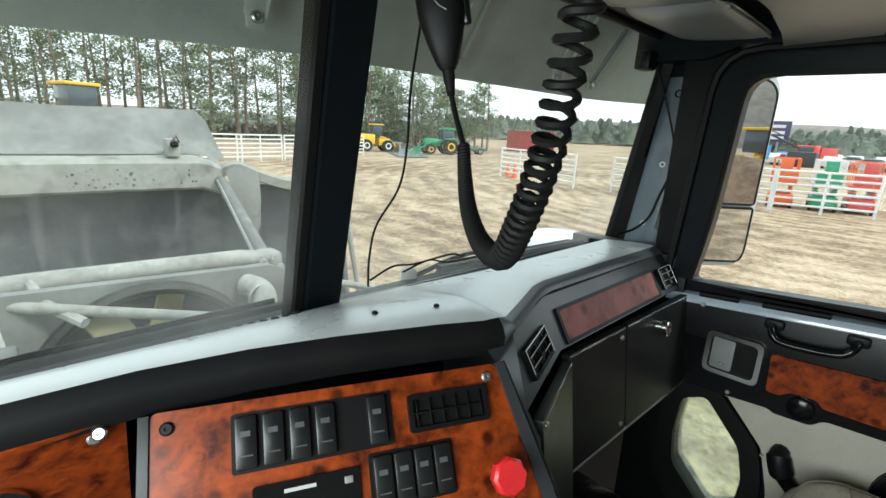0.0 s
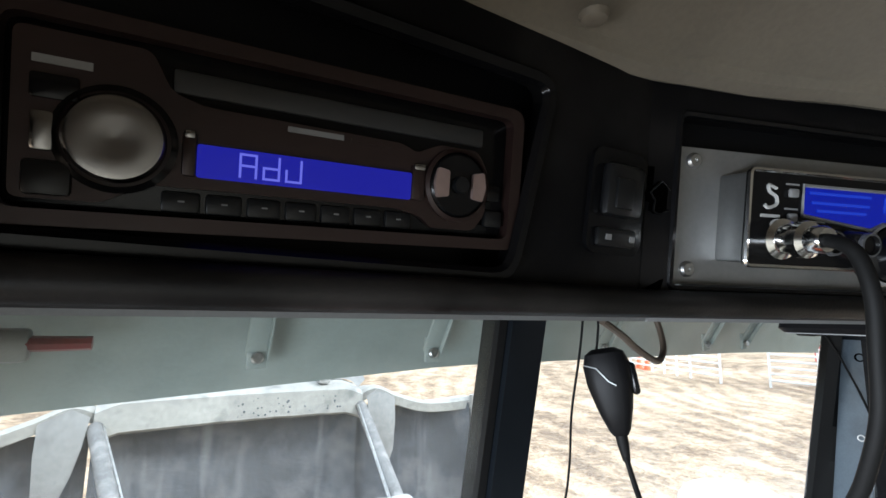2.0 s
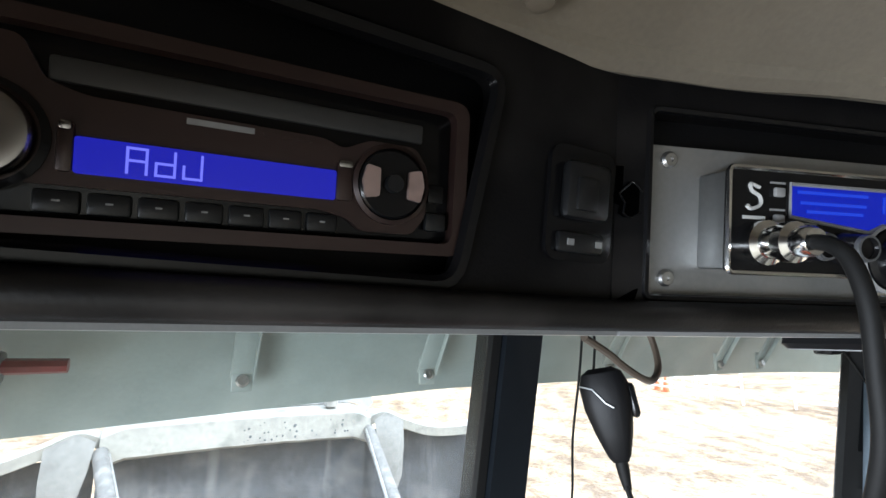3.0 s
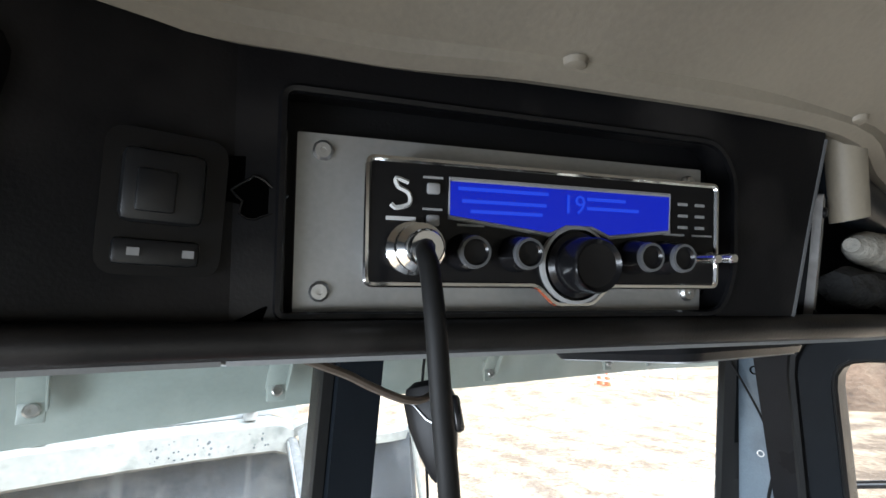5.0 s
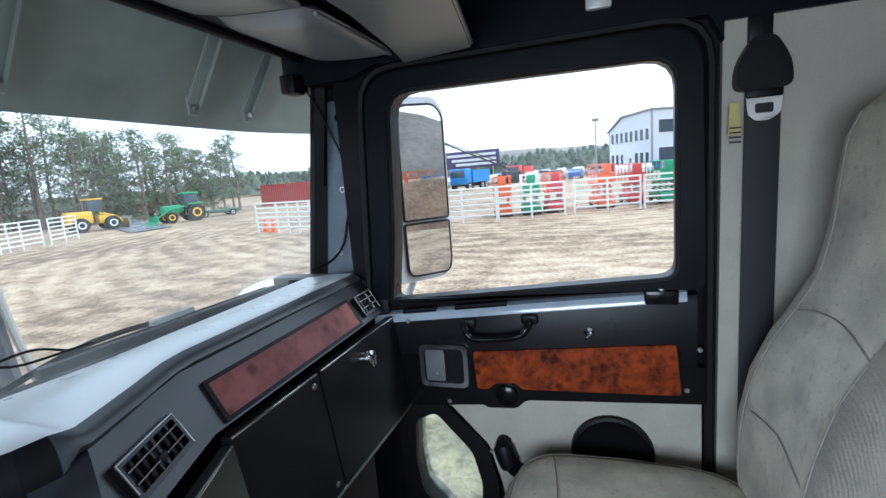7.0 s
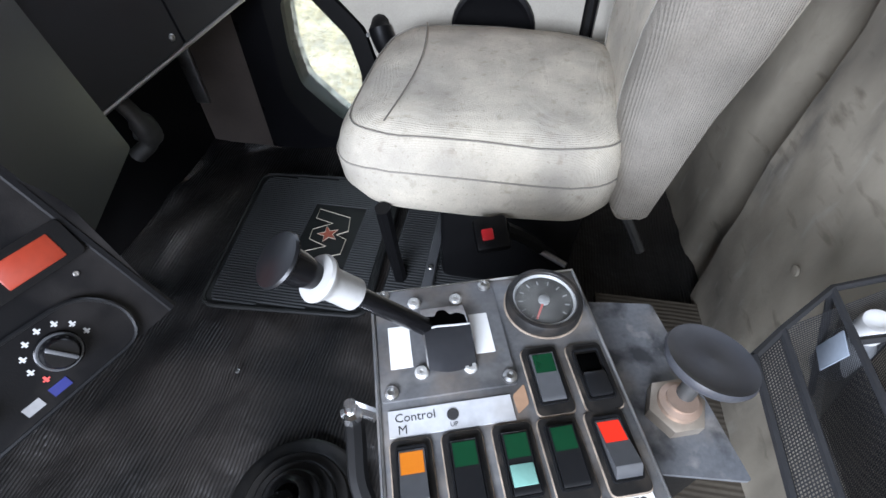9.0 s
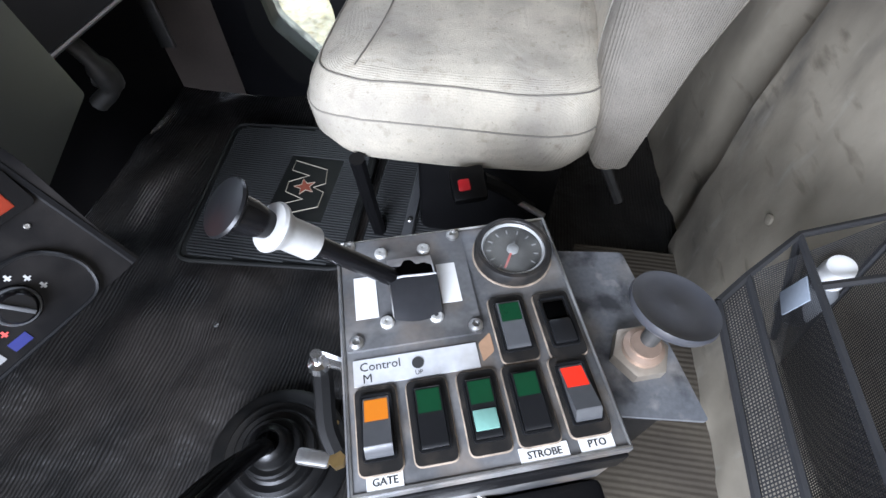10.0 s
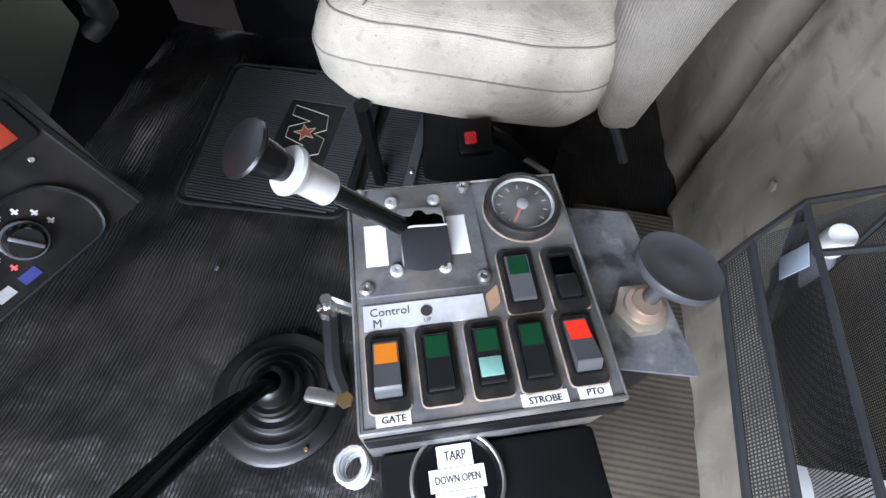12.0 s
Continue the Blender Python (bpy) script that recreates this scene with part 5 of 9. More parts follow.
        part("tab", boxm(((u0 + u1) / 2 - 0.006, v0 + 0.016, 0.008), ((u0 + u1) / 2 + 0.006, v0 + 0.024, 0.013), 0.001, m), BLACK, g)

    vent(mv, 0.052, 0.018, 0.168, 0.070)
    vent(mf, 0.486, 0.014, 0.566, 0.070)
    # glove box doors
    g0 = Vector((0.285, 0.404, 0.708))
    gm = axes(g0, (1, -0.02, 0), Vector((0, 0.13, 1)))

    def lid(name, u0, u1, m, lab, low=-0.245, skin=GLOVEVINYL):
        ob = part(name, platem([rounded([(u0, low), (u1, low), (u1, -0.004), (u0, -0.004)], 0.006)], -0.012, 0.004, m), skin, d, lab)
        part("trim_strip", boxm((u0 + 0.004, -0.010, 0.003), (u1 - 0.004, -0.006, 0.0055), 0.001, m), CHROME, ob, "thin bright top edge")
        return ob

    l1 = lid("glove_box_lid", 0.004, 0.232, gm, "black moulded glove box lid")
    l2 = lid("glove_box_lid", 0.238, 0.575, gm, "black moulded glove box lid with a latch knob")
    for q in ((0.212, -0.026), (0.212, -0.225)):
        screw(l1, gm @ Vector((*q, 0.004)), (0, -1, 0), 0.006)
    kn = part("latch_knob", lathem([(0.013, 0), (0.012, 0.012), (0.017, 0.016), (0.016, 0.026), (0.01, 0.03)], gm @ Matrix.Translation((0.395, -0.045, 0.004)), 18), CHROME, l2, "chrome push latch")
    part("latch_tab", boxm((0.392, -0.068, 0.02), (0.410, -0.05, 0.03), 0.004, gm), CHROME, kn)
    gf = axes((0.085, 0.322, 0.700), FB2 - FA2, Vector((0, 0.13, 1)))
    l3 = lid("glove_box_lid", 0.004, 0.212, gf, "moulded corner lid, lightened to grey-green for glare", -0.30, CORNERVINYL)
    screw(l3, gf @ Vector((0.018, -0.018, 0.004)), (0, -1, 0), 0.006)
    part("lower_edge", tubem([gf @ Vector((0.0, -0.305, 0)), gm @ Vector((0.0, -0.25, 0)), gm @ Vector((0.585, -0.25, 0))], 0.0045), ALU, d, "thin grey metal lower edge")
    bm = bmesh.new()
    p0, p1, p2 = gf @ Vector((0.0, -0.305, -0.004)), gm @ Vector((0.0, -0.25, -0.004)), gm @ Vector((0.585, -0.25, -0.004))
    grid(bm, [[p0, p1, p2], [p0 + Vector((0.05, 0.3, -0.02)), p1 + Vector((0, 0.27, -0.02)), p2 + Vector((0, 0.27, -0.02))]])
    part("underside", bm, BLACK, d)
    # pipes and a valve in the dark under the dashboard
    pipe = thing("heater_valve", (0.55, 0.6, 0.2), "greasy hose and valve under the dashboard", "valve")
    part("hose", tubem(curve_pts([(0.60, 0.66, 0.42), (0.57, 0.60, 0.37), (0.50, 0.58, 0.35), (0.45, 0.62, 0.30)], 6), 0.011), RED_DULL, pipe, "red rubber hose")
    part("body", tubem(curve_pts([(0.55, 0.64, 0.36), (0.53, 0.57, 0.32), (0.54, 0.56, 0.24), (0.52, 0.60, 0.2)], 6), [0.018] * 9 + [0.026] * 4 + [0.018] * 6, 10), GREASE, pipe)
    part("cap", lathem([(0.022, 0), (0.022, 0.02), (0.012, 0.026)], Matrix.Translation((0.54, 0.56, 0.25)) @ Matrix.Rotation(-1.3, 4, "X"), 14), STEEL, pipe)
    kick = boxm((0.874, 0.650, 0.115), (0.884, 0.690, 0.42), 0.003)
    solid("kick_bracket", kick, STEEL, "dull grey steel bracket on the kick panel", "bracket")


dashboard()


# ---- overhead console ----
def overhead():
    o = thing("overhead_console", (-0.1, 0.25, 1.31), "worn black plastic overhead console", "console")
    fl = axes((CAB_L, 0.196, 1.326), (1, 0, 0), Vector((0, -0.17, 0.985)))
    x0 = -CAB_L
    hole = rounded([(x0 - 0.605, 0.008), (x0 - 0.384, 0.006), (x0 - 0.369, 0.102), (x0 - 0.605, 0.104)], 0.012)
    part("left_face", platem([[Vector(q) for q in ((0, 0), (x0 - 0.285, 0), (x0 - 0.285, 0.15), (0, 0.15))], hole], -0.012, 0.0, fl), CONSOLE, o)
    part("radio_recess", boxm((x0 - 0.615, 0.0, -0.03), (x0 - 0.355, 0.112, -0.024), 0, fl), BLACK, o)
    part("recess_rim", tubem([fl @ Vector((p.x, p.y, 0.0)) for p in hole], 0.004, 6, True), BLACK_GLOSS, o, "worn shiny recess edge")
    fr = axes((-0.288, 0.205, 1.326), (0.955, -0.298, 0), Vector((0, -0.18, 0.985)))
    hole2 = rounded([(0.019, 0.0075), (0.262, 0.0065), (0.271, 0.03), (0.271, 0.088), (0.258, 0.106), (0.019, 0.108)], [0.004, 0.012, 0.01, 0.012, 0.012, 0.006])
    part("right_face", platem([[Vector(q) for q in ((0, -0.002), (0.308, -0.004), (0.316, 0.004), (0.344, 0.116), (0.344, 0.13), (0.18, 0.138), (0, 0.15))], hole2], -0.008, 0.010, fr), CONSOLE, o)
    part("cb_recess", boxm((0.006, 0.0, -0.020), (0.29, 0.114, -0.0125), 0, fr), BLACK, o)
    part("recess_lip", tubem([fr @ Vector((p.x, p.y, 0.0095)) for p in hole2], 0.0022, 6, True), BLACK_GLOSS, o, "worn rounded recess edge")
    part("corner_edge", tubem([fr @ Vector(q) for q in ((0.311, -0.004, 0.0085), (0.318, 0.006, 0.0085), (0.331, 0.062, 0.0085), (0.345, 0.116, 0.0085))], 0.0022, 8), ROCKER_GREY, o, "scuffed pale edge of the console's end")
    # rounded end: a dark facet, a screwed flange and a ribbed gasket
    e0, e1 = fr @ Vector((0.313, -0.004, 0.006)), fr @ Vector((0.345, 0.116, 0.006))
    bm = bmesh.new()
    grid(bm, [[e0.lerp(e1, k / 6), e0.lerp(e1, k / 6) + Vector((0.022, 0.004, 0.0)), e0.lerp(e1, k / 6) + Vector((0.047 - 0.012 * (k / 6) ** 2, 0.012, 0.002 - 0.008 * k / 6)), e0.lerp(e1, k / 6) + Vector((0.06, 0.06, 0.0))] for k in range(7)])
    part("end_facet", bm, CONSOLE, o)
    f0, f1 = Vector((0.052, 0.110, 1.316)), Vector((0.074, 0.094, 1.412))
    up = f1 - f0
    fm = axes(f0, (0.97, 0.22, 0.0), up)
    fl_ob = part("end_flange", platem([rounded([(0.0, 0.0), (0.013, 0.002), (0.022, 0.05), (0.018, 0.096), (0.004, 0.099), (0.008, 0.05)], 0.004)], -0.002, 0.003, fm), GREYFLANGE, o, "scuffed grey screwed end flange")
    for q in ((0.0075, 0.015), (0.011, 0.086)):
        screw(fl_ob, fm @ Vector((*q, 0.003)), fm.to_3x3() @ Vector((0, 0, 1)), 0.0038, BLACK)
    gk = part("end_gasket", platem([rounded([(0.012, 0.0), (0.030, 0.02), (0.036, 0.05), (0.032, 0.082), (0.018, 0.096)], 0.006)], -0.008, -0.001, fm), BLACK, o, "ribbed black rubber end gasket")
    for k in range(14):
        v0 = 0.008 + 0.006 * k
        half = 0.009 * math.sqrt(max(0.05, 1 - ((v0 - 0.05) / 0.05) ** 2))
        part("rib", boxm((0.024 - 0.004, v0, -0.001), (0.024 + half, v0 + 0.0025, 0.0008), 0.0006, fm), ROCKER, gk)
    # loose curl of headliner vinyl at the console's end
    curl = bmesh.new()
    rows = []
    for k in range(9):
        t = k / 8
        c = Vector((0.082, 0.076, 1.458)).lerp(Vector((0.104, 0.088, 1.398)), t)
        rows.append([c + Vector((0.017 * math.cos(a) * (1 - 0.25 * t), 0.012 * math.sin(a), 0.003 * math.cos(a))) for a in [0.2 + 4.6 * j / 12 for j in range(13)]])
    grid(curl, rows)
    part("vinyl_curl", curl, HEADLINER, o, "loose curl of tan headliner vinyl")
    # underside, with a rolled lower edge
    plan = [(CAB_L, 0.190), (-0.292, 0.190), (0.062, 0.090), (0.26, 0.082), (0.50, 0.078), (0.80, 0.12), (0.84, 0.285), (0.70, 0.262), (0.5, 0.240), (-0.3, 0.238), (CAB_L, 0.238)]
    part("underside", platem([[Vector(q) for q in plan[1:10]]], 1.312, 1.322, Matrix.Identity(4)), CONSOLE_LOW, o, "grey underside of the console")
    part("underside", platem([[Vector(q) for q in (plan[0], (-0.294, 0.190), (-0.302, 0.238), plan[10])]], 1.312, 1.322, Matrix.Identity(4)), CONSOLE_LOW, o)
    edge = [Vector((*q, 1.322)) for q in plan[:6]]
    part("lower_roll", tubem(edge[:4], 0.008, 10), WORNROLL, o, "scuffed brownish lower edge")
    part("lower_roll", tubem(edge[3:], 0.006, 10), CONSOLE_LOW, o)
    part("front_edge", boxm((CAB_L, 0.226, 1.322), (0.72, 0.237, 1.43)), BLACK, o)
    # added black sheet stands for the shade in the gap above the visors
    part("gap_shade", boxm((CAB_L, 0.237, 1.385), (0.86, 0.56, 1.395)), PRINT_GAP, o)
    # crack at the bend
    part("crack", boxm((-0.006, -0.004, 0.0), (0.03, 0.003, 0.006), 0.001, axes((-0.297, 0.198, 1.322), (0.8, -0.1, 0.55), (0, -0.3, 1))), HOLE_SHADE, o, "torn crack at the bend")
    part("broken_hole", lathem([(0.012, 0), (0.0125, 0.0016), (0.0, 0.0016)], fl @ Matrix.Translation((x0 - 0.292, 0.064, 0)) @ Matrix.Diagonal((1.1, 0.85, 1, 1)), 9, False), HOLE_SHADE, o, "ragged empty switch hole")
    # mirror switch
    x0 += 0.007
    sw = part("mirror_switch", platem([rect(x0 - 0.346, 0.022, x0 - 0.304, 0.078, 0.008)], -0.002, 0.0025, fl), BLACK_GLOSS, o, "black mirror adjustment switch")
    part("joystick", boxm((x0 - 0.340, 0.042, 0.002), (x0 - 0.312, 0.070, 0.009), 0.006, fl), ROCKER, sw)
    part("joystick_top", boxm((x0 - 0.335, 0.046, 0.008), (x0 - 0.322, 0.062, 0.0105), 0.003, fl), ROCKER, sw)
    part("selector", boxm((x0 - 0.341, 0.026, 0.002), (x0 - 0.312, 0.036, 0.006), 0.004, fl), ROCKER, sw)
    for q in (-0.336, -0.318):
        part("arrow", boxm((x0 + q, 0.0295, 0.0055), (x0 + q + 0.004, 0.0325, 0.0066), 0, fl), GREYBTN, sw)
    x0 -= 0.007
    hole = [Vector((x0 - 0.284 + 0.0095 * (1 + 0.25 * math.sin(5 * a)) * math.cos(a), 0.057 + 0.0085 * (1 + 0.2 * math.cos(3 * a)) * math.sin(a))) for a in [2 * math.pi * k / 22 for k in range(22)]]
    # a raised black plate in place of the hole's shaded depth
    part("torn_hole", platem([hole], -0.002, 0.0045, fl), HOLE_SHADE, o, "ragged hole torn in the console face")
    part("torn_edge", tubem([fl @ Vector((p.x, p.y, 0.0045)) for p in hole], 0.0006, 5, True), BLACK_GLOSS, o)
    # dome lamp in the underside
    dm = axes((-0.052, 0.2345, 1.3125), (1.0, -0.01, 0.0), (0.02, -1, 0.0)) @ Matrix.Diagonal((0.92, 1.03, 1, 1))
    dl = thing("dome_lamp", (0.05, 0.21, 1.305), "grey dome lamp with two clear lenses", "lamp")
    part("bezel", platem([rounded([(0, 0), (0.168, 0), (0.168, 0.098), (0, 0.098)], 0.012), rect(0.018, 0.014, 0.085, 0.07, 0.004), rect(0.095, 0.014, 0.155, 0.07, 0.004)], 0.0, 0.010, dm), CONSOLE_LOW, dl)
    part("rim", tubem([dm @ Vector((p.x, p.y, 0.004)) for p in rounded([(0, 0), (0.0, 0.098), (0.168, 0.098), (0.168, 0.0)], 0.012)], 0.0055, 6), BLACK, dl, "black rubber rim")
    for a, b in ((0.018, 0.085), (0.095, 0.155)):
        part("lens", boxm((a, 0.014, 0.002), (b, 0.07, 0.006), 0.002, dm), LENSFROST, dl, "clear ribbed lens")
    part("switch", boxm((0.086, 0.018, 0.004), (0.094, 0.066, 0.012), 0.002, dm), BLACK, dl)
    # open locker beyond the console's end
    part("locker_back", boxm((0.06, 0.16, 1.325), (0.80, 0.18, 1.46)), BLACK, o)
    fo = thing("insulation_roll", (0.3, 0.12, 1.345), "torn white insulation stuffed into the locker", "insulation")
    part("foam", tubem(curve_pts([(0.165, 0.105, 1.388), (0.28, 0.108, 1.388), (0.40, 0.112, 1.378), (0.47, 0.115, 1.372)], 6), [(0.006, 0.012, 0.0155)[k] if k < 3 else 0.016 + 0.003 * math.sin(k * 1.7) for k in range(19)], 14), FOAM, fo)
    part("fluff", tubem(curve_pts([(0.12, 0.108, 1.352), (0.25, 0.106, 1.35), (0.36, 0.108, 1.345), (0.46, 0.112, 1.345)], 8), [0.012 + 0.006 * abs(math.sin(k * 2.3)) for k in range(25)], 7), FLUFF, fo, "black fluffy lining")
    part("sleeve", tubem(curve_pts([(0.09, 0.10, 1.432), (0.25, 0.108, 1.425), (0.45, 0.118, 1.415), (0.56, 0.125, 1.408)], 6), 0.02, 10), DARKVINYL, fo, "dark rolled vinyl sleeve")
    bm = boxm((0.50, 0.10, 1.325), (0.62, 0.17, 1.425), 0.02, seg=4)
    pod = part("end_pod", bm, DARKVINYL, o, "dark rounded end of the locker")
    screw(pod, (0.575, 0.098, 1.378), (0, -1, 0), 0.004)

    # ---- car radio ----
    rm = axes((-0.578, 0.202, 1.349), (1, 0, 0), Vector((0, -0.17, 0.985)))
    rm = rm @ Matrix.Translation((0.165, 0.024, 0)) @ Matrix.Rotation(radians(2.2), 4, "Z") @ Matrix.Translation((-0.165, -0.024, 0))
    r = thing("car_radio", m=rm, label="brown car radio with a lit blue display", category="radio")
    I4 = Matrix.Identity(4)
    part("frame", platem([rect(0.004, -0.004, 0.196, 0.062, 0.007), rect(0.0095, 0.001, 0.190, 0.057, 0.005)], -0.01, 0.009, I4), BRONZE, r, local=True)
    part("body", boxm((0.008, 0.0, -0.02), (0.191, 0.058, 0.004), 0.003), BLACK_GLOSS, r, local=True)
    part("face", platem([rounded([(0.012, 0.004), (0.034, 0.004), (0.046, 0.011), (0.135, 0.011), (0.146, 0.008), (0.15, 0.004), (0.172, 0.004), (0.178, 0.012), (0.178, 0.032), (0.172, 0.040), (0.152, 0.040), (0.142, 0.035), (0.135, 0.038), (0.062, 0.039), (0.052, 0.042), (0.046, 0.054), (0.012, 0.054)], 0.003)], 0.003, 0.007, I4), BRONZE, r, "brown metallic radio face", local=True)
    part("slot", boxm((0.052, 0.0425, 0.003), (0.176, 0.0505, 0.0052), 0.001), PRINT_GAP, r, local=True)
    disp = part("display", platem([rect(0.060, 0.0150, 0.1395, 0.0262, 0.001)], 0.006, 0.0082, I4), SCREEN, r, "lit blue display", local=True)
    # the three lit characters A, d and J, in seven-segment strokes
    strokes = {"a": (0, 1, 1, 1), "b": (1, 0.5, 1, 1), "c": (1, 0, 1, 0.5), "d": (0, 0, 1, 0), "e": (0, 0, 0, 0.5), "f": (0, 0.5, 0, 1), "g": (0, 0.5, 1, 0.5)}
    for k, lit in enumerate(("abcefg", "bcdeg", "bcde")):
        for key in lit:
            a0, b0, a1, b1 = strokes[key]
            p, q = (0.0735 + 0.0078 * k + 0.0052 * a0, 0.0168 + 0.0078 * b0), (0.0735 + 0.0078 * k + 0.0052 * a1, 0.0168 + 0.0078 * b1)
            part("lit_segment", boxm((min(p[0], q[0]) - 0.0004, min(p[1], q[1]) - 0.0004, 0.0081), (max(p[0], q[0]) + 0.0004, max(p[1], q[1]) + 0.0004, 0.0085)), SEGMENT, disp, local=True, flat=True)
    for a, b in ((0.0555, 0.060), (0.1395, 0.146)):
        part("bright_wedge", boxm((a, 0.015, 0.006), (b, 0.030, 0.0085), 0.002), BRONZE, r, local=True)
        part("wedge_tip", boxm((a + 0.0005, 0.0275, 0.0075), (b - 0.0005, 0.0305, 0.0095), 0.001), KNOBMETAL, r, local=True)
    kc = Matrix.Translation((0.0378, 0.024, 0))
    kn = part("volume_knob", lathem([(0.0136, 0.006), (0.0136, 0.0115), (0.0126, 0.013), (0.0112, 0.0134), (0.006, 0.0129), (0.0, 0.0126)], kc, 40, False), KNOBMETAL, r, "round spun-metal volume knob", local=True)
    part("knob_ring", lathem([(0.0168, 0.004), (0.0168, 0.008), (0.0148, 0.0095)], kc, 36, False), BLACK_GLOSS, kn, local=True)
    kk = Matrix.Translation((0.162, 0.0235, 0))
    part("key_bezel", lathem([(0.0165, 0.005), (0.0162, 0.0085), (0.0145, 0.0095)], kk, 32, False), BRONZE, r, local=True)
    key = part("four_way_key", lathem([(0.0142, 0.005), (0.0142, 0.0088), (0.013, 0.0098)], kk, 28), BLACK_GLOSS, r, "round four-way key", local=True)
    for a in (0, math.pi):
        part("side_key", platem([rounded([(0.006, -0.0055), (0.0115, -0.0065), (0.013, 0), (0.0115, 0.0065), (0.006, 0.0055)], 0.001)], 0.0096, 0.0115, kk @ Matrix.Rotation(a, 4, "Z")), mat("pinkish_bronze_key", (0.30, 0.22, 0.20), 0.4, 0.5), key, "bronze side key", local=True)
    part("centre_key", lathem([(0.0038, 0.0095), (0.0035, 0.0125)], kk, 16), ROCKER, key, local=True)
    for k in range(7):
        part("preset_key", boxm((0.050 + 0.0133 * k, 0.0025, 0.003), (0.0618 + 0.0133 * k, 0.0098, 0.0056), 0.0012), ROCKER, r, local=True)
        part("key_legend", boxm((0.055 + 0.0133 * k, 0.0062, 0.0055), (0.057 + 0.0133 * k, 0.0068, 0.0059)), GREYBTN, r, local=True)
    part("maker_mark", boxm((0.089, 0.0352, 0.0068), (0.110, 0.0372, 0.0074)), GREYBTN, r, local=True)
    part("legend", boxm((0.113, 0.0354, 0.0068), (0.130, 0.0366, 0.0074)), BRONZE, r, local=True)
    part("legend", boxm((0.0165, 0.0438, 0.0068), (0.031, 0.0462, 0.0074)), GREYBTN, r, local=True)
    part("side_button", boxm((0.178, 0.006, 0.004), (0.188, 0.014, 0.0075), 0.0015), ROCKER, r, local=True)
    part("side_button", boxm((0.179, 0.018, 0.004), (0.187, 0.026, 0.0065), 0.0015), BLACK_GLOSS, r, local=True)
    part("left_button", boxm((0.015, 0.005, 0.006), (0.027, 0.0155, 0.009), 0.002), ROCKER, r, local=True)
    part("left_button", boxm((0.0165, 0.018, 0.006), (0.0225, 0.030, 0.009), 0.002), KNOBMETAL, r, local=True)
    part("left_button", boxm((0.016, 0.0335, 0.006), (0.028, 0.041, 0.008), 0.002), BLACK_GLOSS, r, local=True)

    # ---- two-way radio on its aluminium plate ----
    cm = axes((-0.2545, 0.1900, 1.3435), (0.955, -0.298, 0), Vector((0, -0.18, 0.985)))
    c = thing("two_way_radio", m=cm, label="chrome-rimmed two-way radio with a lit blue display", category="radio")
    part("mounting_plate", platem([rect(-0.0115, -0.010, 0.218, 0.073, 0.001)], -0.004, 0.0, Matrix.Identity(4)), PLATEALU, c, "brushed aluminium mounting plate", local=True)
    for q in ((0, 0), (0, 0.065), (0.208, 0.0), (0.208, 0.064)):
        screw(c, (*q, 0.0), (0, 0, 1), 0.0048, STEEL, True)
    U0, U1, V0, V1 = 0.018, 0.204, 0.005, 0.059
    D = 0.024
    part("case", boxm((U0 + 0.002, V0 + 0.001, -0.004), (U1 - 0.002, V1 - 0.001, D - 0.003), 0.002), ALU, c, local=True)
    rim = [(U0, V0), (U0 + 0.080, V0), (U0 + 0.090, V0 - 0.009), (U0 + 0.110, V0 - 0.009), (U0 + 0.120, V0), (U1, V0), (U1, V1), (U0, V1)]
    rr = rounded(rim, 0.003)
    part("face", platem([rr], D - 0.003, D, Matrix.Identity(4)), BLACK_GLOSS, c, "black radio face", local=True)
    part("chrome_rim", tubem([(p.x, p.y, D) for p in rr], 0.0014, 6, True), CHROME, c, local=True)
    scr = [(U0 + 0.036, V1 - 0.007), (U0 + 0.155, V1 - 0.007), (U0 + 0.155, V1 - 0.026), (U0 + 0.119, V1 - 0.030), (U0 + 0.109, V1 - 0.026), (U0 + 0.095, V1 - 0.026), (U0 + 0.086, V1 - 0.030), (U0 + 0.036, V1 - 0.024)]
    part("display_frame", tubem([(p[0], p[1], D + 0.0005) for p in scr], 0.0011, 6, True), GREYBTN, c, local=True)
    ds = part("display", platem([[Vector(p) for p in scr]], D - 0.001, D + 0.0008, Matrix.Identity(4)), SCREEN_CB, c, "lit blue display", local=True, flat=True)
    words("19", 0.013, Matrix.Translation((U0 + 0.099, V1 - 0.0155, D + 0.001)), SEGMENT_DIM, ds, "channel_number", 0.0002)
    for k, (a, b, v) in enumerate(((0.04, 0.085, 0.011), (0.042, 0.084, 0.0165), (0.046, 0.082, 0.021), (0.106, 0.136, 0.0165), (0.106, 0.128, 0.012))):
        part("segment_bar", boxm((U0 + a, V1 - v - 0.0008, D), (U0 + b, V1 - v + 0.0008, D + 0.0012)), SEGMENT_DIM, ds, local=True)
    big = part("channel_knob", lathem([(0.0157, 0), (0.0157, 0.003), (0.0133, 0.005), (0.0125, 0.019), (0.0116, 0.0205), (0.0098, 0.0188), (0.0, 0.0182)], Matrix.Translation((U0 + 0.100, V0 + 0.010, D)), 32, False), BLACK_GLOSS, c, "large black channel knob", local=True)
    part("knob_ring", lathem([(0.0188, 0.0), (0.0188, 0.0025), (0.0172, 0.003)], Matrix.Translation((U0 + 0.100, V0 + 0.010, D)), 32, False), GREYBTN, big, local=True)
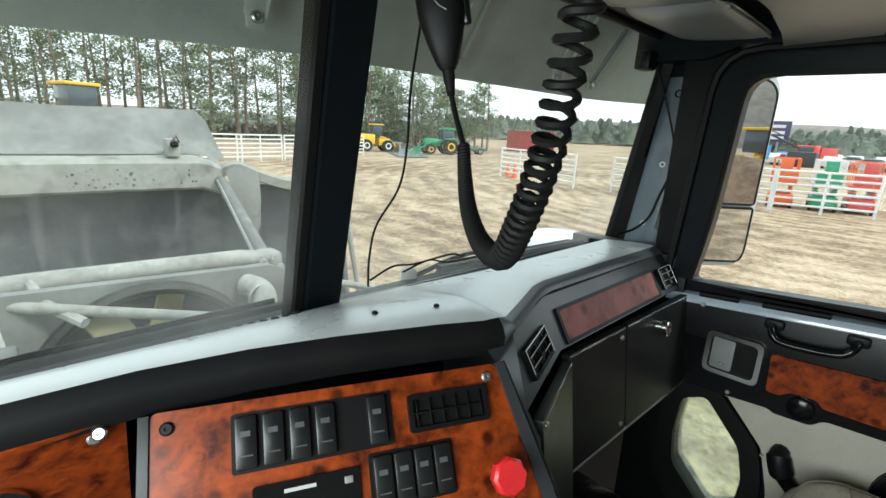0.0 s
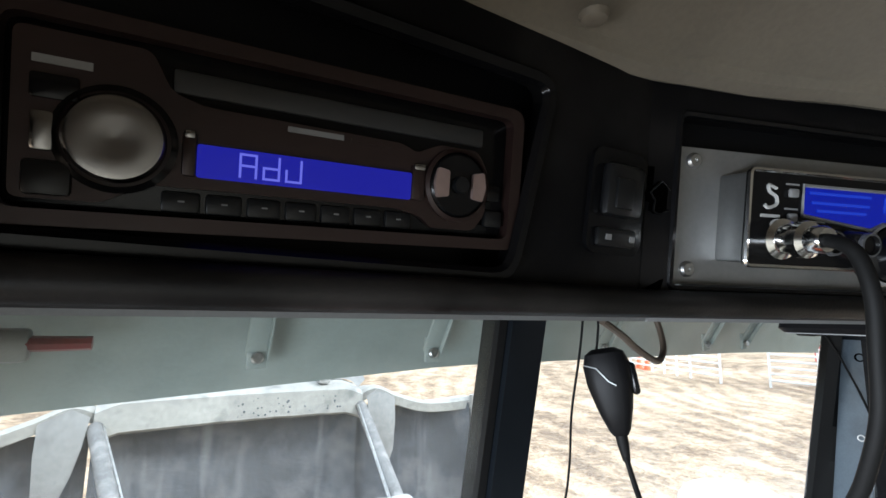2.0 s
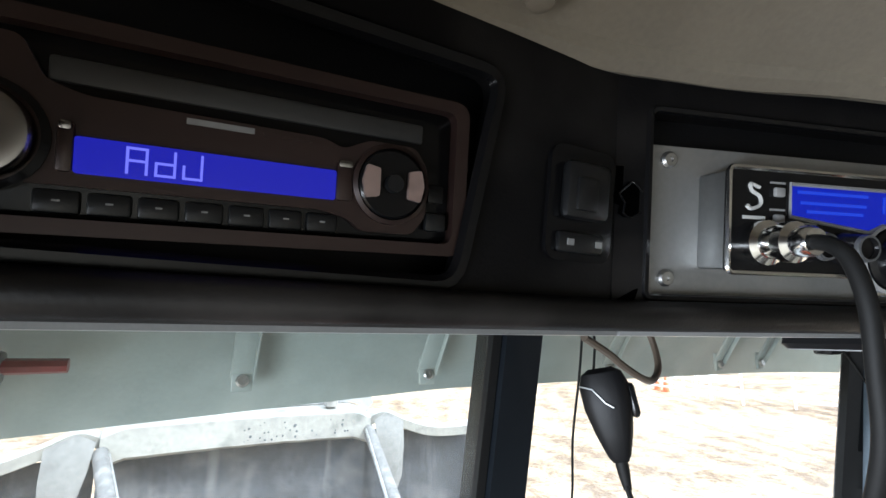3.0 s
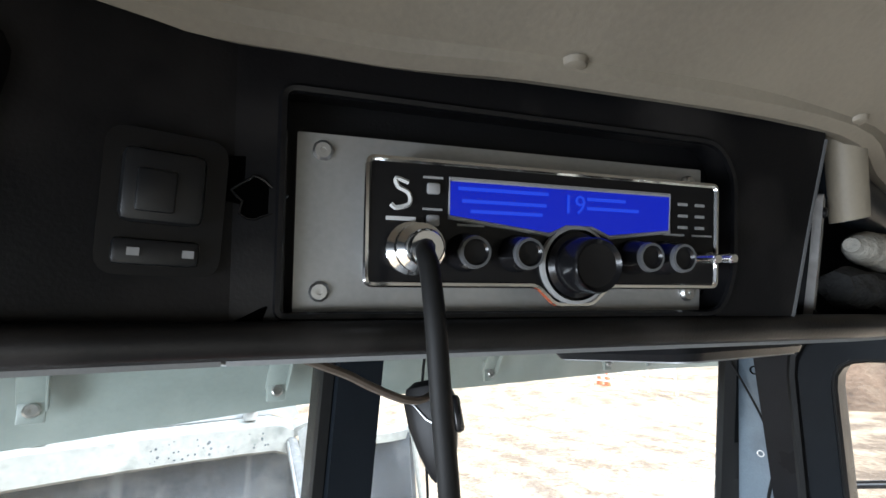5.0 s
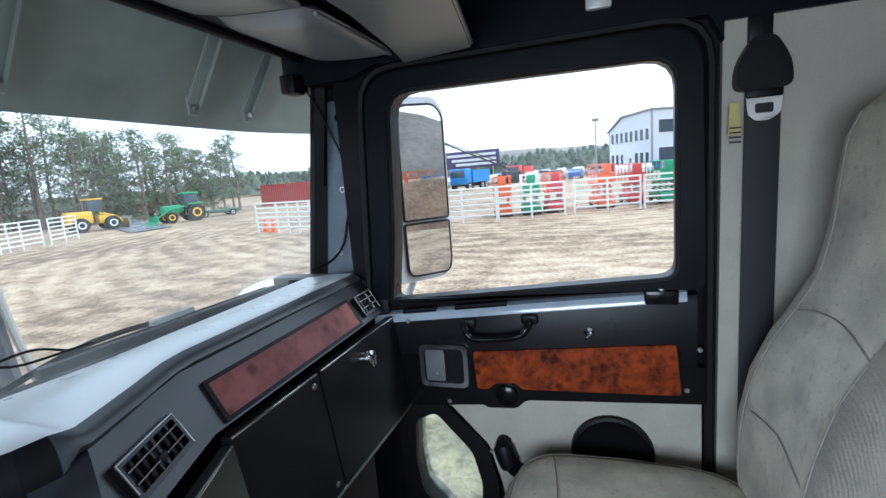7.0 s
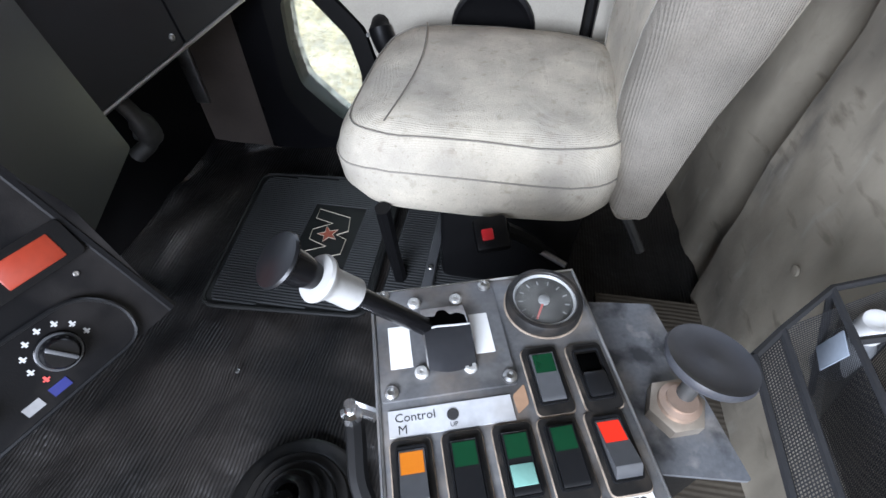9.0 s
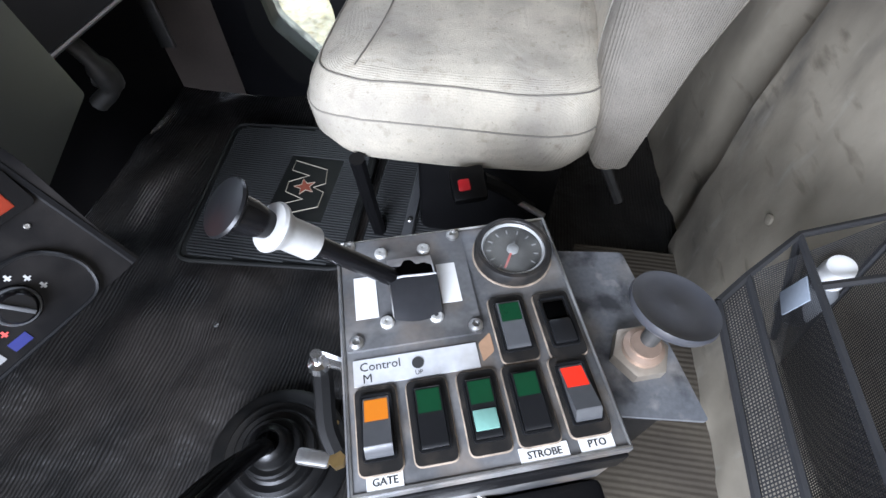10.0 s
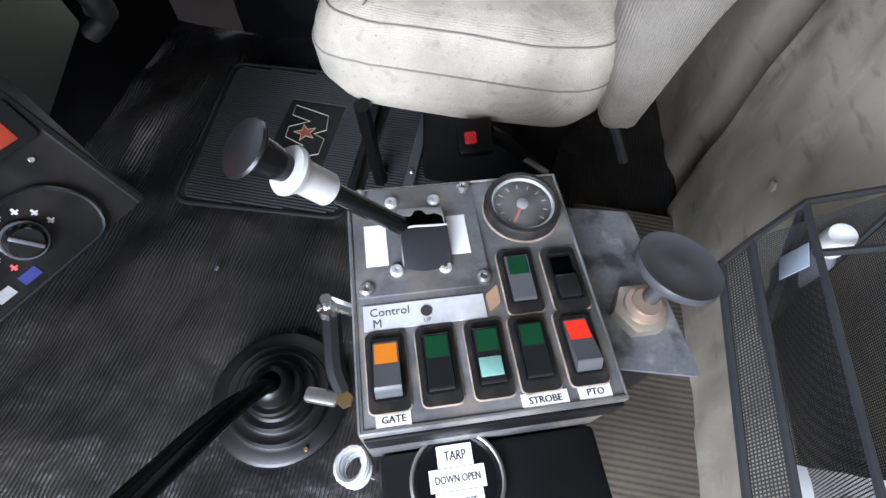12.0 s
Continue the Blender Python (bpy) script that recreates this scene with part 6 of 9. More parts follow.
    for q in (0.044, 0.069, 0.133, 0.152):
        kb = part("small_knob", lathem([(0.0088, 0), (0.0085, 0.003), (0.0078, 0.004), (0.0070, 0.013), (0.0064, 0.0145), (0.0050, 0.0130), (0.0, 0.0126)], Matrix.Translation((U0 + q, V0 + 0.0145, D)), 24, False), BLACK_GLOSS, c, "small black knob", local=True)
        part("knob_rim", lathem([(0.0072, 0.0125), (0.0068, 0.0148), (0.0056, 0.0149)], Matrix.Translation((U0 + q, V0 + 0.0145, D)), 24, False), ROCKER_GREY, kb, local=True)
    for q, h in ((0.167, 0.0145), (0.177, 0.015)):
        part("toggle", lathem([(0.003, 0), (0.003, 0.006), (0.0018, 0.008), (0.0026, 0.018), (0.002, 0.02)], Matrix.Translation((U0 + q, V0 + h, D)), 12), CHROME, c, "small toggle switch", local=True)
    sg = curve_pts([(0.0175, -0.010, 0), (0.012, -0.0085, 0), (0.013, -0.012, 0), (0.0175, -0.0145, 0), (0.018, -0.019, 0), (0.0125, -0.021, 0), (0.010, -0.0195, 0)], 5)
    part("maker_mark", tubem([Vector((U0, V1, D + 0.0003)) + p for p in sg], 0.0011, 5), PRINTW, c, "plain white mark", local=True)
    part("maker_mark", boxm((U0 + 0.008, V1 - 0.0265, D), (U0 + 0.021, V1 - 0.0248, D + 0.0006)), PRINTW, c, local=True)
    for v in (0.012, 0.026):
        part("button", boxm((U0 + 0.0255, V1 - v - 0.0025, D), (U0 + 0.0315, V1 - v + 0.0025, D + 0.0025), 0.001), GREYBTN, c, local=True)
        part("legend", boxm((U0 + 0.024, V1 - v + 0.0045, D), (U0 + 0.033, V1 - v + 0.0055, D + 0.0005)), GREYBTN, c, local=True)
    for a in range(2):
        for b in range(3):
            part("legend", boxm((U0 + 0.161 + 0.011 * a, V1 - 0.012 - 0.006 * b, D), (U0 + 0.167 + 0.011 * a, V1 - 0.0105 - 0.006 * b, D + 0.0005)), GREYBTN, c, local=True)
    for q in (0.040, 0.066, 0.132, 0.152, 0.17):
        part("legend", boxm((U0 + q, V0 + 0.0262, D), (U0 + q + 0.013, V0 + 0.0272, D + 0.0005)), GREYBTN, c, local=True)
    part("microphone_socket", lathem([(0.0115, 0), (0.0115, 0.005), (0.0085, 0.007), (0.0085, 0.014), (0.010, 0.015), (0.010, 0.02), (0.0072, 0.022), (0.0072, 0.028), (0.0062, 0.030)], Matrix.Translation((U0 + 0.019, V0 + 0.0155, D)), 20), CHROME, c, "chrome microphone plug", local=True)
    plug = cm @ Vector((U0 + 0.019, V0 + 0.0155, D + 0.028))
    return plug


plug_end = overhead()


# ---- inside sun visors, microphone, leads ----
def inner_visor(x0, x1, label, pad=None):
    rows = []
    for i in range(13):
        t = i / 12
        x = x0 + (x1 - x0) * t
        e = min(1, min(t, 1 - t) * 9) ** 0.5
        row = []
        for a in range(13):
            s = 2 * math.pi * a / 12
            row.append((x, 0.398 + 0.098 * math.copysign(abs(math.cos(s)) ** 0.8, math.cos(s)) * (0.86 + 0.14 * e), 1.341 + (0.012 * e + 0.003) * math.copysign(abs(math.sin(s)) ** 0.6, math.sin(s)) + 0.007 * math.cos(s)))
        rows.append(row)
    bm = bmesh.new()
    grid(bm, rows)
    for r in (rows[0], rows[-1]):
        bm.faces.new([bm.verts.new(p) for p in r[:-1]])
    bmesh.ops.remove_doubles(bm, verts=bm.verts, dist=0.0002)
    v = thing("inside_visor", ((x0 + x1) / 2, 0.41, 1.32), label, "visor", "inside visors")
    part("pad", bm, pad or CONSOLE_LOW, v)
    part("edge_bead", tubem([(x0 + 0.02, 0.306, 1.328), ((x0 + x1) / 2, 0.301, 1.326), (x1 - 0.02, 0.306, 1.328)], 0.004, 8), pad or CONSOLE_LOW, v, "rounded bead along the visor's edge")
    return v


inner_visor(-0.02, 0.482, "grey padded inside sun visor, folded up")
inner_visor(0.488, 0.83, "short grey padded end piece of the inside visor")
inner_visor(-1.02, -0.15, "grey padded inside sun visor, folded up")


def microphone():
    top, low = Vector((-0.036, 0.450, 1.273)), Vector((-0.028, 0.432, 1.170))
    ax = (top - low).normalized()
    view = Vector((-0.75, -0.62, 0)).normalized()
    view = (view - ax * view.dot(ax)).normalized()
    side = ax.cross(view).normalized()
    m = Matrix(((side.x, view.x, ax.x, low.x), (side.y, view.y, ax.y, low.y), (side.z, view.z, ax.z, low.z), (0, 0, 0, 1)))
    mic = thing("hand_microphone", m=m, label="black hand microphone hanging on its coiled lead", category="microphone")
    rows = []
    for z, w, d in ((0.0, 0.009, 0.008), (0.006, 0.013, 0.011), (0.03, 0.021, 0.016), (0.06, 0.028, 0.02), (0.085, 0.029, 0.021), (0.100, 0.024, 0.018), (0.106, 0.014, 0.010)):
        rows.append([(w * math.copysign(abs(math.cos(a)) ** 0.7, math.cos(a)), d * math.copysign(abs(math.sin(a)) ** 0.7, math.sin(a)), z) for a in [2 * math.pi * k / 20 for k in range(21)]])
    bm = bmesh.new()
    grid(bm, rows)
    bm.faces.new([bm.verts.new(p) for p in rows[-1][:-1]])
    bmesh.ops.remove_doubles(bm, verts=bm.verts, dist=0.0002)
    part("body", bm, BLACK, mic, local=True)
    part("grille_edge", tubem([(-0.026, 0.017, 0.088), (-0.012, 0.022, 0.083), (0.0, 0.023, 0.066), (0.008, 0.0225, 0.060)], 0.0009, 5), ALU, mic, "bright edge of the grille", local=True)
    part("talk_key", boxm((0.024, -0.008, 0.045), (0.034, 0.008, 0.085), 0.005), BLACK_GLOSS, mic, local=True)
    part("strain_relief", lathem([(0.0075, 0.004), (0.007, -0.012), (0.0045, -0.03)], None, 12), RUBBER, mic, local=True)
    # lead: cord, tight coil, wide coil, cord to the plug
    c0 = low + Vector((0.0, -0.006, -0.025))
    c1, c2 = Vector((-0.042, 0.386, 1.084)), Vector((-0.214, 0.138, 1.203))
    part("cord", tubem([m.inverted() @ q for q in curve_pts([c0, (c0 + c1) / 2 + Vector((0.003, 0.004, 0)), c1], 6)], 0.0033, 8), RUBBER, mic, local=True)
    line = curve_pts([c1, (-0.054, 0.370, 1.052), (-0.075, 0.342, 1.020), (-0.104, 0.298, 0.997), (-0.141, 0.242, 0.999), (-0.172, 0.203, 1.036), (-0.196, 0.170, 1.09), (-0.211, 0.150, 1.15), c2], 10)
    # turn a coil round the line
    s = [0.0]
    for a, b in zip(line, line[1:]):
        s.append(s[-1] + (b - a).length)
    total = s[-1]
    turns, per = 70, 10
    pts = []
    up = Vector((1, 0, 0))
    for k in range(turns * per + 1):
        t = k / (turns * per)
        # tight near the microphone, loose towards the plug
        w = total * (t ** 1.0 * 0.6 + t ** 3.5 * 0.4)
        i = max(0, min(len(line) - 2, next((j for j in range(len(s) - 1) if s[j + 1] >= w), len(line) - 2)))
        f = (w - s[i]) / max(1e-9, s[i + 1] - s[i])
        p = line[i].lerp(line[i + 1], f)
        d = (line[i + 1] - line[i]).normalized()
        up = (up - d * up.dot(d)).normalized()
        rad = 0.0052 + 0.0042 * min(1, t * 1.5)
        a = 2 * math.pi * t * turns
        pts.append(m.inverted() @ (p + (up * math.cos(a) + d.cross(up) * math.sin(a)) * rad))
    part("coiled_lead", tubem(pts, 0.0027, 6), RUBBER, mic, "black coiled lead", local=True)
    end = m @ pts[-1]
    pe = plug_end
    part("cord", tubem([m.inverted() @ q for q in curve_pts([end, Vector((-0.2225, 0.134, 1.214)), Vector((-0.231, 0.122, 1.24)), Vector((-0.238, 0.112, 1.27)), Vector((-0.2425, 0.1085, 1.30)), Vector((-0.245, 0.107, 1.325)), Vector((-0.2445, 0.1105, 1.343)), Vector((-0.2425, 0.1165, 1.3505)), pe], 8)], 0.0036, 10), RUBBER, mic, local=True)
    # hanger on the header
    hb = thing("microphone_hanger", (-0.05, 0.5, 1.335), "black clip with bent copper wire at the windscreen header", "hanger")
    part("clip", boxm((-0.11, 0.47, 1.335), (-0.01, 0.53, 1.352), 0.006), BLACK, hb)
    part("hook", tubem(curve_pts([(-0.035, 0.47, 1.338), (-0.03, 0.462, 1.312), (-0.034, 0.46, 1.285), (-0.034, 0.462, 1.272)], 5), 0.0018, 6), RUBBER, hb)
    part("bent_wire", tubem(curve_pts([(-0.235, 0.272, 1.311), (-0.203, 0.28, 1.299), (-0.182, 0.285, 1.289), (-0.154, 0.29, 1.278), (-0.13, 0.30, 1.276), (-0.11, 0.31, 1.285), (-0.10, 0.32, 1.302), (-0.098, 0.33, 1.325)], 6), 0.003, 8), mat("brown_wire", (0.06, 0.046, 0.034), 0.5), hb, "bent brown wire")
    part("screw_head", lathem([(0.006, 0), (0.006, 0.006), (0.003, 0.008)], Matrix.Translation((-0.012, 0.455, 1.332)) @ Matrix.Rotation(2.2, 4, "X"), 10), BRASS, hb)
    ld = thing("aerial_lead", (0.02, 0.66, 0.82), "thin black lead hanging to the dashboard", "cable")
    part("lead", tubem(curve_pts([(0.045, 0.555, 1.345), (0.047, 0.57, 1.26), (0.053, 0.597, 1.16), (0.066, 0.618, 1.07), (0.060, 0.63, 1.0), (0.024, 0.644, 0.935), (0.016, 0.652, 0.875), (0.020, 0.66, 0.822)], 8), 0.0022, 6), RUBBER, ld)
    # camera in the corner of the screen
    dc = thing("sensor_box", (0.84, 0.575, 1.28), "small black sensor box on the windscreen", "sensor")
    part("body", boxm((0.806, 0.560, 1.276), (0.856, 0.600, 1.322), 0.006), BLACK, dc)
    part("foot", boxm((0.860, 0.568, 1.288), (0.884, 0.588, 1.308), 0.004), BLACK_GLOSS, dc)
    part("lead", tubem(curve_pts([(0.872, 0.575, 1.30), (0.90, 0.555, 1.24), (0.925, 0.525, 1.14), (0.932, 0.50, 1.05)], 6), 0.0025, 6), RUBBER, dc)
    # loose leads behind the dashboard at the glass
    for k, q in enumerate(([(0.02, 0.655, 0.835), (0.06, 0.64, 0.858), (0.12, 0.65, 0.85), (0.2, 0.63, 0.862), (0.27, 0.66, 0.835)], [(0.1, 0.66, 0.835), (0.16, 0.655, 0.85), (0.2, 0.64, 0.843), (0.3, 0.655, 0.836)])):
        w = thing("loose_lead", q[0], "loose black lead on the dashboard", "cable", "loose leads")
        part("lead", tubem(curve_pts(q, 6), 0.002, 6), RUBBER, w)


microphone()


# ---- passenger seat ----
def ring(cx, cy, w, d, p, n=36):
    """A squarish closed ring of points in the plane, n of them."""
    out = []
    for k in range(n):
        a = 2 * math.pi * k / n
        c, s = math.cos(a), math.sin(a)
        out.append((cx + w * math.copysign(abs(c) ** p, c), cy + d * math.copysign(abs(s) ** p, s)))
    return out


def loft(bm, rings, cap=True):
    vs = [[bm.verts.new(p) for p in r] for r in rings]
    for a, b in zip(vs, vs[1:]):
        for k in range(len(a)):
            bm.faces.new((a[k], a[(k + 1) % len(a)], b[(k + 1) % len(b)], b[k]))
    if cap:
        bm.faces.new(list(reversed(vs[0])))
        bm.faces.new(vs[-1])
    return vs


def seat():
    s = thing("passenger_seat", (0.57, -0.2, 0.0), "worn grey cloth high-backed passenger seat", "seat")
    # cushion, lofted from bottom to top
    rings = []
    for z, w, d, cy in ((0.256, 0.165, 0.19, -0.16), (0.266, 0.198, 0.228, -0.157), (0.30, 0.214, 0.244, -0.155), (0.345, 0.218, 0.247, -0.155), (0.356, 0.216, 0.245, -0.155), (0.385, 0.212, 0.24, -0.158), (0.408, 0.198, 0.226, -0.163), (0.421, 0.176, 0.205, -0.168), (0.427, 0.135, 0.17, -0.172), (0.428, 0.07, 0.09, -0.172)):
        r = []
        for k, (x, y) in enumerate(ring(0.578, cy, w, d, 0.40, 60)):
            h = 0.010 * max(0, (y - 0.0) / 0.07) ** 1.0 if (z > 0.35 and y > 0) else 0
            edge = abs(x - 0.578) / 0.22
            lift = 0.012 * max(0, edge - 0.55) if z > 0.40 else 0
            r.append((x, y, z - h + lift + 0.005 * noise.noise(Vector((x * 11, y * 11, z * 9))) + 0.002 * noise.noise(Vector((x * 30, y * 30, z * 20)))))
        rings.append(r)
    bm = bmesh.new()
    loft(bm, rings)
    c = part("cushion", bm, CLOTH, s, "stained grey cloth seat cushion")
    for i in (4,):
        part("piping", tubem([(x, y, z) for x, y, z in rings[i]], 0.0017, 6, True), PIPING, c)
    tr = rings[6]
    part("top_seam", tubem([(0.578 + (x - 0.578) * 1.005, y, z + 0.002) for x, y, z in tr], 0.0012, 6, True), PIPING, c)
    part("cross_seam", tubem([(0.578 - 0.18 + 0.36 * t, -0.015 - 0.02 * math.sin(math.pi * t), 0.4315 - 0.006 * (2 * t - 1) ** 2) for t in [k / 14 for k in range(15)]], 0.0012, 6), PIPING, c)
    # back, lofted from the cushion upwards; its sides stand forward as bolsters
    def middle(z):
        return 0.583 + 0.02 * max(0, min(1, (0.84 - z) / 0.12)) * max(0, min(1, (z - 0.33) / 0.12))

    rings = []
    back = tuple((z, w + 0.583 - middle(z), (f - r) / 2, (f + r) / 2, b) for z, w, f, r, b in (
        (0.262, 0.172, -0.392, -0.440, 0.0), (0.295, 0.202, -0.380, -0.457, 0.2), (0.37, 0.210, -0.372, -0.478, 0.5), (0.46, 0.220, -0.368, -0.508, 0.8),
        (0.55, 0.224, -0.372, -0.535, 1.0), (0.64, 0.222, -0.388, -0.555, 1.0), (0.72, 0.210, -0.415, -0.568, 0.8), (0.78, 0.192, -0.440, -0.576, 0.45),
        (0.84, 0.176, -0.463, -0.583, 0.2), (0.92, 0.168, -0.478, -0.590, 0.1), (1.0, 0.163, -0.484, -0.596, 0.1), (1.06, 0.157, -0.489, -0.600, 0.05),
        (1.10, 0.143, -0.500, -0.602, 0.0), (1.122, 0.115, -0.518, -0.600, 0.0), (1.132, 0.07, -0.540, -0.585, 0.0)))
    for z, w, d, cy, b in back:
        r = []
        for x, y in ring(middle(z), cy, w, d, 0.55, 72):
            if y > cy:
                e = abs(x - middle(z)) / w
                y += b * (0.030 * max(0, e - 0.45) - 0.014 * max(0, 0.5 - e))
            r.append((x, y, z + 0.002 * noise.noise(Vector((x * 12, y * 12, z * 12)))))
        rings.append(r)
    bm = bmesh.new()
    loft(bm, rings)
    bk = part("backrest", bm, CLOTH, s, "grey cloth backrest with side bolsters")
    # seams: one down each side, curved ones across
    for side in (-1, 1):
        line = []
        for (z, w, d, cy, b) in back[2:13]:
            e = 0.63
            line.append((middle(z) + side * w * e, cy + d * (1 - e ** 3.4) ** (1 / 3.4) + b * 0.0054 + 0.0025, z))
        part("seam", tubem(curve_pts(line, 4), 0.0015, 6), PIPING, bk)
    for zc in (0.80, 0.60):
        line = []
        for k in range(9):
            t = -0.6 + 1.2 * k / 8
            z = zc + 0.02 * (1 - (t / 0.6) ** 2) - 0.02
            a, b2 = next((p, q) for p, q in zip(back, back[1:]) if p[0] <= z <= q[0])
            f = (z - a[0]) / (b2[0] - a[0])
            w, d, cy, b = (a[i] + (b2[i] - a[i]) * f for i in (1, 2, 3, 4))
            line.append((middle(z) + t * w, cy + d * (1 - abs(t) ** 3.4) ** (1 / 3.4) - b * 0.014 * max(0, 0.5 - abs(t)) + 0.0025, z))
        part("cross_seam", tubem(line, 0.0014, 6), PIPING, bk)
    # ribbed side panel of the back
    rows = []
    for z, w, d, cy, b in back[1:14]:
        row = []
        for q in (-0.95, -0.85, -0.6, -0.3, 0.0, 0.3, 0.55, 0.75, 0.87, 0.95):
            e = (1 - abs(q) ** 3.64) ** (1 / 3.64)
            row.append((middle(z) - w * e - 0.003, cy + d * q + (0.0025 if q > 0.8 else 0.0) + (b * 0.030 * max(0, e - 0.45) if q > 0 else 0), z))
        rows.append(row)
    bm = bmesh.new()
    grid(bm, rows)
    part("side_panel", bm, CLOTH_RIB, bk, "ribbed grey side panel, darkened for shadow")
    # base
    part("pedestal", boxm((0.44, -0.36, 0.0), (0.74, -0.09, 0.25), 0.02), BLACK, s, "black seat pedestal")
    part("slide_rail", boxm((0.38, -0.080, 0.0), (0.72, -0.058, 0.034), 0.004), ROCKER_GREY, s, "worn grey floor rail")
    screw(s, (0.44, -0.069, 0.034), (0, 0, 1), 0.007)
    part("strut", tubem([(0.362, -0.006, 0.275), (0.392, -0.005, 0.13), (0.424, -0.004, 0.0)], 0.014, 8), BLACK, s, "black strut under the cushion")
    lv = part("lever", tubem([(0.383, -0.27, 0.20), (0.346, -0.33, 0.20)], 0.006), STEEL, s, "bright adjustment lever")
    part("lever", tubem([(0.43, -0.42, 0.26), (0.40, -0.46, 0.2)], 0.009), GREASE, s)
    bu = thing("belt_buckle", (0.32, -0.19, 0.2), "black seat belt buckle with a red button", "buckle")
    bmx = axes((0.325, -0.188, 0.285), (0.25, -0.9, 0.1), (0.85, 0.25, 0.35))
    part("shell", boxm((-0.02, -0.035, -0.012), (0.035, 0.022, 0.010), 0.006, bmx), BLACK, bu)
    part("release_button", boxm((-0.009, -0.020, 0.006), (0.010, 0.000, 0.013), 0.003, bmx), RED, bu, "red release button")
    part("stalk", tubem(curve_pts([bmx @ Vector((0.03, 0.0, -0.002)), (0.36, -0.26, 0.24), (0.40, -0.31, 0.16)], 5), 0.012), BLACK, bu)


seat()


# ---- seat belt on the rear pillar ----
def seat_belt():
    b = thing("seat_belt", (0.845, -0.42, 0.5), "black seat belt with a chrome tongue on the pillar", "seat belt")
    part("webbing", boxm((0.850, -0.455, 0.40), (0.8535, -0.395, 1.20), 0.001), mat("black_webbing", (0.012, 0.012, 0.013), 0.7, fine=900, bump=0.5), b)
    part("anchor_cover", platem([rounded([(-0.375, 1.165), (-0.47, 1.165), (-0.465, 1.215), (-0.438, 1.262), (-0.405, 1.262), (-0.378, 1.215)], 0.02)], 0.835, 0.866, MX), BLACK, b, "black upper anchor cover")
    part("anchor_strap", boxm((0.853, -0.44, 1.25), (0.866, -0.40, 1.30), 0.003), BLACK, b)
    t = part("tongue", platem([rounded([(-0.395, 1.155), (-0.455, 1.155), (-0.452, 1.12), (-0.435, 1.108), (-0.412, 1.108), (-0.398, 1.12)], 0.006), rect(-0.44, 1.122, -0.41, 1.14, 0.004)], 0.842, 0.846, MX), CHROME, b, "chrome tongue")
    part("tongue_grip", boxm((0.838, -0.455, 1.15), (0.85, -0.395, 1.168), 0.003), BLACK, t)
    tag = part("tag", platem([rounded([(-0.368, 1.145), (-0.384, 1.145), (-0.388, 1.085), (-0.366, 1.085)], 0.003)], 0.843, 0.846, MX), YELLOWTAG, b, "yellow paper tag")
    for k in range(4):
        part("print_bar", boxm((0.8418, -0.388, 1.07 + 0.009 * k), (0.8432, -0.368, 1.0735 + 0.009 * k)), PRINT_GAP, tag)


seat_belt()


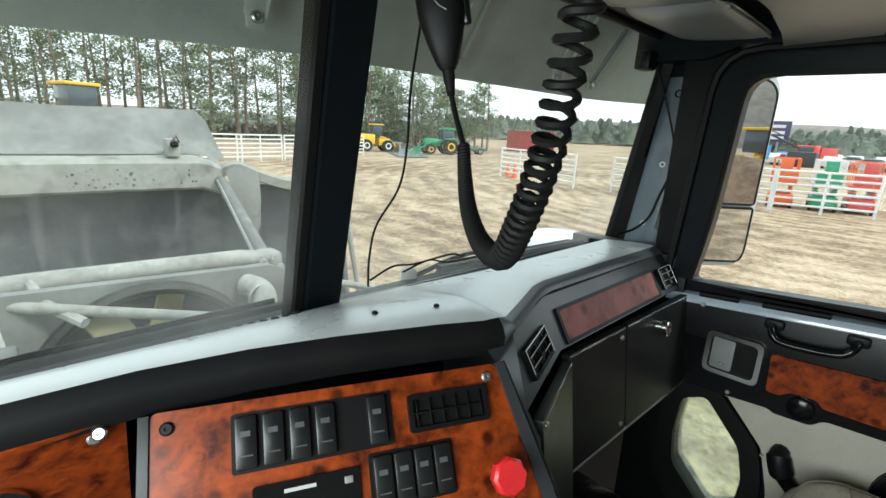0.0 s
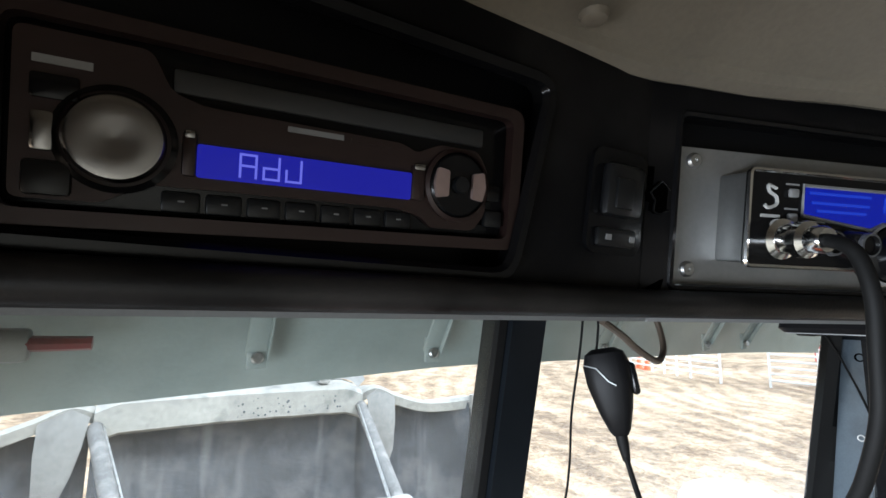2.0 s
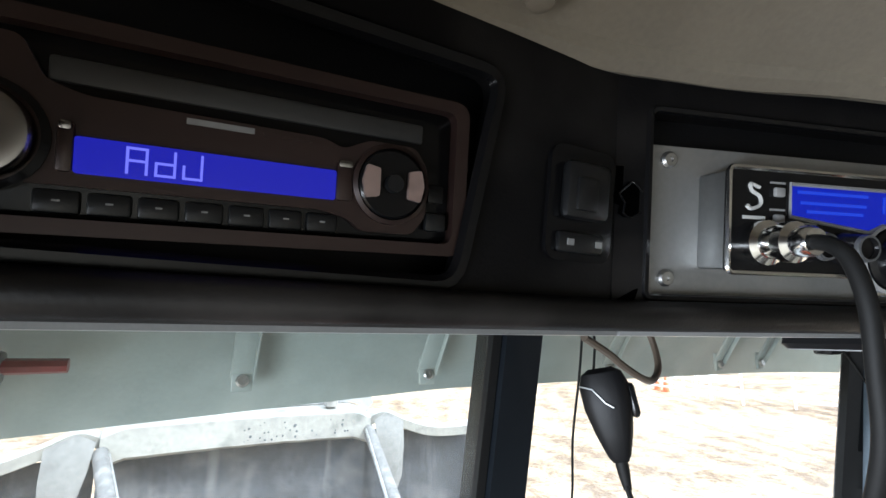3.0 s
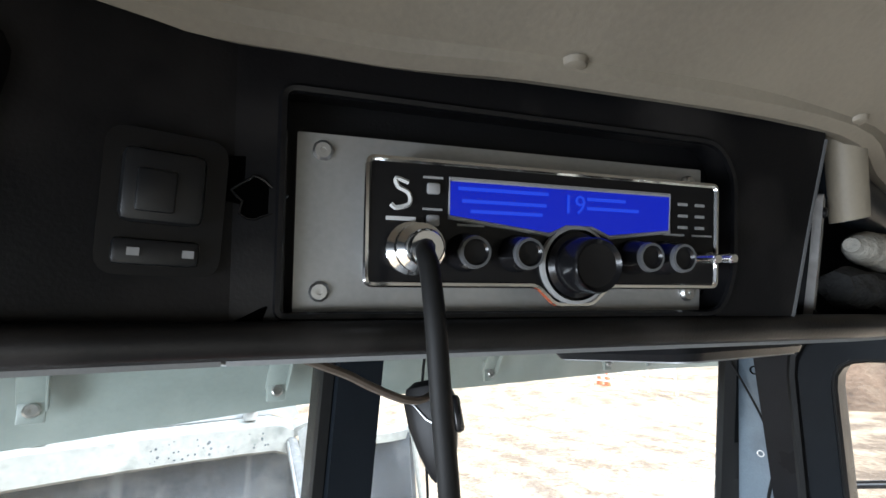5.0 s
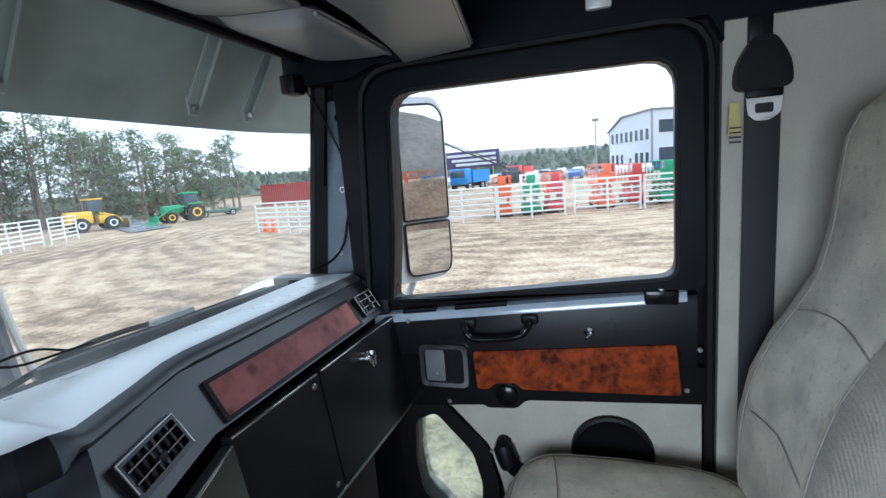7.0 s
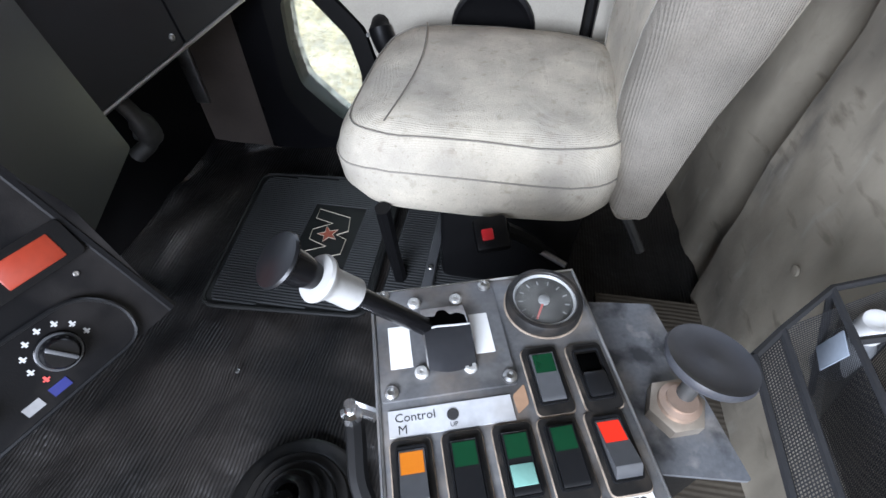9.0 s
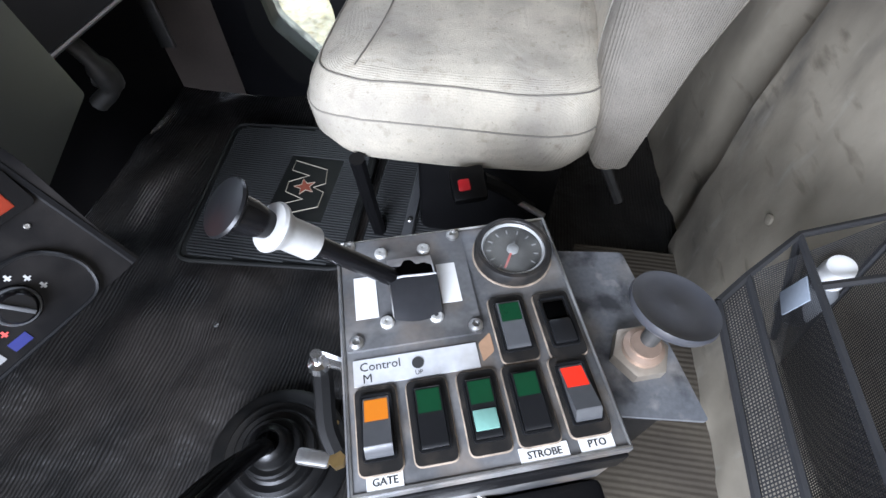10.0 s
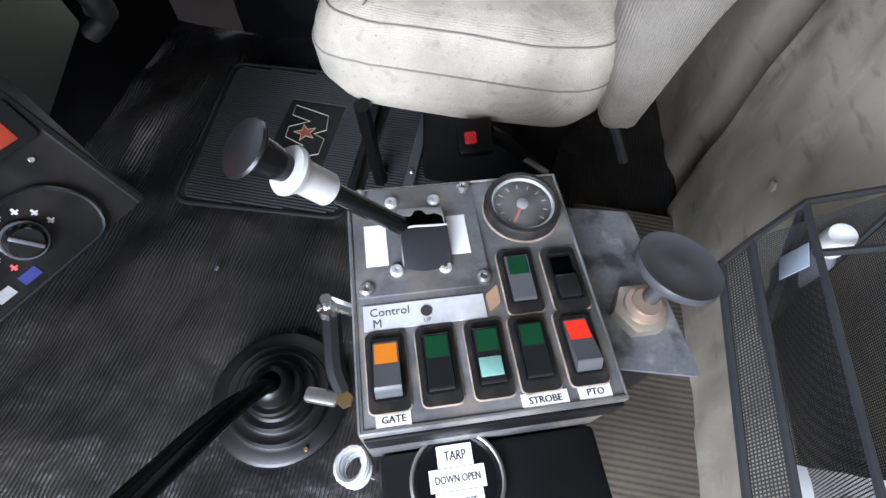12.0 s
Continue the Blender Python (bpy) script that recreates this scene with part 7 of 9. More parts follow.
# ---- floor mat ----
def floor_mat():
    m = thing("floor_mat", (0.52, 0.24, 0.0), "black ribbed rubber floor mat with a moulded emblem", "mat")
    outline = rounded([(0.283, 0.405), (0.308, 0.046), (0.745, 0.06), (0.72, 0.45)], 0.035)
    inner = [Vector(((p.x - 0.52) * 0.955 + 0.52, (p.y - 0.24) * 0.955 + 0.24)) for p in outline]
    part("sheet", platem([outline], 0.001, 0.009, Matrix.Identity(4)), MATRUB, m)
    part("rim", tubem([(p.x, p.y, 0.010) for p in outline], 0.005, 8, True), MATRUB, m)
    # moulded ribs
    bm = bmesh.new()
    n = len(inner)
    x = 0.302
    while x < 0.73:
        ys = []
        for i in range(n):
            a, b = inner[i], inner[(i + 1) % n]
            if (a.x - x) * (b.x - x) < 0:
                ys.append(a.y + (b.y - a.y) * (x - a.x) / (b.x - a.x))
        ys.sort()
        if len(ys) >= 2:
            y0, y1 = ys[0] + 0.006, ys[-1] - 0.006
            spans = [(y0, y1)]
            if 0.425 < x < 0.626:
                spans = [(y0, 0.130), (0.262, y1)]
            for a, b in spans:
                if b > a:
                    prism(bm, [(x - 0.0027, 0.008), (x + 0.0027, 0.008), (x + 0.0012, 0.0128), (x - 0.0012, 0.0128)], "y", a, b)
        x += 0.0074
    part("ribs", bm, RIBTOP, m, kind="stuff")
    # emblem: a bold zigzag outline with a star
    em = axes((0.520, 0.197, 0.009), (0.99, 0.10, 0), (-0.10, 0.99, 0))
    half = [(0.016, 0.042), (0.038, -0.003), (0.055, 0.042), (0.088, 0.040), (0.060, -0.042), (0.014, -0.046)]
    zig = half + [(0.0, -0.02)] + [(-a, c) for a, c in reversed(half)]
    e = part("emblem", platem([[Vector(q) for q in zig]], 0.0, 0.0045, em), MATRUB, m)
    part("emblem_outline", tubem([em @ Vector((*q, 0.0045)) for q in zig], 0.0013, 5, True), mat("cream_moulding", (0.42, 0.38, 0.3), 0.6), e, "cream outline")
    star = [(0.026 * (1 if k % 2 == 0 else 0.42) * math.sin(math.pi * k / 5), 0.026 * (1 if k % 2 == 0 else 0.42) * math.cos(math.pi * k / 5)) for k in range(10)]
    part("star", platem([[Vector(q) for q in star]], 0.004, 0.0065, em), mat("rust_red_moulding", (0.28, 0.07, 0.04), 0.6), e, "rust red star")
    part("star_outline", tubem([em @ Vector((*q, 0.0065)) for q in star], 0.0010, 5, True), bpy.data.materials["cream_moulding"], e)
    second = thing("under_seat_mat", (0.55, -0.15, 0.0), "grey ribbed rubber strip under the seat", "mat")
    part("sheet", boxm((0.30, -0.33, 0.0), (0.78, 0.03, 0.006), 0.002), MATRUB, second)
    bm = bmesh.new()
    for k in range(58):
        x = 0.31 + 0.008 * k
        prism(bm, [(x - 0.003, 0.005), (x + 0.003, 0.005), (x + 0.0014, 0.0105), (x - 0.0014, 0.0105)], "y", -0.325, 0.025)
    part("ribs", bm, RIBTOP, second, kind="stuff")


floor_mat()


# ---- control box between the seats ----
def rocker(parent, u0, u1, v0, v1, top, bottom, tilt=1, hole=False, label=""):
    out = rounded([(u0 - 0.001, v0 - 0.002), (u1 + 0.001, v0 - 0.002), (u1 + 0.001, v1 + 0.002), (u0 - 0.001, v1 + 0.002)], 0.005)
    b = part("rocker_switch", platem([out], 0.0, 0.003, Matrix.Identity(4)), BEZEL, parent, label, local=True)
    part("dust_line", tubem([(p.x, p.y, 0.0006) for p in out], 0.0011, 5, True), DUSTLINE, b, "line of tan dust", local=True)
    k0, k1, w0, w1 = u0 + 0.0042, u1 - 0.0042, v0 + 0.0075, v1 - 0.0055
    part("bezel", platem([rounded([(k0 - 0.002, w0 - 0.002), (k1 + 0.002, w0 - 0.002), (k1 + 0.002, w1 + 0.002), (k0 - 0.002, w1 + 0.002)], 0.003), rounded([(k0 - 0.0006, w0 - 0.0006), (k1 + 0.0006, w0 - 0.0006), (k1 + 0.0006, w1 + 0.0006), (k0 - 0.0006, w1 + 0.0006)], 0.002)], 0.002, 0.0055, Matrix.Identity(4)), ROCKER, b, "raised black surround", local=True)
    mid = w0 + (w1 - w0) * 0.54
    if hole:
        part("empty_hole", boxm((k0 + 0.001, mid + 0.001, 0.003), (k1 - 0.001, w1 - 0.002, 0.0047), 0.0015), HOLE_SHADE, b, "empty broken hole", local=True)
        part("key", boxm((k0, w0, 0.003), (k1, mid - 0.001, 0.008), 0.0025), ROCKER, b, local=True)
        return b
    # the key: two faces tipped against each other
    if tilt > 0:
        prof = [(w0, 0.002), (w0, 0.006), (w0 + 0.004, 0.0125), (w0 + 0.006, 0.0135), (mid, 0.0085), (w1 - 0.001, 0.0045), (w1, 0.004), (w1, 0.002)]
    else:
        prof = [(w0, 0.002), (w0, 0.0055), (w0 + 0.0015, 0.0065), (w0 + 0.003, 0.0066), (mid, 0.0070), (w1 - 0.001, 0.0085), (w1, 0.0075), (w1, 0.002)]
    key = part("key", prismm(prof, "x", k0, k1), bottom, b, local=True)
    za, zb = prof[4][1] + 0.0005, prof[5][1] + 0.0005
    lens = bmesh.new()
    grid(lens, [[(k0 + 0.0012, mid + 0.001, za + (zb - za) * 0.05), (k1 - 0.0012, mid + 0.001, za + (zb - za) * 0.05)], [(k0 + 0.0012, w1 - 0.002, zb), (k1 - 0.0012, w1 - 0.002, zb)]])
    part("lens", lens, top, key, local=True, flat=True)
    return b


def control_box():
    m = axes((-0.155, -0.164, 0.48), (0.305, -0.952, 0), (0.963, 0.27, 0))
    c = thing("control_box", m=m, label="scuffed grey metal control box with rocker switches", category="control box")
    part("case", boxm((-0.003, -0.003, -0.105), (0.191, 0.205, 0.0), 0.003), BOXMETAL, c, local=True)
    part("top_edge", tubem([(0, 0, 0), (0.188, 0, 0), (0.188, 0.203, 0), (0, 0.203, 0)], 0.0018, 6, True), STEEL, c, "worn bright edge", local=True)
    part("front_flange", boxm((0.0, -0.006, -0.035), (0.188, -0.002, -0.006), 0.002), BLACK, c, local=True)
    # lever plate
    lp = part("lever_plate", platem([rect(0.002, 0.098, 0.108, 0.201, 0.003)], 0.0, 0.003, Matrix.Identity(4)), BOXMETAL, c, "dark lever plate", local=True)
    for q in ((0.009, 0.196), (0.101, 0.195), (0.010, 0.104), (0.103, 0.104)):
        part("rivet", lathem([(0.0058, 0.003), (0.0056, 0.0055), (0.003, 0.007), (0.0022, 0.0045), (0.0, 0.0045)], Matrix.Translation((*q, 0)), 14, False), STEEL, lp, local=True)
    for q in ((0.036, 0.185), (0.073, 0.184), (0.035, 0.118), (0.074, 0.117)):
        screw(lp, (*q, 0.003), (0, 0, 1), 0.0058, ZINC, True)
    for a in ((0.011, 0.124, 0.029, 0.163), (0.081, 0.128, 0.097, 0.166)):
        part("paper_label", boxm((a[0], a[1], 0.003), (a[2], a[3], 0.0036)), LABEL, lp, "blank white paper label", local=True)
    # curved gate with a slot for the lever
    rows = []
    for k in range(9):
        t = k / 8
        rows.append([(0.040, 0.120 + 0.058 * t, 0.003 + 0.011 * math.sin(math.pi * t)), (0.078, 0.120 + 0.058 * t, 0.003 + 0.011 * math.sin(math.pi * t))])
    bm = bmesh.new()
    grid(bm, rows)
    gt = part("lever_gate", bm, STEEL, lp, "curved metal lever gate", local=True)
    part("gate_slot", platem([rounded([(0.043, 0.148), (0.077, 0.148), (0.0765, 0.158), (0.070, 0.1615), (0.064, 0.160), (0.060, 0.1655), (0.054, 0.1655), (0.051, 0.160), (0.043, 0.161)], 0.002)], 0.012, 0.0168, Matrix.Identity(4)), HOLE_SHADE, gt, "worn slot, its depth painted black", local=True)
    rows = [[(0.041 + 0.038 * j / 8, 0.118 + 0.030 * k / 6 - 0.004 * math.sin(math.pi * j / 8) * (1 - k / 6), 0.004 + 0.0135 * math.sin(math.pi * (0.04 + 0.46 * k / 6))) for j in range(9)] for k in range(7)]
    bm = bmesh.new()
    grid(bm, rows)
    part("dust_shield", bm, GATEDOME, gt, "curved black shield", local=True)
    part("worn_edge", tubem([(0.041, 0.1485, 0.0172), (0.052, 0.1495, 0.0178), (0.066, 0.1487, 0.0178), (0.079, 0.1485, 0.0172)], 0.0009, 5), BRIGHTEDGE, gt, "bright worn edge", local=True)
    # tipping lever with white collar and black mushroom knob
    root = Vector((0.047, 0.154, 0.008))
    mi = m.inverted()
    tip = mi @ Vector((-0.040, -0.078, 0.618))
    ax = (tip - root).normalized()
    q = Matrix.Translation(root) @ ax.to_track_quat("Z", "Y").to_matrix().to_4x4()
    ln = (tip - root).length
    lv = part("tipping_lever", lathem([(0.0075, -0.004), (0.0075, ln - 0.012)], q, 16), BLACK_GLOSS, c, "black lever with a white collar", local=True)
    part("collar", lathem([(0.0118, ln * 0.57), (0.0114, ln * 0.70), (0.0135, ln * 0.735), (0.0162, ln * 0.755), (0.0168, ln * 0.770), (0.0155, ln * 0.783), (0.0095, ln * 0.790)], q, 28), WHITE_DULL, lv, "white plastic collar", local=True)
    kb = part("knob", lathem([(0.0088, ln * 0.79), (0.0115, ln * 0.87), (0.0120, ln * 0.93), (0.0172, ln * 0.950), (0.0188, ln * 0.960), (0.0188, ln * 0.968)], q, 32), BLACK_GLOSS, lv, "black mushroom knob", local=True)
    part("knob_face", lathem([(0.0190, ln * 0.966), (0.0180, ln * 0.976), (0.011, ln * 0.986), (0.0, ln * 0.988)], q, 32, False), ROCKER, kb, "worn grey knob face", local=True)
    # gauge
    g = part("pressure_gauge", lathem([(0.0335, 0.0), (0.0335, 0.009), (0.0318, 0.0125), (0.0285, 0.0128), (0.0272, 0.010), (0.0268, 0.006)], Matrix.Translation((0.149, 0.168, 0)), 48, False), BEZEL, c, "round black pressure gauge", local=True)
    part("dust_ring", tubem([(0.149 + 0.0337 * math.cos(k * math.pi / 18), 0.168 + 0.0337 * math.sin(k * math.pi / 18), 0.0008) for k in range(36)], 0.0012, 5, True), DUSTLINE, g, local=True)
    part("dial", lathem([(0.0272, 0.0055), (0.0, 0.0058)], Matrix.Translation((0.149, 0.168, 0)), 32, False), DIAL, g, local=True)
    part("inner_ring", lathem([(0.0276, 0.0105), (0.0262, 0.0112), (0.0252, 0.0085)], Matrix.Translation((0.149, 0.168, 0)), 40, False), BRIGHTEDGE, g, "pale inner ring", local=True)
    for k in range(11):
        a = math.radians(-135 + 27 * k)
        part("tick", boxm((-0.0005, 0.0185, 0.0059), (0.0005, 0.0225, 0.0066), 0, Matrix.Translation((0.149, 0.168, 0)) @ Matrix.Rotation(-a, 4, "Z")), GREYBTN, g, local=True)
    part("needle", boxm((-0.0009, -0.004, 0.0078), (0.0009, 0.021, 0.0088), 0, Matrix.Translation((0.149, 0.168, 0)) @ Matrix.Rotation(math.radians(148), 4, "Z")), RED_DULL, g, "orange needle", local=True)
    part("hub", lathem([(0.005, 0.007), (0.005, 0.010), (0.003, 0.011)], Matrix.Translation((0.149, 0.168, 0)), 16), GREYBTN, g, local=True)
    gl = part("glass", lathem([(0.0275, 0.0108), (0.015, 0.0118), (0.0, 0.012)], Matrix.Translation((0.149, 0.168, 0)), 32, False), LENSCLEAR, g, local=True)
    gl.visible_shadow = False
    # switches
    rocker(c, 0.118, 0.145, 0.072, 0.124, LENS_GREEN, ROCKER_GREY, -1, label="rocker switch with a dark green lens")
    rocker(c, 0.155, 0.182, 0.070, 0.122, LENS_GREEN, ROCKER, -1, hole=True, label="rocker switch with a broken out lens")
    rocker(c, 0.007, 0.034, 0.012, 0.066, LENS_AMBER, ROCKER_GREY, 1, label="rocker switch with a lit amber lens")
    rocker(c, 0.044, 0.071, 0.012, 0.066, LENS_GREEN, ROCKER, -1, label="rocker switch with a dark green lens")
    k3 = rocker(c, 0.081, 0.108, 0.012, 0.066, LENS_GREEN, ROCKER, -1, label="rocker switch with green and pale teal lenses")
    part("lower_lens", boxm((0.0862, 0.0245, 0.0062), (0.1028, 0.0385, 0.0078), 0.0005), LENS_TEAL, k3, "pale teal lens", local=True)
    rocker(c, 0.115, 0.142, 0.012, 0.066, LENS_GREEN, ROCKER, -1, label="rocker switch with a dark green lens")
    rocker(c, 0.151, 0.178, 0.012, 0.066, LENS_RED, ROCKER_GREY, 1, label="rocker switch with a lit red lens")
    # labels
    sl = part("name_plate", boxm((0.006, 0.071, 0.0), (0.100, 0.091, 0.0012)), SILVERLABEL, c, "worn silver name plate", local=True)
    words("Control", 0.0095, Matrix.Translation((0.026, 0.0845, 0.0013)), PRINT_GAP, sl, depth=0.0001)
    words("M", 0.0095, Matrix.Translation((0.016, 0.0755, 0.0013)), PRINT_GAP, sl, depth=0.0001)
    words("UP", 0.005, Matrix.Translation((0.054, 0.0745, 0.0013)), PRINT_GAP, sl, depth=0.0001)
    part("hole", lathem([(0.0045, 0.001), (0.0045, 0.0018), (0.0, 0.0018)], Matrix.Translation((0.054, 0.082, 0)), 16, False), PRINT_GAP, sl, local=True)
    for text, u0, u1, v0, v1 in (("GATE", 0.010, 0.034, 0.0, 0.011), ("STROBE", 0.112, 0.146, -0.0005, 0.0102), ("PTO", 0.154, 0.178, 0.0, 0.0105)):
        lb = part("switch_label", boxm((u0, v0, 0.0), (u1, v1, 0.0008)), LABEL, c, "white label", local=True)
        words(text, 0.0068, Matrix.Translation(((u0 + u1) / 2, (v0 + v1) / 2, 0.0009)), PRINT_GAP, lb, depth=0.0001, bold=True)
    part("bare_patch", platem([rounded([(0.102, 0.090), (0.113, 0.098), (0.113, 0.082), (0.103, 0.075)], 0.002)], 0.0, 0.0006, Matrix.Identity(4)), mat("tan_residue", (0.28, 0.17, 0.10), 0.7), c, "tan glue residue", local=True)
    # legs down to the floor
    part("stand", boxm((0.02, 0.02, -0.478), (0.17, 0.185, -0.1), 0.004), BLACK, c, "black sheet metal stand", local=True)

    # side shelf with the big pull knob
    sh = thing("side_shelf", m=m @ Matrix.Translation((0.194, 0.0, -0.034)), label="dusty grey metal shelf beside the control box", category="shelf")
    part("top", platem([rounded([(0.0, 0.03), (0.076, 0.012), (0.072, 0.176), (0.0, 0.19)], 0.004)], -0.004, 0.0, Matrix.Identity(4)), SHELFMETAL, sh, local=True)
    part("apron", boxm((0.002, 0.03, -0.40), (0.066, 0.17, -0.004), 0.004), BLACK, sh, local=True)
    kn = thing("pull_knob", m=m @ Matrix.Translation((0.236, 0.072, -0.034)), label="large round black pull knob on a hexagonal brass nut", category="knob")
    part("hex_nut", lathem([(0.024, 0), (0.024, 0.012), (0.020, 0.014)], None, 6), mat("worn_bronze", (0.36, 0.31, 0.25), 0.45, 0.7, stain=(0.3, 0.28, 0.24), stain_amt=0.7, stain_scale=30), kn, "hexagonal bronze nut", local=True)
    part("bushing", lathem([(0.0165, 0.014), (0.0165, 0.019), (0.012, 0.021), (0.012, 0.024)], None, 24), mat("worn_copper", (0.34, 0.25, 0.19), 0.45, 0.6, stain=(0.2, 0.17, 0.14), stain_amt=0.6, stain_scale=60), kn, local=True)
    tilt = Matrix.Rotation(-0.14, 4, "X") @ Matrix.Rotation(0.16, 4, "Y")
    part("stem", lathem([(0.007, 0.02), (0.007, 0.064)], tilt, 14), GREASE, kn, local=True)
    part("disc", lathem([(0.010, 0.050), (0.026, 0.056), (0.0325, 0.062), (0.034, 0.066), (0.033, 0.070), (0.0305, 0.069), (0.025, 0.0665), (0.012, 0.0675), (0.0, 0.069)], tilt, 40, False), KNOBWORN, kn, "dished black disc", local=True)

    # air valve and fitting on the driver's side of the box
    av = thing("air_valve", (-0.09, -0.11, 0.38), "small steel air fitting with a black hose", "valve")
    part("fitting", lathem([(0.006, 0), (0.006, 0.012), (0.009, 0.014), (0.009, 0.022), (0.005, 0.024), (0.005, 0.034)], axes((-0.062, -0.105, 0.425), (0, 1, 0), (-1, 0, 0.2)) , 10), CHROME, av)
    part("hose", tubem(curve_pts([(-0.055, -0.105, 0.435), (-0.075, -0.112, 0.43), (-0.10, -0.12, 0.42), (-0.115, -0.13, 0.41)], 6), 0.0085), RUBBER, av)
    part("elbow", tubem([(-0.055, -0.125, 0.44), (-0.05, -0.098, 0.44)], 0.006), CHROME, av)
    part("brass_nut", lathem([(0.007, 0), (0.007, 0.01)], Matrix.Translation((-0.122, -0.133, 0.405)), 6), BRASS, av)
    part("wing_tap", boxm((-0.13, -0.128, 0.408), (-0.117, -0.100, 0.416), 0.003), STEEL, av)

    # tarp switch
    tp = thing("tarp_switch", m=m @ Matrix.Translation((0.0, 0.0, -0.08)), label="round black tarp switch with white labels", category="switch")
    part("housing", boxm((0.004, -0.13, -0.40), (0.19, -0.004, -0.004), 0.006), BLACK, tp, local=True)
    face = Matrix.Translation((0.066, -0.032, -0.004))
    dsc = part("dial", lathem([(0.037, 0), (0.037, 0.006), (0.034, 0.008), (0.032, 0.006), (0.0, 0.006)], face, 40, False), BLACK_GLOSS, tp, local=True)
    part("dial_rim", lathem([(0.0385, 0.0), (0.0385, 0.007), (0.0365, 0.0085), (0.035, 0.007)], face, 40, False), STEEL, dsc, "thin bright rim", local=True)
    for text, w, y in (("TARP", 0.029, 0.018), ("DOWN OPEN", 0.045, 0.001), ("UP CLOSE", 0.038, -0.016)):
        lb = part("paper_label", boxm((-w / 2, y - 0.008, 0.006), (w / 2, y + 0.0085, 0.0068), 0, face), LABEL, dsc, "white label", local=True)
        words(text, 0.0105 if text == "TARP" else 0.0082, face @ Matrix.Translation((0, y, 0.0069)) @ Matrix.Diagonal((0.72, 1.0, 1, 1)), PRINT_GAP, lb, depth=0.0001, bold=True)
    wc = thing("coiled_cable", (-0.165, -0.15, 0.33), "pale grey coiled cable beside the switch box", "cable")
    pts = [(-0.168 + 0.014 * math.cos(a), -0.149 + 0.012 * math.sin(a), 0.345 + 0.0022 * a) for a in [k * 0.42 for k in range(60)]]
    part("coil", tubem(pts, 0.0028, 6), mat("pale_grey_plastic", (0.35, 0.36, 0.36), 0.4), wc)
    part("tail", tubem([pts[0], (-0.16, -0.14, 0.2), (-0.15, -0.13, 0.0)], 0.0028, 6), bpy.data.materials["pale_grey_plastic"], wc)


control_box()


# ---- gear lever ----
def gear_lever():
    g = thing("gear_lever", (-0.06, 0.045, 0.0), "black gear lever in a stepped rubber boot", "gear lever")
    part("boot", lathem([(0.110, 0.002), (0.109, 0.011), (0.104, 0.014), (0.089, 0.014), (0.083, 0.016), (0.082, 0.030), (0.079, 0.033), (0.068, 0.031), (0.063, 0.033), (0.062, 0.049), (0.059, 0.052), (0.049, 0.050), (0.045, 0.053), (0.044, 0.070), (0.041, 0.073), (0.033, 0.071), (0.030, 0.075), (0.029, 0.094), (0.025, 0.100), (0.018, 0.104), (0.0165, 0.098)], Matrix.Translation((-0.057, 0.052, 0)) @ Matrix.Rotation(0.06, 4, "X"), 48, False), BOOTRUB, g, "stepped black rubber boot")
    part("lever", tubem(curve_pts([(-0.058, 0.045, 0.05), (-0.068, 0.043, 0.12), (-0.12, 0.048, 0.19), (-0.20, 0.052, 0.28), (-0.32, 0.06, 0.40), (-0.36, 0.06, 0.5)], 6), 0.0125, 12), BLACK_GLOSS, g, "bent black lever wrapped in cable")
    part("sleeve_cable", tubem(curve_pts([(-0.066, 0.055, 0.115), (-0.12, 0.064, 0.195), (-0.20, 0.068, 0.285), (-0.32, 0.074, 0.41)], 6), 0.0045, 8), RUBBER, g)
    part("sleeve_cable", tubem(curve_pts([(-0.07, 0.048, 0.133), (-0.13, 0.053, 0.222), (-0.21, 0.056, 0.308), (-0.32, 0.064, 0.425)], 6), 0.004, 8), RUBBER, g)
    for a in (0.6, 2.2, 3.9, 5.4):
        screw(g, (-0.057 + 0.099 * math.cos(a), 0.052 + 0.099 * math.sin(a), 0.014), (0, 0, 1), 0.004, BRASS)
    fs = lathem([(0.005, 0), (0.005, 0.003), (0.003, 0.004)], Matrix.Translation((0.154, 0.258, 0.0)), 10)
    solid("floor_screw", fs, STEEL, "small steel screw in the rubber floor", "screw")


gear_lever()


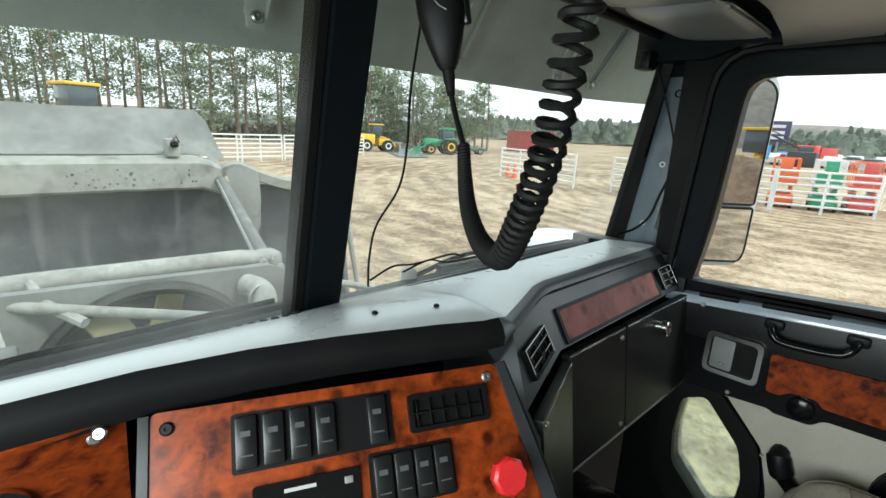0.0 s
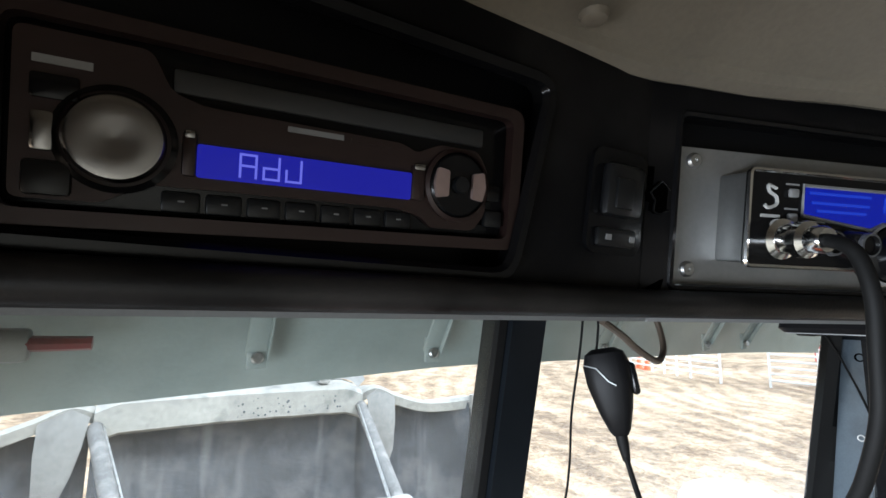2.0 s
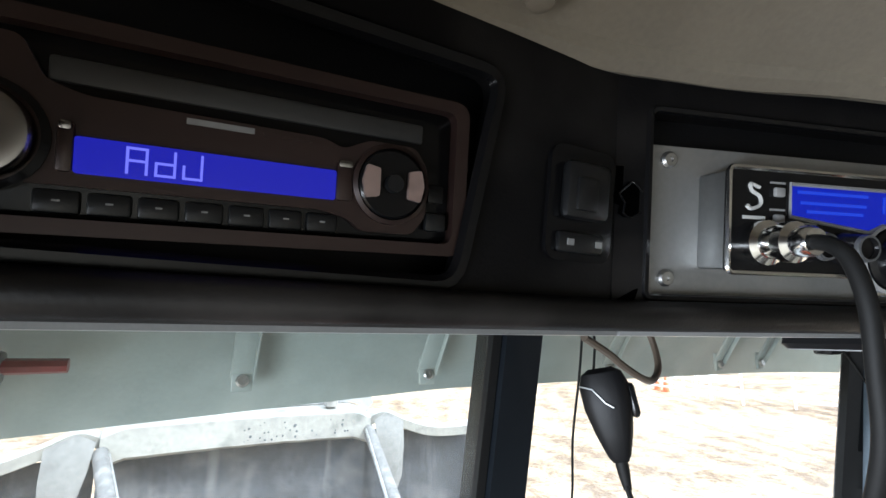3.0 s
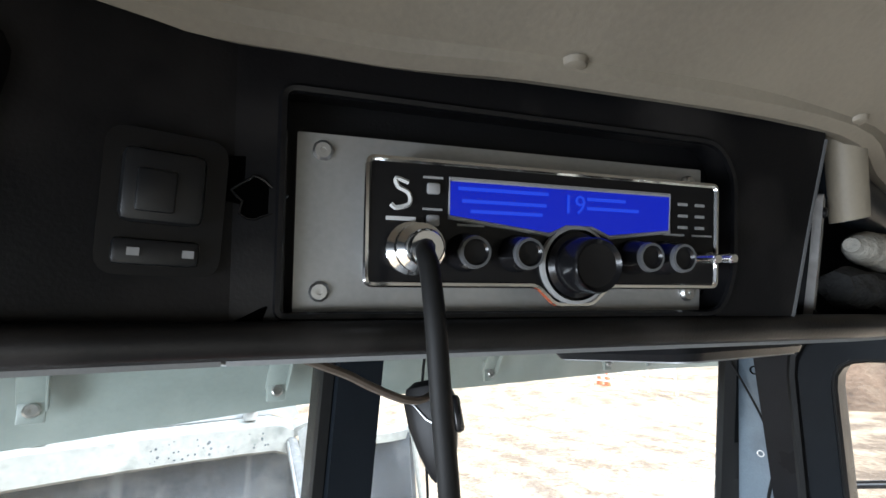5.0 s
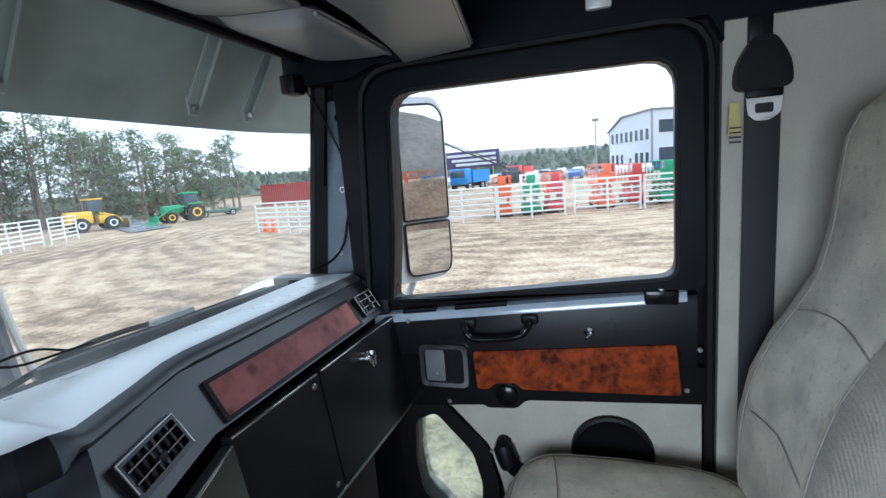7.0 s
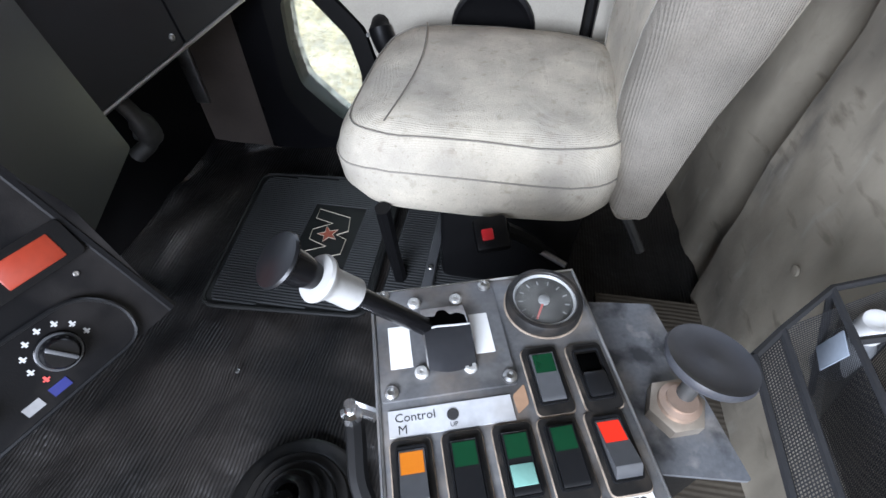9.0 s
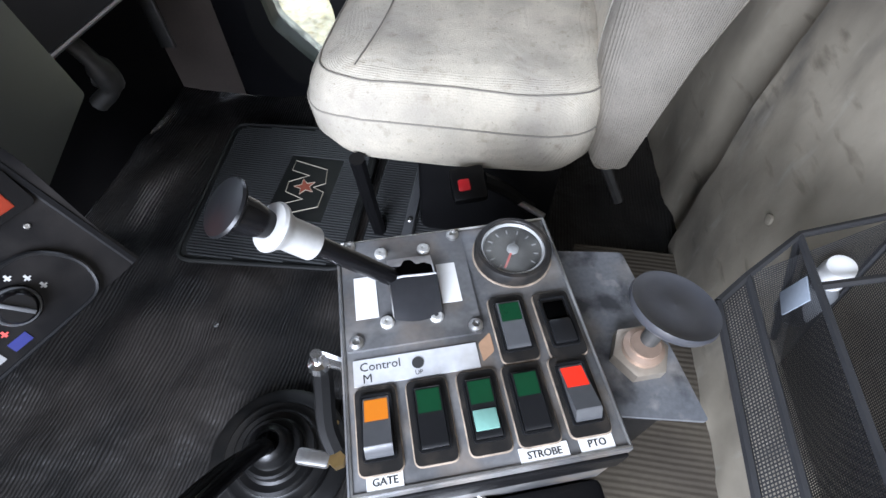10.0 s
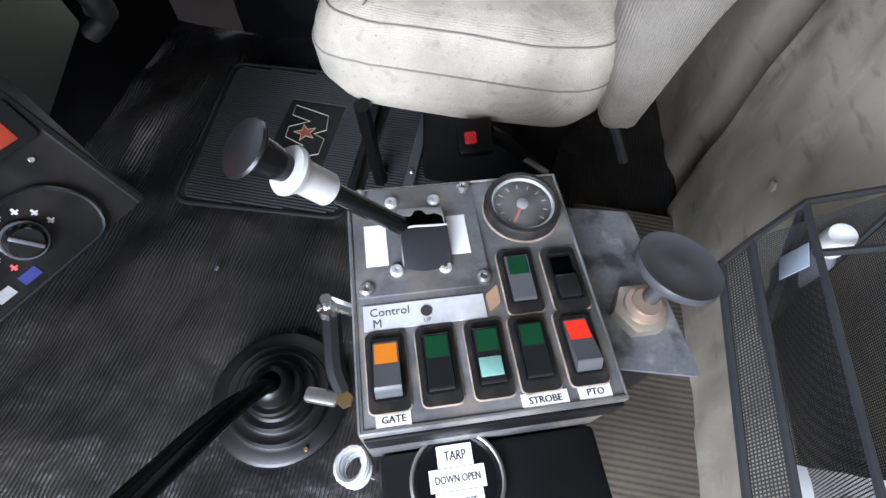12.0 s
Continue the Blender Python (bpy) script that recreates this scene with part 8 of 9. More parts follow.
# ---- wire basket ----
def basket():
    b = thing("wire_basket", (-0.02, -0.54, 0.0), "black wire mesh basket with a divider", "basket")
    x0, y0, y1, z0, z1 = -0.26, -0.612, -0.449, 0.36, 0.49
    ym, yb = -0.502, -0.535

    def bar(name, *p, r=0.0034):
        return part(name, tubem(p, r, 6), MESHWIRE, b)

    C1, C2, C3, CO = (0.050, y1, z1), (0.098, ym, z1 + 0.004), (0.138, y0, z1 + 0.010), (0.022, y1 + 0.028, z1 - 0.002)
    D1, D2, D3 = (0.030, yb, z0), (0.070, yb - 0.012, z0), (0.112, y0, z0)
    bar("rim_bar", (x0, y1, z1 - 0.01), C1)
    bar("rim_bar", (x0, ym, z1 - 0.006), C2)
    bar("rim_bar", CO, C1, C2, C3)
    bar("rim_bar", (x0, y0, z1 + 0.005), C3)
    bar("rim_bar", (x0, y1, z1 - 0.01), (x0, ym, z1 - 0.006), (x0, y0, z1 + 0.005))
    bar("cross_bar", (0.045, ym + 0.002, z1 + 0.002), (0.075, y0, z1 + 0.008), r=0.0036)
    bar("corner_bar", C1, D1)
    bar("corner_bar", C2, D2)
    bar("corner_bar", C3, D3)
    bar("outer_bar", CO, (x0, y1 + 0.028, z1 - 0.02))
    for hx in (x0 + 0.04, 0.09):
        bar("wall_hook", (hx, y0, z1 + 0.008), (hx, y0 - 0.03, z1 + 0.008), r=0.005)

    def mesh_panel(p, q, r, s, nu, nv):
        """A woven panel between four corners."""
        p, q, r, s = map(Vector, (p, q, r, s))
        bm = bmesh.new()
        h = 0.0005

        def strip(a, c, nrm):
            d = (c - a).normalized().cross(nrm).normalized() * h
            vs = [bm.verts.new(v) for v in (a - d, a + d, c + d, c - d)]
            bm.faces.new(vs)

        nrm = (q - p).cross(s - p).normalized()
        for k in range(nu + 1):
            t = k / nu
            strip(p.lerp(q, t), s.lerp(r, t), nrm)
        for k in range(nv + 1):
            t = k / nv
            strip(p.lerp(s, t), q.lerp(r, t), nrm)
        part("mesh_panel", bm, MESHWIRE, b, "fine black wire mesh", flat=True, kind="stuff")

    mesh_panel((x0, yb, z0), D1, C1, (x0, y1, z1 - 0.01), 125, 58)
    mesh_panel((x0, yb - 0.012, z0), D2, C2, (x0, ym, z1 - 0.006), 135, 56)
    mesh_panel(D1, D3, C3, C1, 70, 56)
    mesh_panel((x0, y0, z0), D3, C3, (x0, y0, z1 + 0.005), 150, 60)
    mesh_panel((x0, yb, z0), D1, D3, (x0, y0, z0), 140, 36)
    mesh_panel((x0, y1 + 0.028, z1 - 0.02), CO, C1, (x0, y1, z1 - 0.01), 120, 12)
    sp = thing("spray_can", (0.06, -0.555, 0.4), "pale bottle with a white cap in the basket", "bottle")
    mm = Matrix.Translation((0.082, -0.545, 0.444)) @ Vector((-0.16, 0.22, 0.9)).to_track_quat("Z", "Y").to_matrix().to_4x4()
    part("cap", lathem([(0.0105, 0.016), (0.0125, 0.018), (0.0125, 0.036), (0.011, 0.044), (0.006, 0.046)], mm, 20), WHITE, sp, "white cap")
    part("body", lathem([(0.015, -0.07), (0.017, -0.066), (0.017, -0.005), (0.011, 0.010), (0.0095, 0.016)], mm, 20), mat("translucent_pale_plastic", (0.2, 0.21, 0.22), 0.3), sp)
    cd = thing("price_card", (0.045, -0.49, 0.45), "pale printed card behind the basket mesh", "card")
    part("card", boxm((-0.018, -0.011, -0.0006), (0.018, 0.011, 0.0006), 0.0003, axes((0.0475, -0.496, 0.472), (-0.15, 0, 1), (-1, 0.1, -0.05))), mat("pale_blue_card", (0.22, 0.25, 0.29), 0.5), cd)
    pp = thing("paper_scrap", (-0.16, -0.57, 0.245), "crumpled white and red paper in the basket", "paper")
    bm = bmesh.new()
    grid(bm, [[(-0.24 + 0.02 * i, -0.61 + 0.02 * j, 0.375 + 0.012 * noise.noise(Vector((i * 0.9, j * 0.9, 5)))) for i in range(8)] for j in range(5)])
    part("sheet", bm, LABEL, pp)
    part("red_wrapper", boxm((-0.16, -0.60, 0.365), (-0.12, -0.56, 0.38), 0.006), RED_DULL, pp)


basket()


# ---- outside, on the truck: bonnet tilted forward, engine bay, wipers, mirror ----
def bonnet():
    h = thing("truck_bonnet", (-0.1, 3.1, -1.2), "grey fibreglass truck bonnet tilted forward, seen from inside", "bonnet")
    # inner wall, gently bowed
    rows = []
    for j in range(13):
        z = -1.0 + 1.70 * j / 12
        rows.append([(-0.13 + 0.70 * q, 3.05 + 0.10 * (1 - q * q) + 0.012 * noise.noise(Vector((q * 4, z * 3, 0))), z) for q in [k / 10 - 1 for k in range(21)]])
    bm = bmesh.new()
    grid(bm, rows)
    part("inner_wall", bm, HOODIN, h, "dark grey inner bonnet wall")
    # pale reinforcing band, its ends torn downwards
    rows = []
    for k in range(41):
        q = k / 20 - 1
        x = -0.13 + 0.69 * q
        drop = 0.035 * max(0, abs(q) - 0.86) / 0.14
        y = 2.93 + 0.06 * (1 - q * q)
        w = 0.004 * noise.noise(Vector((x * 9, 1, 0)))
        rows.append([(x, y + 0.16, 0.70 - drop), (x, y, 0.692 - drop + w), (x, y - 0.015, 0.705 - drop + w), (x, y - 0.012, 0.842 - drop), (x, y + 0.02, 0.862 - drop), (x, y + 0.20, 0.885 - drop)])
    bm = bmesh.new()
    grid(bm, rows)
    band = part("reinforcing_band", bm, HOODBAND, h, "dusty pale reinforcing band")
    rnd = random.Random(8)
    for k in range(34):
        x, z = -0.2 + 0.62 * rnd.random(), 0.72 + 0.10 * rnd.random()
        r = rnd.uniform(0.003, 0.009)
        part("chip", lathem([(r, 0), (r * 0.9, 0.002), (0.0, 0.003)], Matrix.Translation((x, 2.917 + 0.06 * (1 - ((x + 0.13) / 0.69) ** 2), z)) @ Matrix.Rotation(math.pi / 2, 4, "X"), 6, False), HOODIN, band)
    # upper skin beyond the band, cut down at its corners
    rows = []
    for k in range(29):
        q = k / 14 - 1
        cut = max(0, abs(q) - 0.90) / 0.10
        flare = 0.06 * max(0, abs(q) - 0.6) / 0.4
        rows.append([(-0.13 + 0.72 * q, 3.10, 0.885 - 0.06 * cut), (-0.13 + (0.74 + flare) * q, 3.19, 0.98 - 0.12 * cut), (-0.13 + (0.75 + flare) * q, 3.30, 1.125 - 0.24 * cut + 0.02 * abs(q))])
    bm = bmesh.new()
    grid(bm, rows)
    part("upper_skin", bm, HOODSKIN, h, "dusty grey bonnet skin")
    for x in (-0.62, 0.33):
        c = part("latch_bracket", boxm((x - 0.035, 2.98, 0.875), (x + 0.035, 3.06, 0.975), 0.012), DUSTYMETAL, h, "small latch bracket")
        part("rubber_stop", lathem([(0.02, 0), (0.018, 0.03), (0.01, 0.034)], Matrix.Translation((x, 2.98, 0.945)) @ Matrix.Rotation(math.pi / 2, 4, "X"), 12), RUBBER, c)
        part("clip", tubem([(x, 2.97, 0.97), (x + 0.01, 2.96, 1.0), (x + 0.03, 2.97, 0.96)], 0.008, 6), STEEL, c)
    # wings: curved inner faces with a rolled edge
    for side in (-1, 1):
        def X(v):
            return -0.13 + side * v
        rows = []
        for j in range(15):
            t = j / 14
            z = 0.66 - 1.75 * t
            out = 0.30 * t ** 1.6
            rows.append([(X(0.72), 3.12, z + 0.05), (X(0.98), 3.07, z + 0.03), (X(1.22 + out * 0.4), 3.0, z + 0.03), (X(1.34 + out * 0.5), 2.93, z + 0.04), (X(1.41 + out * 0.6), 2.80, z + 0.06), (X(1.46 + out * 0.6), 2.83, z + 0.05), (X(1.52 + out), 3.0, z)])
        bm = bmesh.new()
        grid(bm, rows)
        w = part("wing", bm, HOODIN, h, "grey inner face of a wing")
        top = [(X(0.66), 3.0, 0.80), (X(0.78), 2.96, 0.855), (X(0.92), 2.94, 0.80), (X(1.10), 2.92, 0.745), (X(1.30), 2.90, 0.735), (X(1.44), 2.80, 0.765)]
        bm = bmesh.new()
        c = curve_pts(top, 5)
        grid(bm, [[p + Vector((0, 0.2, -0.03)) for p in c], [p + Vector((0, 0, 0.0)) for p in c], [p + Vector((0, -0.02, -0.02)) for p in c], [p + Vector((0, -0.012, -0.075)) for p in c], [p + Vector((0, 0.02, -0.08)) for p in c]])
        part("wing_lip", bm, HOODBAND, w, "pale folded edge")
        ed = curve_pts([(X(1.43), 2.79, 0.775), (X(1.47), 2.79, 0.45), (X(1.55), 2.79, 0.0), (X(1.64), 2.80, -0.5), (X(1.72), 2.82, -1.0)], 5)
        part("wing_edge", tubem(ed, 0.02, 8), HOODBAND, w)
        # gas strut and its torn flap
        part("strut", tubem([(X(0.68), 2.92, 0.735), (X(0.47), 1.86, 0.55)], [0.036, 0.03], 10), STRUTGREY, h, "dusty dark grey support strut")
        part("strut_rod", tubem([(X(0.645), 2.88, 0.75), (X(0.43), 1.84, 0.55)], 0.008, 6), STEEL, h)
        bm = bmesh.new()
        grid(bm, [[(X(0.70), 2.88, 0.80), (X(0.78), 2.89, 0.84), (X(0.90), 2.90, 0.78)], [(X(0.72), 2.86, 0.66), (X(0.80), 2.85, 0.64), (X(0.90), 2.88, 0.64)], [(X(0.75), 2.86, 0.54), (X(0.82), 2.85, 0.50), (X(0.89), 2.88, 0.46)], [(X(0.78), 2.86, 0.46), (X(0.82), 2.86, 0.40), (X(0.86), 2.88, 0.38)]])
        part("flap", bm, HOODSKIN, h, "torn rubber flap")


bonnet()


def engine_bay():
    e = thing("engine_bay", (-0.1, 1.6, -0.6), "dusty radiator, fan shroud and pipes of the engine", "engine")
    # shroud plate with a round opening
    circle = [Vector((-0.12 + 0.33 * math.cos(a), 0.22 + 0.33 * math.sin(a))) for a in [2 * math.pi * k / 40 for k in range(40)]]
    part("shroud", platem([[Vector(q) for q in ((-0.66, -0.6), (0.42, -0.6), (0.42, 0.50), (0.3, 0.56), (-0.55, 0.60), (-0.66, 0.54))], circle], 1.70, 1.74, MY), HOODSKIN, e, "dusty grey fan shroud")
    part("shroud_ring", tubem([(p.x, 1.69, p.y) for p in circle], 0.022, 8, True), GREASE, e, "dark rim of the fan opening")
    part("radiator", boxm((-0.64, 1.86, -0.6), (0.40, 1.95, 0.5), 0.01), GREASE, e)
    fan = part("fan", lathem([(0.08, 0), (0.075, 0.05), (0.04, 0.06)], Matrix.Translation((-0.12, 1.78, 0.22)) @ Matrix.Rotation(math.pi / 2, 4, "X"), 20), GREASE, e)
    for k in range(8):
        m = Matrix.Translation((-0.12, 1.77, 0.22)) @ Matrix.Rotation(k * math.pi / 4 + 0.3, 4, "Y") @ Matrix.Rotation(0.5, 4, "Z")
        part("blade", boxm((-0.055, -0.006, 0.07), (0.06, 0.006, 0.30), 0.004, m), FANYELLOW, fan, "faded yellow blade")
    part("top_bar", tubem([(-0.64, 1.82, 0.585), (-0.40, 1.80, 0.592), (0.22, 1.80, 0.575), (0.34, 1.80, 0.555)], 0.034, 12), DUSTYMETAL, e, "thick dusty cross tube")
    k = part("knot", boxm((0.28, 1.76, 0.51), (0.38, 1.86, 0.59), 0.02), DUSTYMETAL, e)
    for q in ((0.29, 1.75, 0.56), (0.36, 1.75, 0.53), (0.33, 1.74, 0.575)):
        screw(k, q, (0, -1, 0.2), 0.016, DUSTYMETAL, name="bolt")
    part("cross_rod", tubem([(-0.50, 1.74, 0.565), (-0.35, 1.66, 0.545), (0.05, 1.52, 0.465), (0.72, 1.42, 0.385)], 0.017, 10), DUSTYMETAL, e, "dusty tie rod")
    part("cross_rod", tubem([(-0.2, 1.50, 0.45), (0.3, 1.46, 0.42), (0.7, 1.42, 0.40)], 0.014, 8), DUSTYMETAL, e)
    part("coolant_pipe", tubem(curve_pts([(0.20, 1.70, 0.50), (0.225, 1.62, 0.49), (0.20, 1.56, 0.44), (0.05, 1.46, 0.35), (-0.18, 1.36, 0.24), (-0.30, 1.30, 0.18)], 6), 0.042, 14), DUSTYMETAL, e, "bent coolant pipe")
    part("pipe_clamp", tubem([(0.218 + 0.046 * math.cos(a), 1.60, 0.475 + 0.046 * math.sin(a)) for a in [2 * math.pi * i / 16 for i in range(16)]], 0.007, 6, True), STEEL, e)
    for q in ([(-0.40, 1.78, 0.6), (-0.37, 1.70, 0.55), (-0.30, 1.6, 0.51)], [(0.36, 1.78, 0.5), (0.42, 1.6, 0.40), (0.36, 1.5, 0.30)], [(0.37, 1.80, 0.5), (0.6, 1.75, 0.42), (0.8, 1.7, 0.36)], [(0.35, 1.8, 0.48), (0.38, 1.7, 0.3), (0.36, 1.6, 0.1)]):
        part("hose", tubem(curve_pts(q, 6), 0.016, 8), DUSTYMETAL, e)
    part("bracket", boxm((-0.20, 1.22, 0.24), (0.06, 1.30, 0.28), 0.01), DUSTYMETAL, e)
    part("block", boxm((-0.45, 0.95, -0.6), (0.25, 1.55, 0.02), 0.04), GREASE, e, "greasy engine block")
    b = thing("coolant_bottle", (-0.56, 1.42, 0.15), "white translucent coolant bottle with a hose", "bottle")
    part("tank", boxm((-0.73, 1.32, 0.22), (-0.48, 1.52, 0.565), 0.035, seg=4), mat("milky_plastic", (0.62, 0.64, 0.58), 0.4), b)
    part("cap", lathem([(0.04, 0), (0.042, 0.03), (0.03, 0.05), (0.012, 0.055)], Matrix.Translation((-0.59, 1.42, 0.565)), 20), DUSTYMETAL, b)
    part("hose", tubem(curve_pts([(-0.585, 1.42, 0.62), (-0.54, 1.42, 0.655), (-0.49, 1.43, 0.63), (-0.47, 1.44, 0.50)], 6), 0.008, 8), WHITE, b)
    # cowl below the glass
    c = thing("cowl", (0.0, 0.9, 0.6), "dusty grey cowl with a white painted corner", "cowl")
    bm = bmesh.new()
    grid(bm, [[(-1.1, 0.70, 0.785), (0.0, 0.705, 0.785), (0.95, 0.70, 0.785)], [(-1.1, 0.76, 0.765), (0.0, 0.775, 0.768), (0.95, 0.75, 0.768)], [(-1.1, 0.80, 0.70), (0.0, 0.82, 0.70), (1.0, 0.80, 0.70)], [(-1.1, 0.81, 0.0), (0.0, 0.83, 0.0), (1.0, 0.81, 0.0)]])
    part("panel", bm, VISORMETAL, c)
    a = thing("air_cleaner", (1.42, 1.12, -0.4), "white painted air cleaner canister beside the bonnet", "air cleaner")
    part("canister", lathem([(0.20, -1.0), (0.20, -0.06), (0.19, -0.025), (0.165, 0.0), (0.10, 0.018), (0.0, 0.022)], Matrix.Translation((1.38, 1.10, 0.66)), 36, False), HOODOUT, a)
    part("clamp", lathem([(0.205, -0.2), (0.205, -0.16)], Matrix.Translation((1.38, 1.10, 0.66)), 36, False), STEEL, a)
    part("bracket", boxm((0.95, 1.0, 0.2), (1.22, 1.06, 0.26), 0.01), STEEL, a)


engine_bay()


def wiper(x0, x1, z0, z1, rest, thick=0.012):
    w = thing("wiper", ((x0 + x1) / 2, 0.73, 0.8), "black windscreen wiper parked along the glass", "wiper", "wipers")
    part("blade", tubem([(x0, 0.728, z0), ((x0 + x1) / 2, 0.722, (z0 + z1) / 2), (x1, 0.715, z1)], thick, 4), mat("weathered_grey_rubber", (0.02, 0.021, 0.022), 0.7), w)
    part("spine", tubem([(x0 + 0.03, 0.738, z0 + 0.006), (x1 - 0.03, 0.726, z1 + 0.006)], 0.006, 6), BLACK, w)
    mx = x0 + (x1 - x0) * 0.45
    part("arm", tubem(curve_pts([(rest, 0.76, 0.775), ((rest + mx) / 2, 0.752, z0 + 0.012), (mx, 0.738, (z0 + z1) / 2 + 0.014)], 5), 0.006, 6), BLACK, w)
    part("pivot", lathem([(0.02, 0), (0.018, 0.03), (0.012, 0.035)], Matrix.Translation((rest, 0.76, 0.765)), 14), DUSTYMETAL, w, "dusty pivot")
    part("bridge", boxm((mx - 0.05, 0.73, (z0 + z1) / 2 + 0.004), (mx + 0.06, 0.746, (z0 + z1) / 2 + 0.022), 0.005), DUSTYMETAL, w)


wiper(0.26, 0.835, 0.795, 0.785, 0.20)
wiper(-0.84, -0.095, 0.792, 0.801, -0.72, 0.007)


def mirror():
    n = Vector((-0.52, -0.85, 0.03)).normalized()
    u = Vector((0, 0, 1)).cross(n).normalized()
    m = axes((1.475, 0.485, 1.0), u, (0, 0, 1))
    d = thing("door_mirror", m=m, label="pale grey truck door mirror with two glasses", category="mirror")
    out = rounded([(-0.190, -0.335), (0.095, -0.345), (0.115, -0.20), (0.115, 0.30), (0.07, 0.345), (-0.180, 0.335)], [0.08, 0.06, 0.05, 0.06, 0.05, 0.07], 5)
    rows = []
    for s, w in ((1.0, 0.0), (1.03, -0.02), (0.98, -0.06), (0.80, -0.10), (0.45, -0.12)):
        rows.append([(p.x * s, p.y * (1 + (s - 1) * 0.5), w) for p in out])
    bm = bmesh.new()
    loft(bm, rows)
    part("housing", bm, mat("pale_grey_mirror_plastic", (0.52, 0.54, 0.57), 0.4), d, local=True)
    up = rounded([(-0.118, -0.105), (0.098, -0.110), (0.10, 0.28), (0.06, 0.318), (-0.112, 0.305)], [0.01, 0.01, 0.05, 0.05, 0.04], 4)
    lo = rounded([(-0.118, -0.315), (0.085, -0.325), (0.098, -0.28), (0.098, -0.125), (-0.118, -0.12)], [0.04, 0.04, 0.03, 0.01, 0.01], 4)
    for nm, o in (("main_glass", up), ("wide_glass", lo)):
        g = part(nm, platem([o], 0.004, 0.008, Matrix.Identity(4)), MIRRORGLASS, d, "mirror glass", local=True, flat=True)
        part("glass_rim", tubem([(p.x, p.y, 0.006) for p in o], 0.005, 6, True), BLACK, g, local=True)
    part("stay", tubem([m @ Vector((-0.06, -0.33, -0.04)), m @ Vector((-0.10, -0.42, -0.05)), (1.1, 0.62, 0.55), (0.95, 0.66, 0.5)], 0.014, 8), HOODOUT, d, "pale tubular mirror stay")
    part("stay", tubem([m @ Vector((-0.05, 0.33, -0.05)), m @ Vector((-0.05, 0.45, -0.06)), (1.15, 0.62, 1.48), (0.95, 0.64, 1.5)], 0.014, 8), HOODOUT, d, "pale tubular mirror stay")


mirror()


# ---- outside, the yard ----
GZ = -1.2


def ground():
    bm = bmesh.new()
    r = [0, 1.5, 3, 4.5, 6, 8, 10, 12.5, 15, 18, 22, 27, 32, 40, 50, 65, 80, 130, 220, 400, 900, 3000]
    rows = []
    for k in range(145):
        a = 2 * math.pi * k / 144
        row = []
        for q in r:
            x, y = q * math.cos(a), q * math.sin(a)
            z = GZ
            if 2 < q < 70:
                z += 0.06 * noise.noise(Vector((x * 0.35, y * 0.35, 0))) + 0.02 * noise.noise(Vector((x * 1.5, y * 1.5, 3)))
            row.append((x, y, z))
        rows.append(row)
    grid(bm, rows)
    bmesh.ops.remove_doubles(bm, verts=bm.verts, dist=0.001)
    solid("ground", bm, GROUND, "pale trampled gravel yard with tyre tracks", "ground", kind="structure")


ground()


def fence_panel():
    f = thing("fence_panel", (0, 0, GZ), "white tubular steel livestock fence panel", "fence", "livestock fence")
    for x in (0.0, 1.5, 3.0):
        part("post", tubem([(x, 0, GZ), (x, 0, GZ + 1.52)], 0.048, 6), FENCEWHITE, f)
    for k in range(6):
        z = GZ + 0.28 + 0.24 * k
        part("rail", tubem([(0, 0, z), (3.0, 0, z)], 0.042, 6), FENCEWHITE, f)
    return f


def fences():
    first = None
    for line in ([(4.0, 26.6), (9.5, 26.4), (12.6, 27.2), (15.0, 27.9), (18.3, 29.4), (21.6, 31.4)], [(18.4, 11.0), (18.9, 13.2), (19.6, 16.4)], [(19.0, 9.5), (19.4, 6.8), (20.1, 3.8), (21.4, 0.6), (22.5, -2.4), (23.4, -6.5), (24, -12)]):
        p = [Vector((*q, 0)) for q in line]
        for a, b in zip(p, p[1:]):
            n = max(1, round((b - a).length / 3.0))
            ang = math.atan2(b.y - a.y, b.x - a.x)
            for k in range(n):
                o = a.lerp(b, k / n)
                m = Matrix.Translation((o.x, o.y, GZ)) @ Matrix.Rotation(ang, 4, "Z")
                if first is None:
                    first = fence_panel()
                    first.matrix_basis = m
                else:
                    copy_thing(first, m)


fences()


def wheel(parent, x, y, r, w, name="wheel"):
    m = Matrix.Translation((x, y, r)) @ Matrix.Rotation(math.pi / 2, 4, "X")
    t = part(name, lathem([(r * 0.55, -w / 2), (r * 0.95, -w / 2), (r, -w * 0.3), (r, w * 0.3), (r * 0.95, w / 2), (r * 0.55, w / 2)], m, 20), TYRE, parent, local=True)
    part("rim", lathem([(r * 0.1, -w * 0.46), (r * 0.52, -w * 0.53), (r * 0.52, w * 0.53), (r * 0.1, w * 0.46)], m, 16), MACH_YELLOW if name == "yellow_rimmed_wheel" else FENCEWHITE, t, local=True)


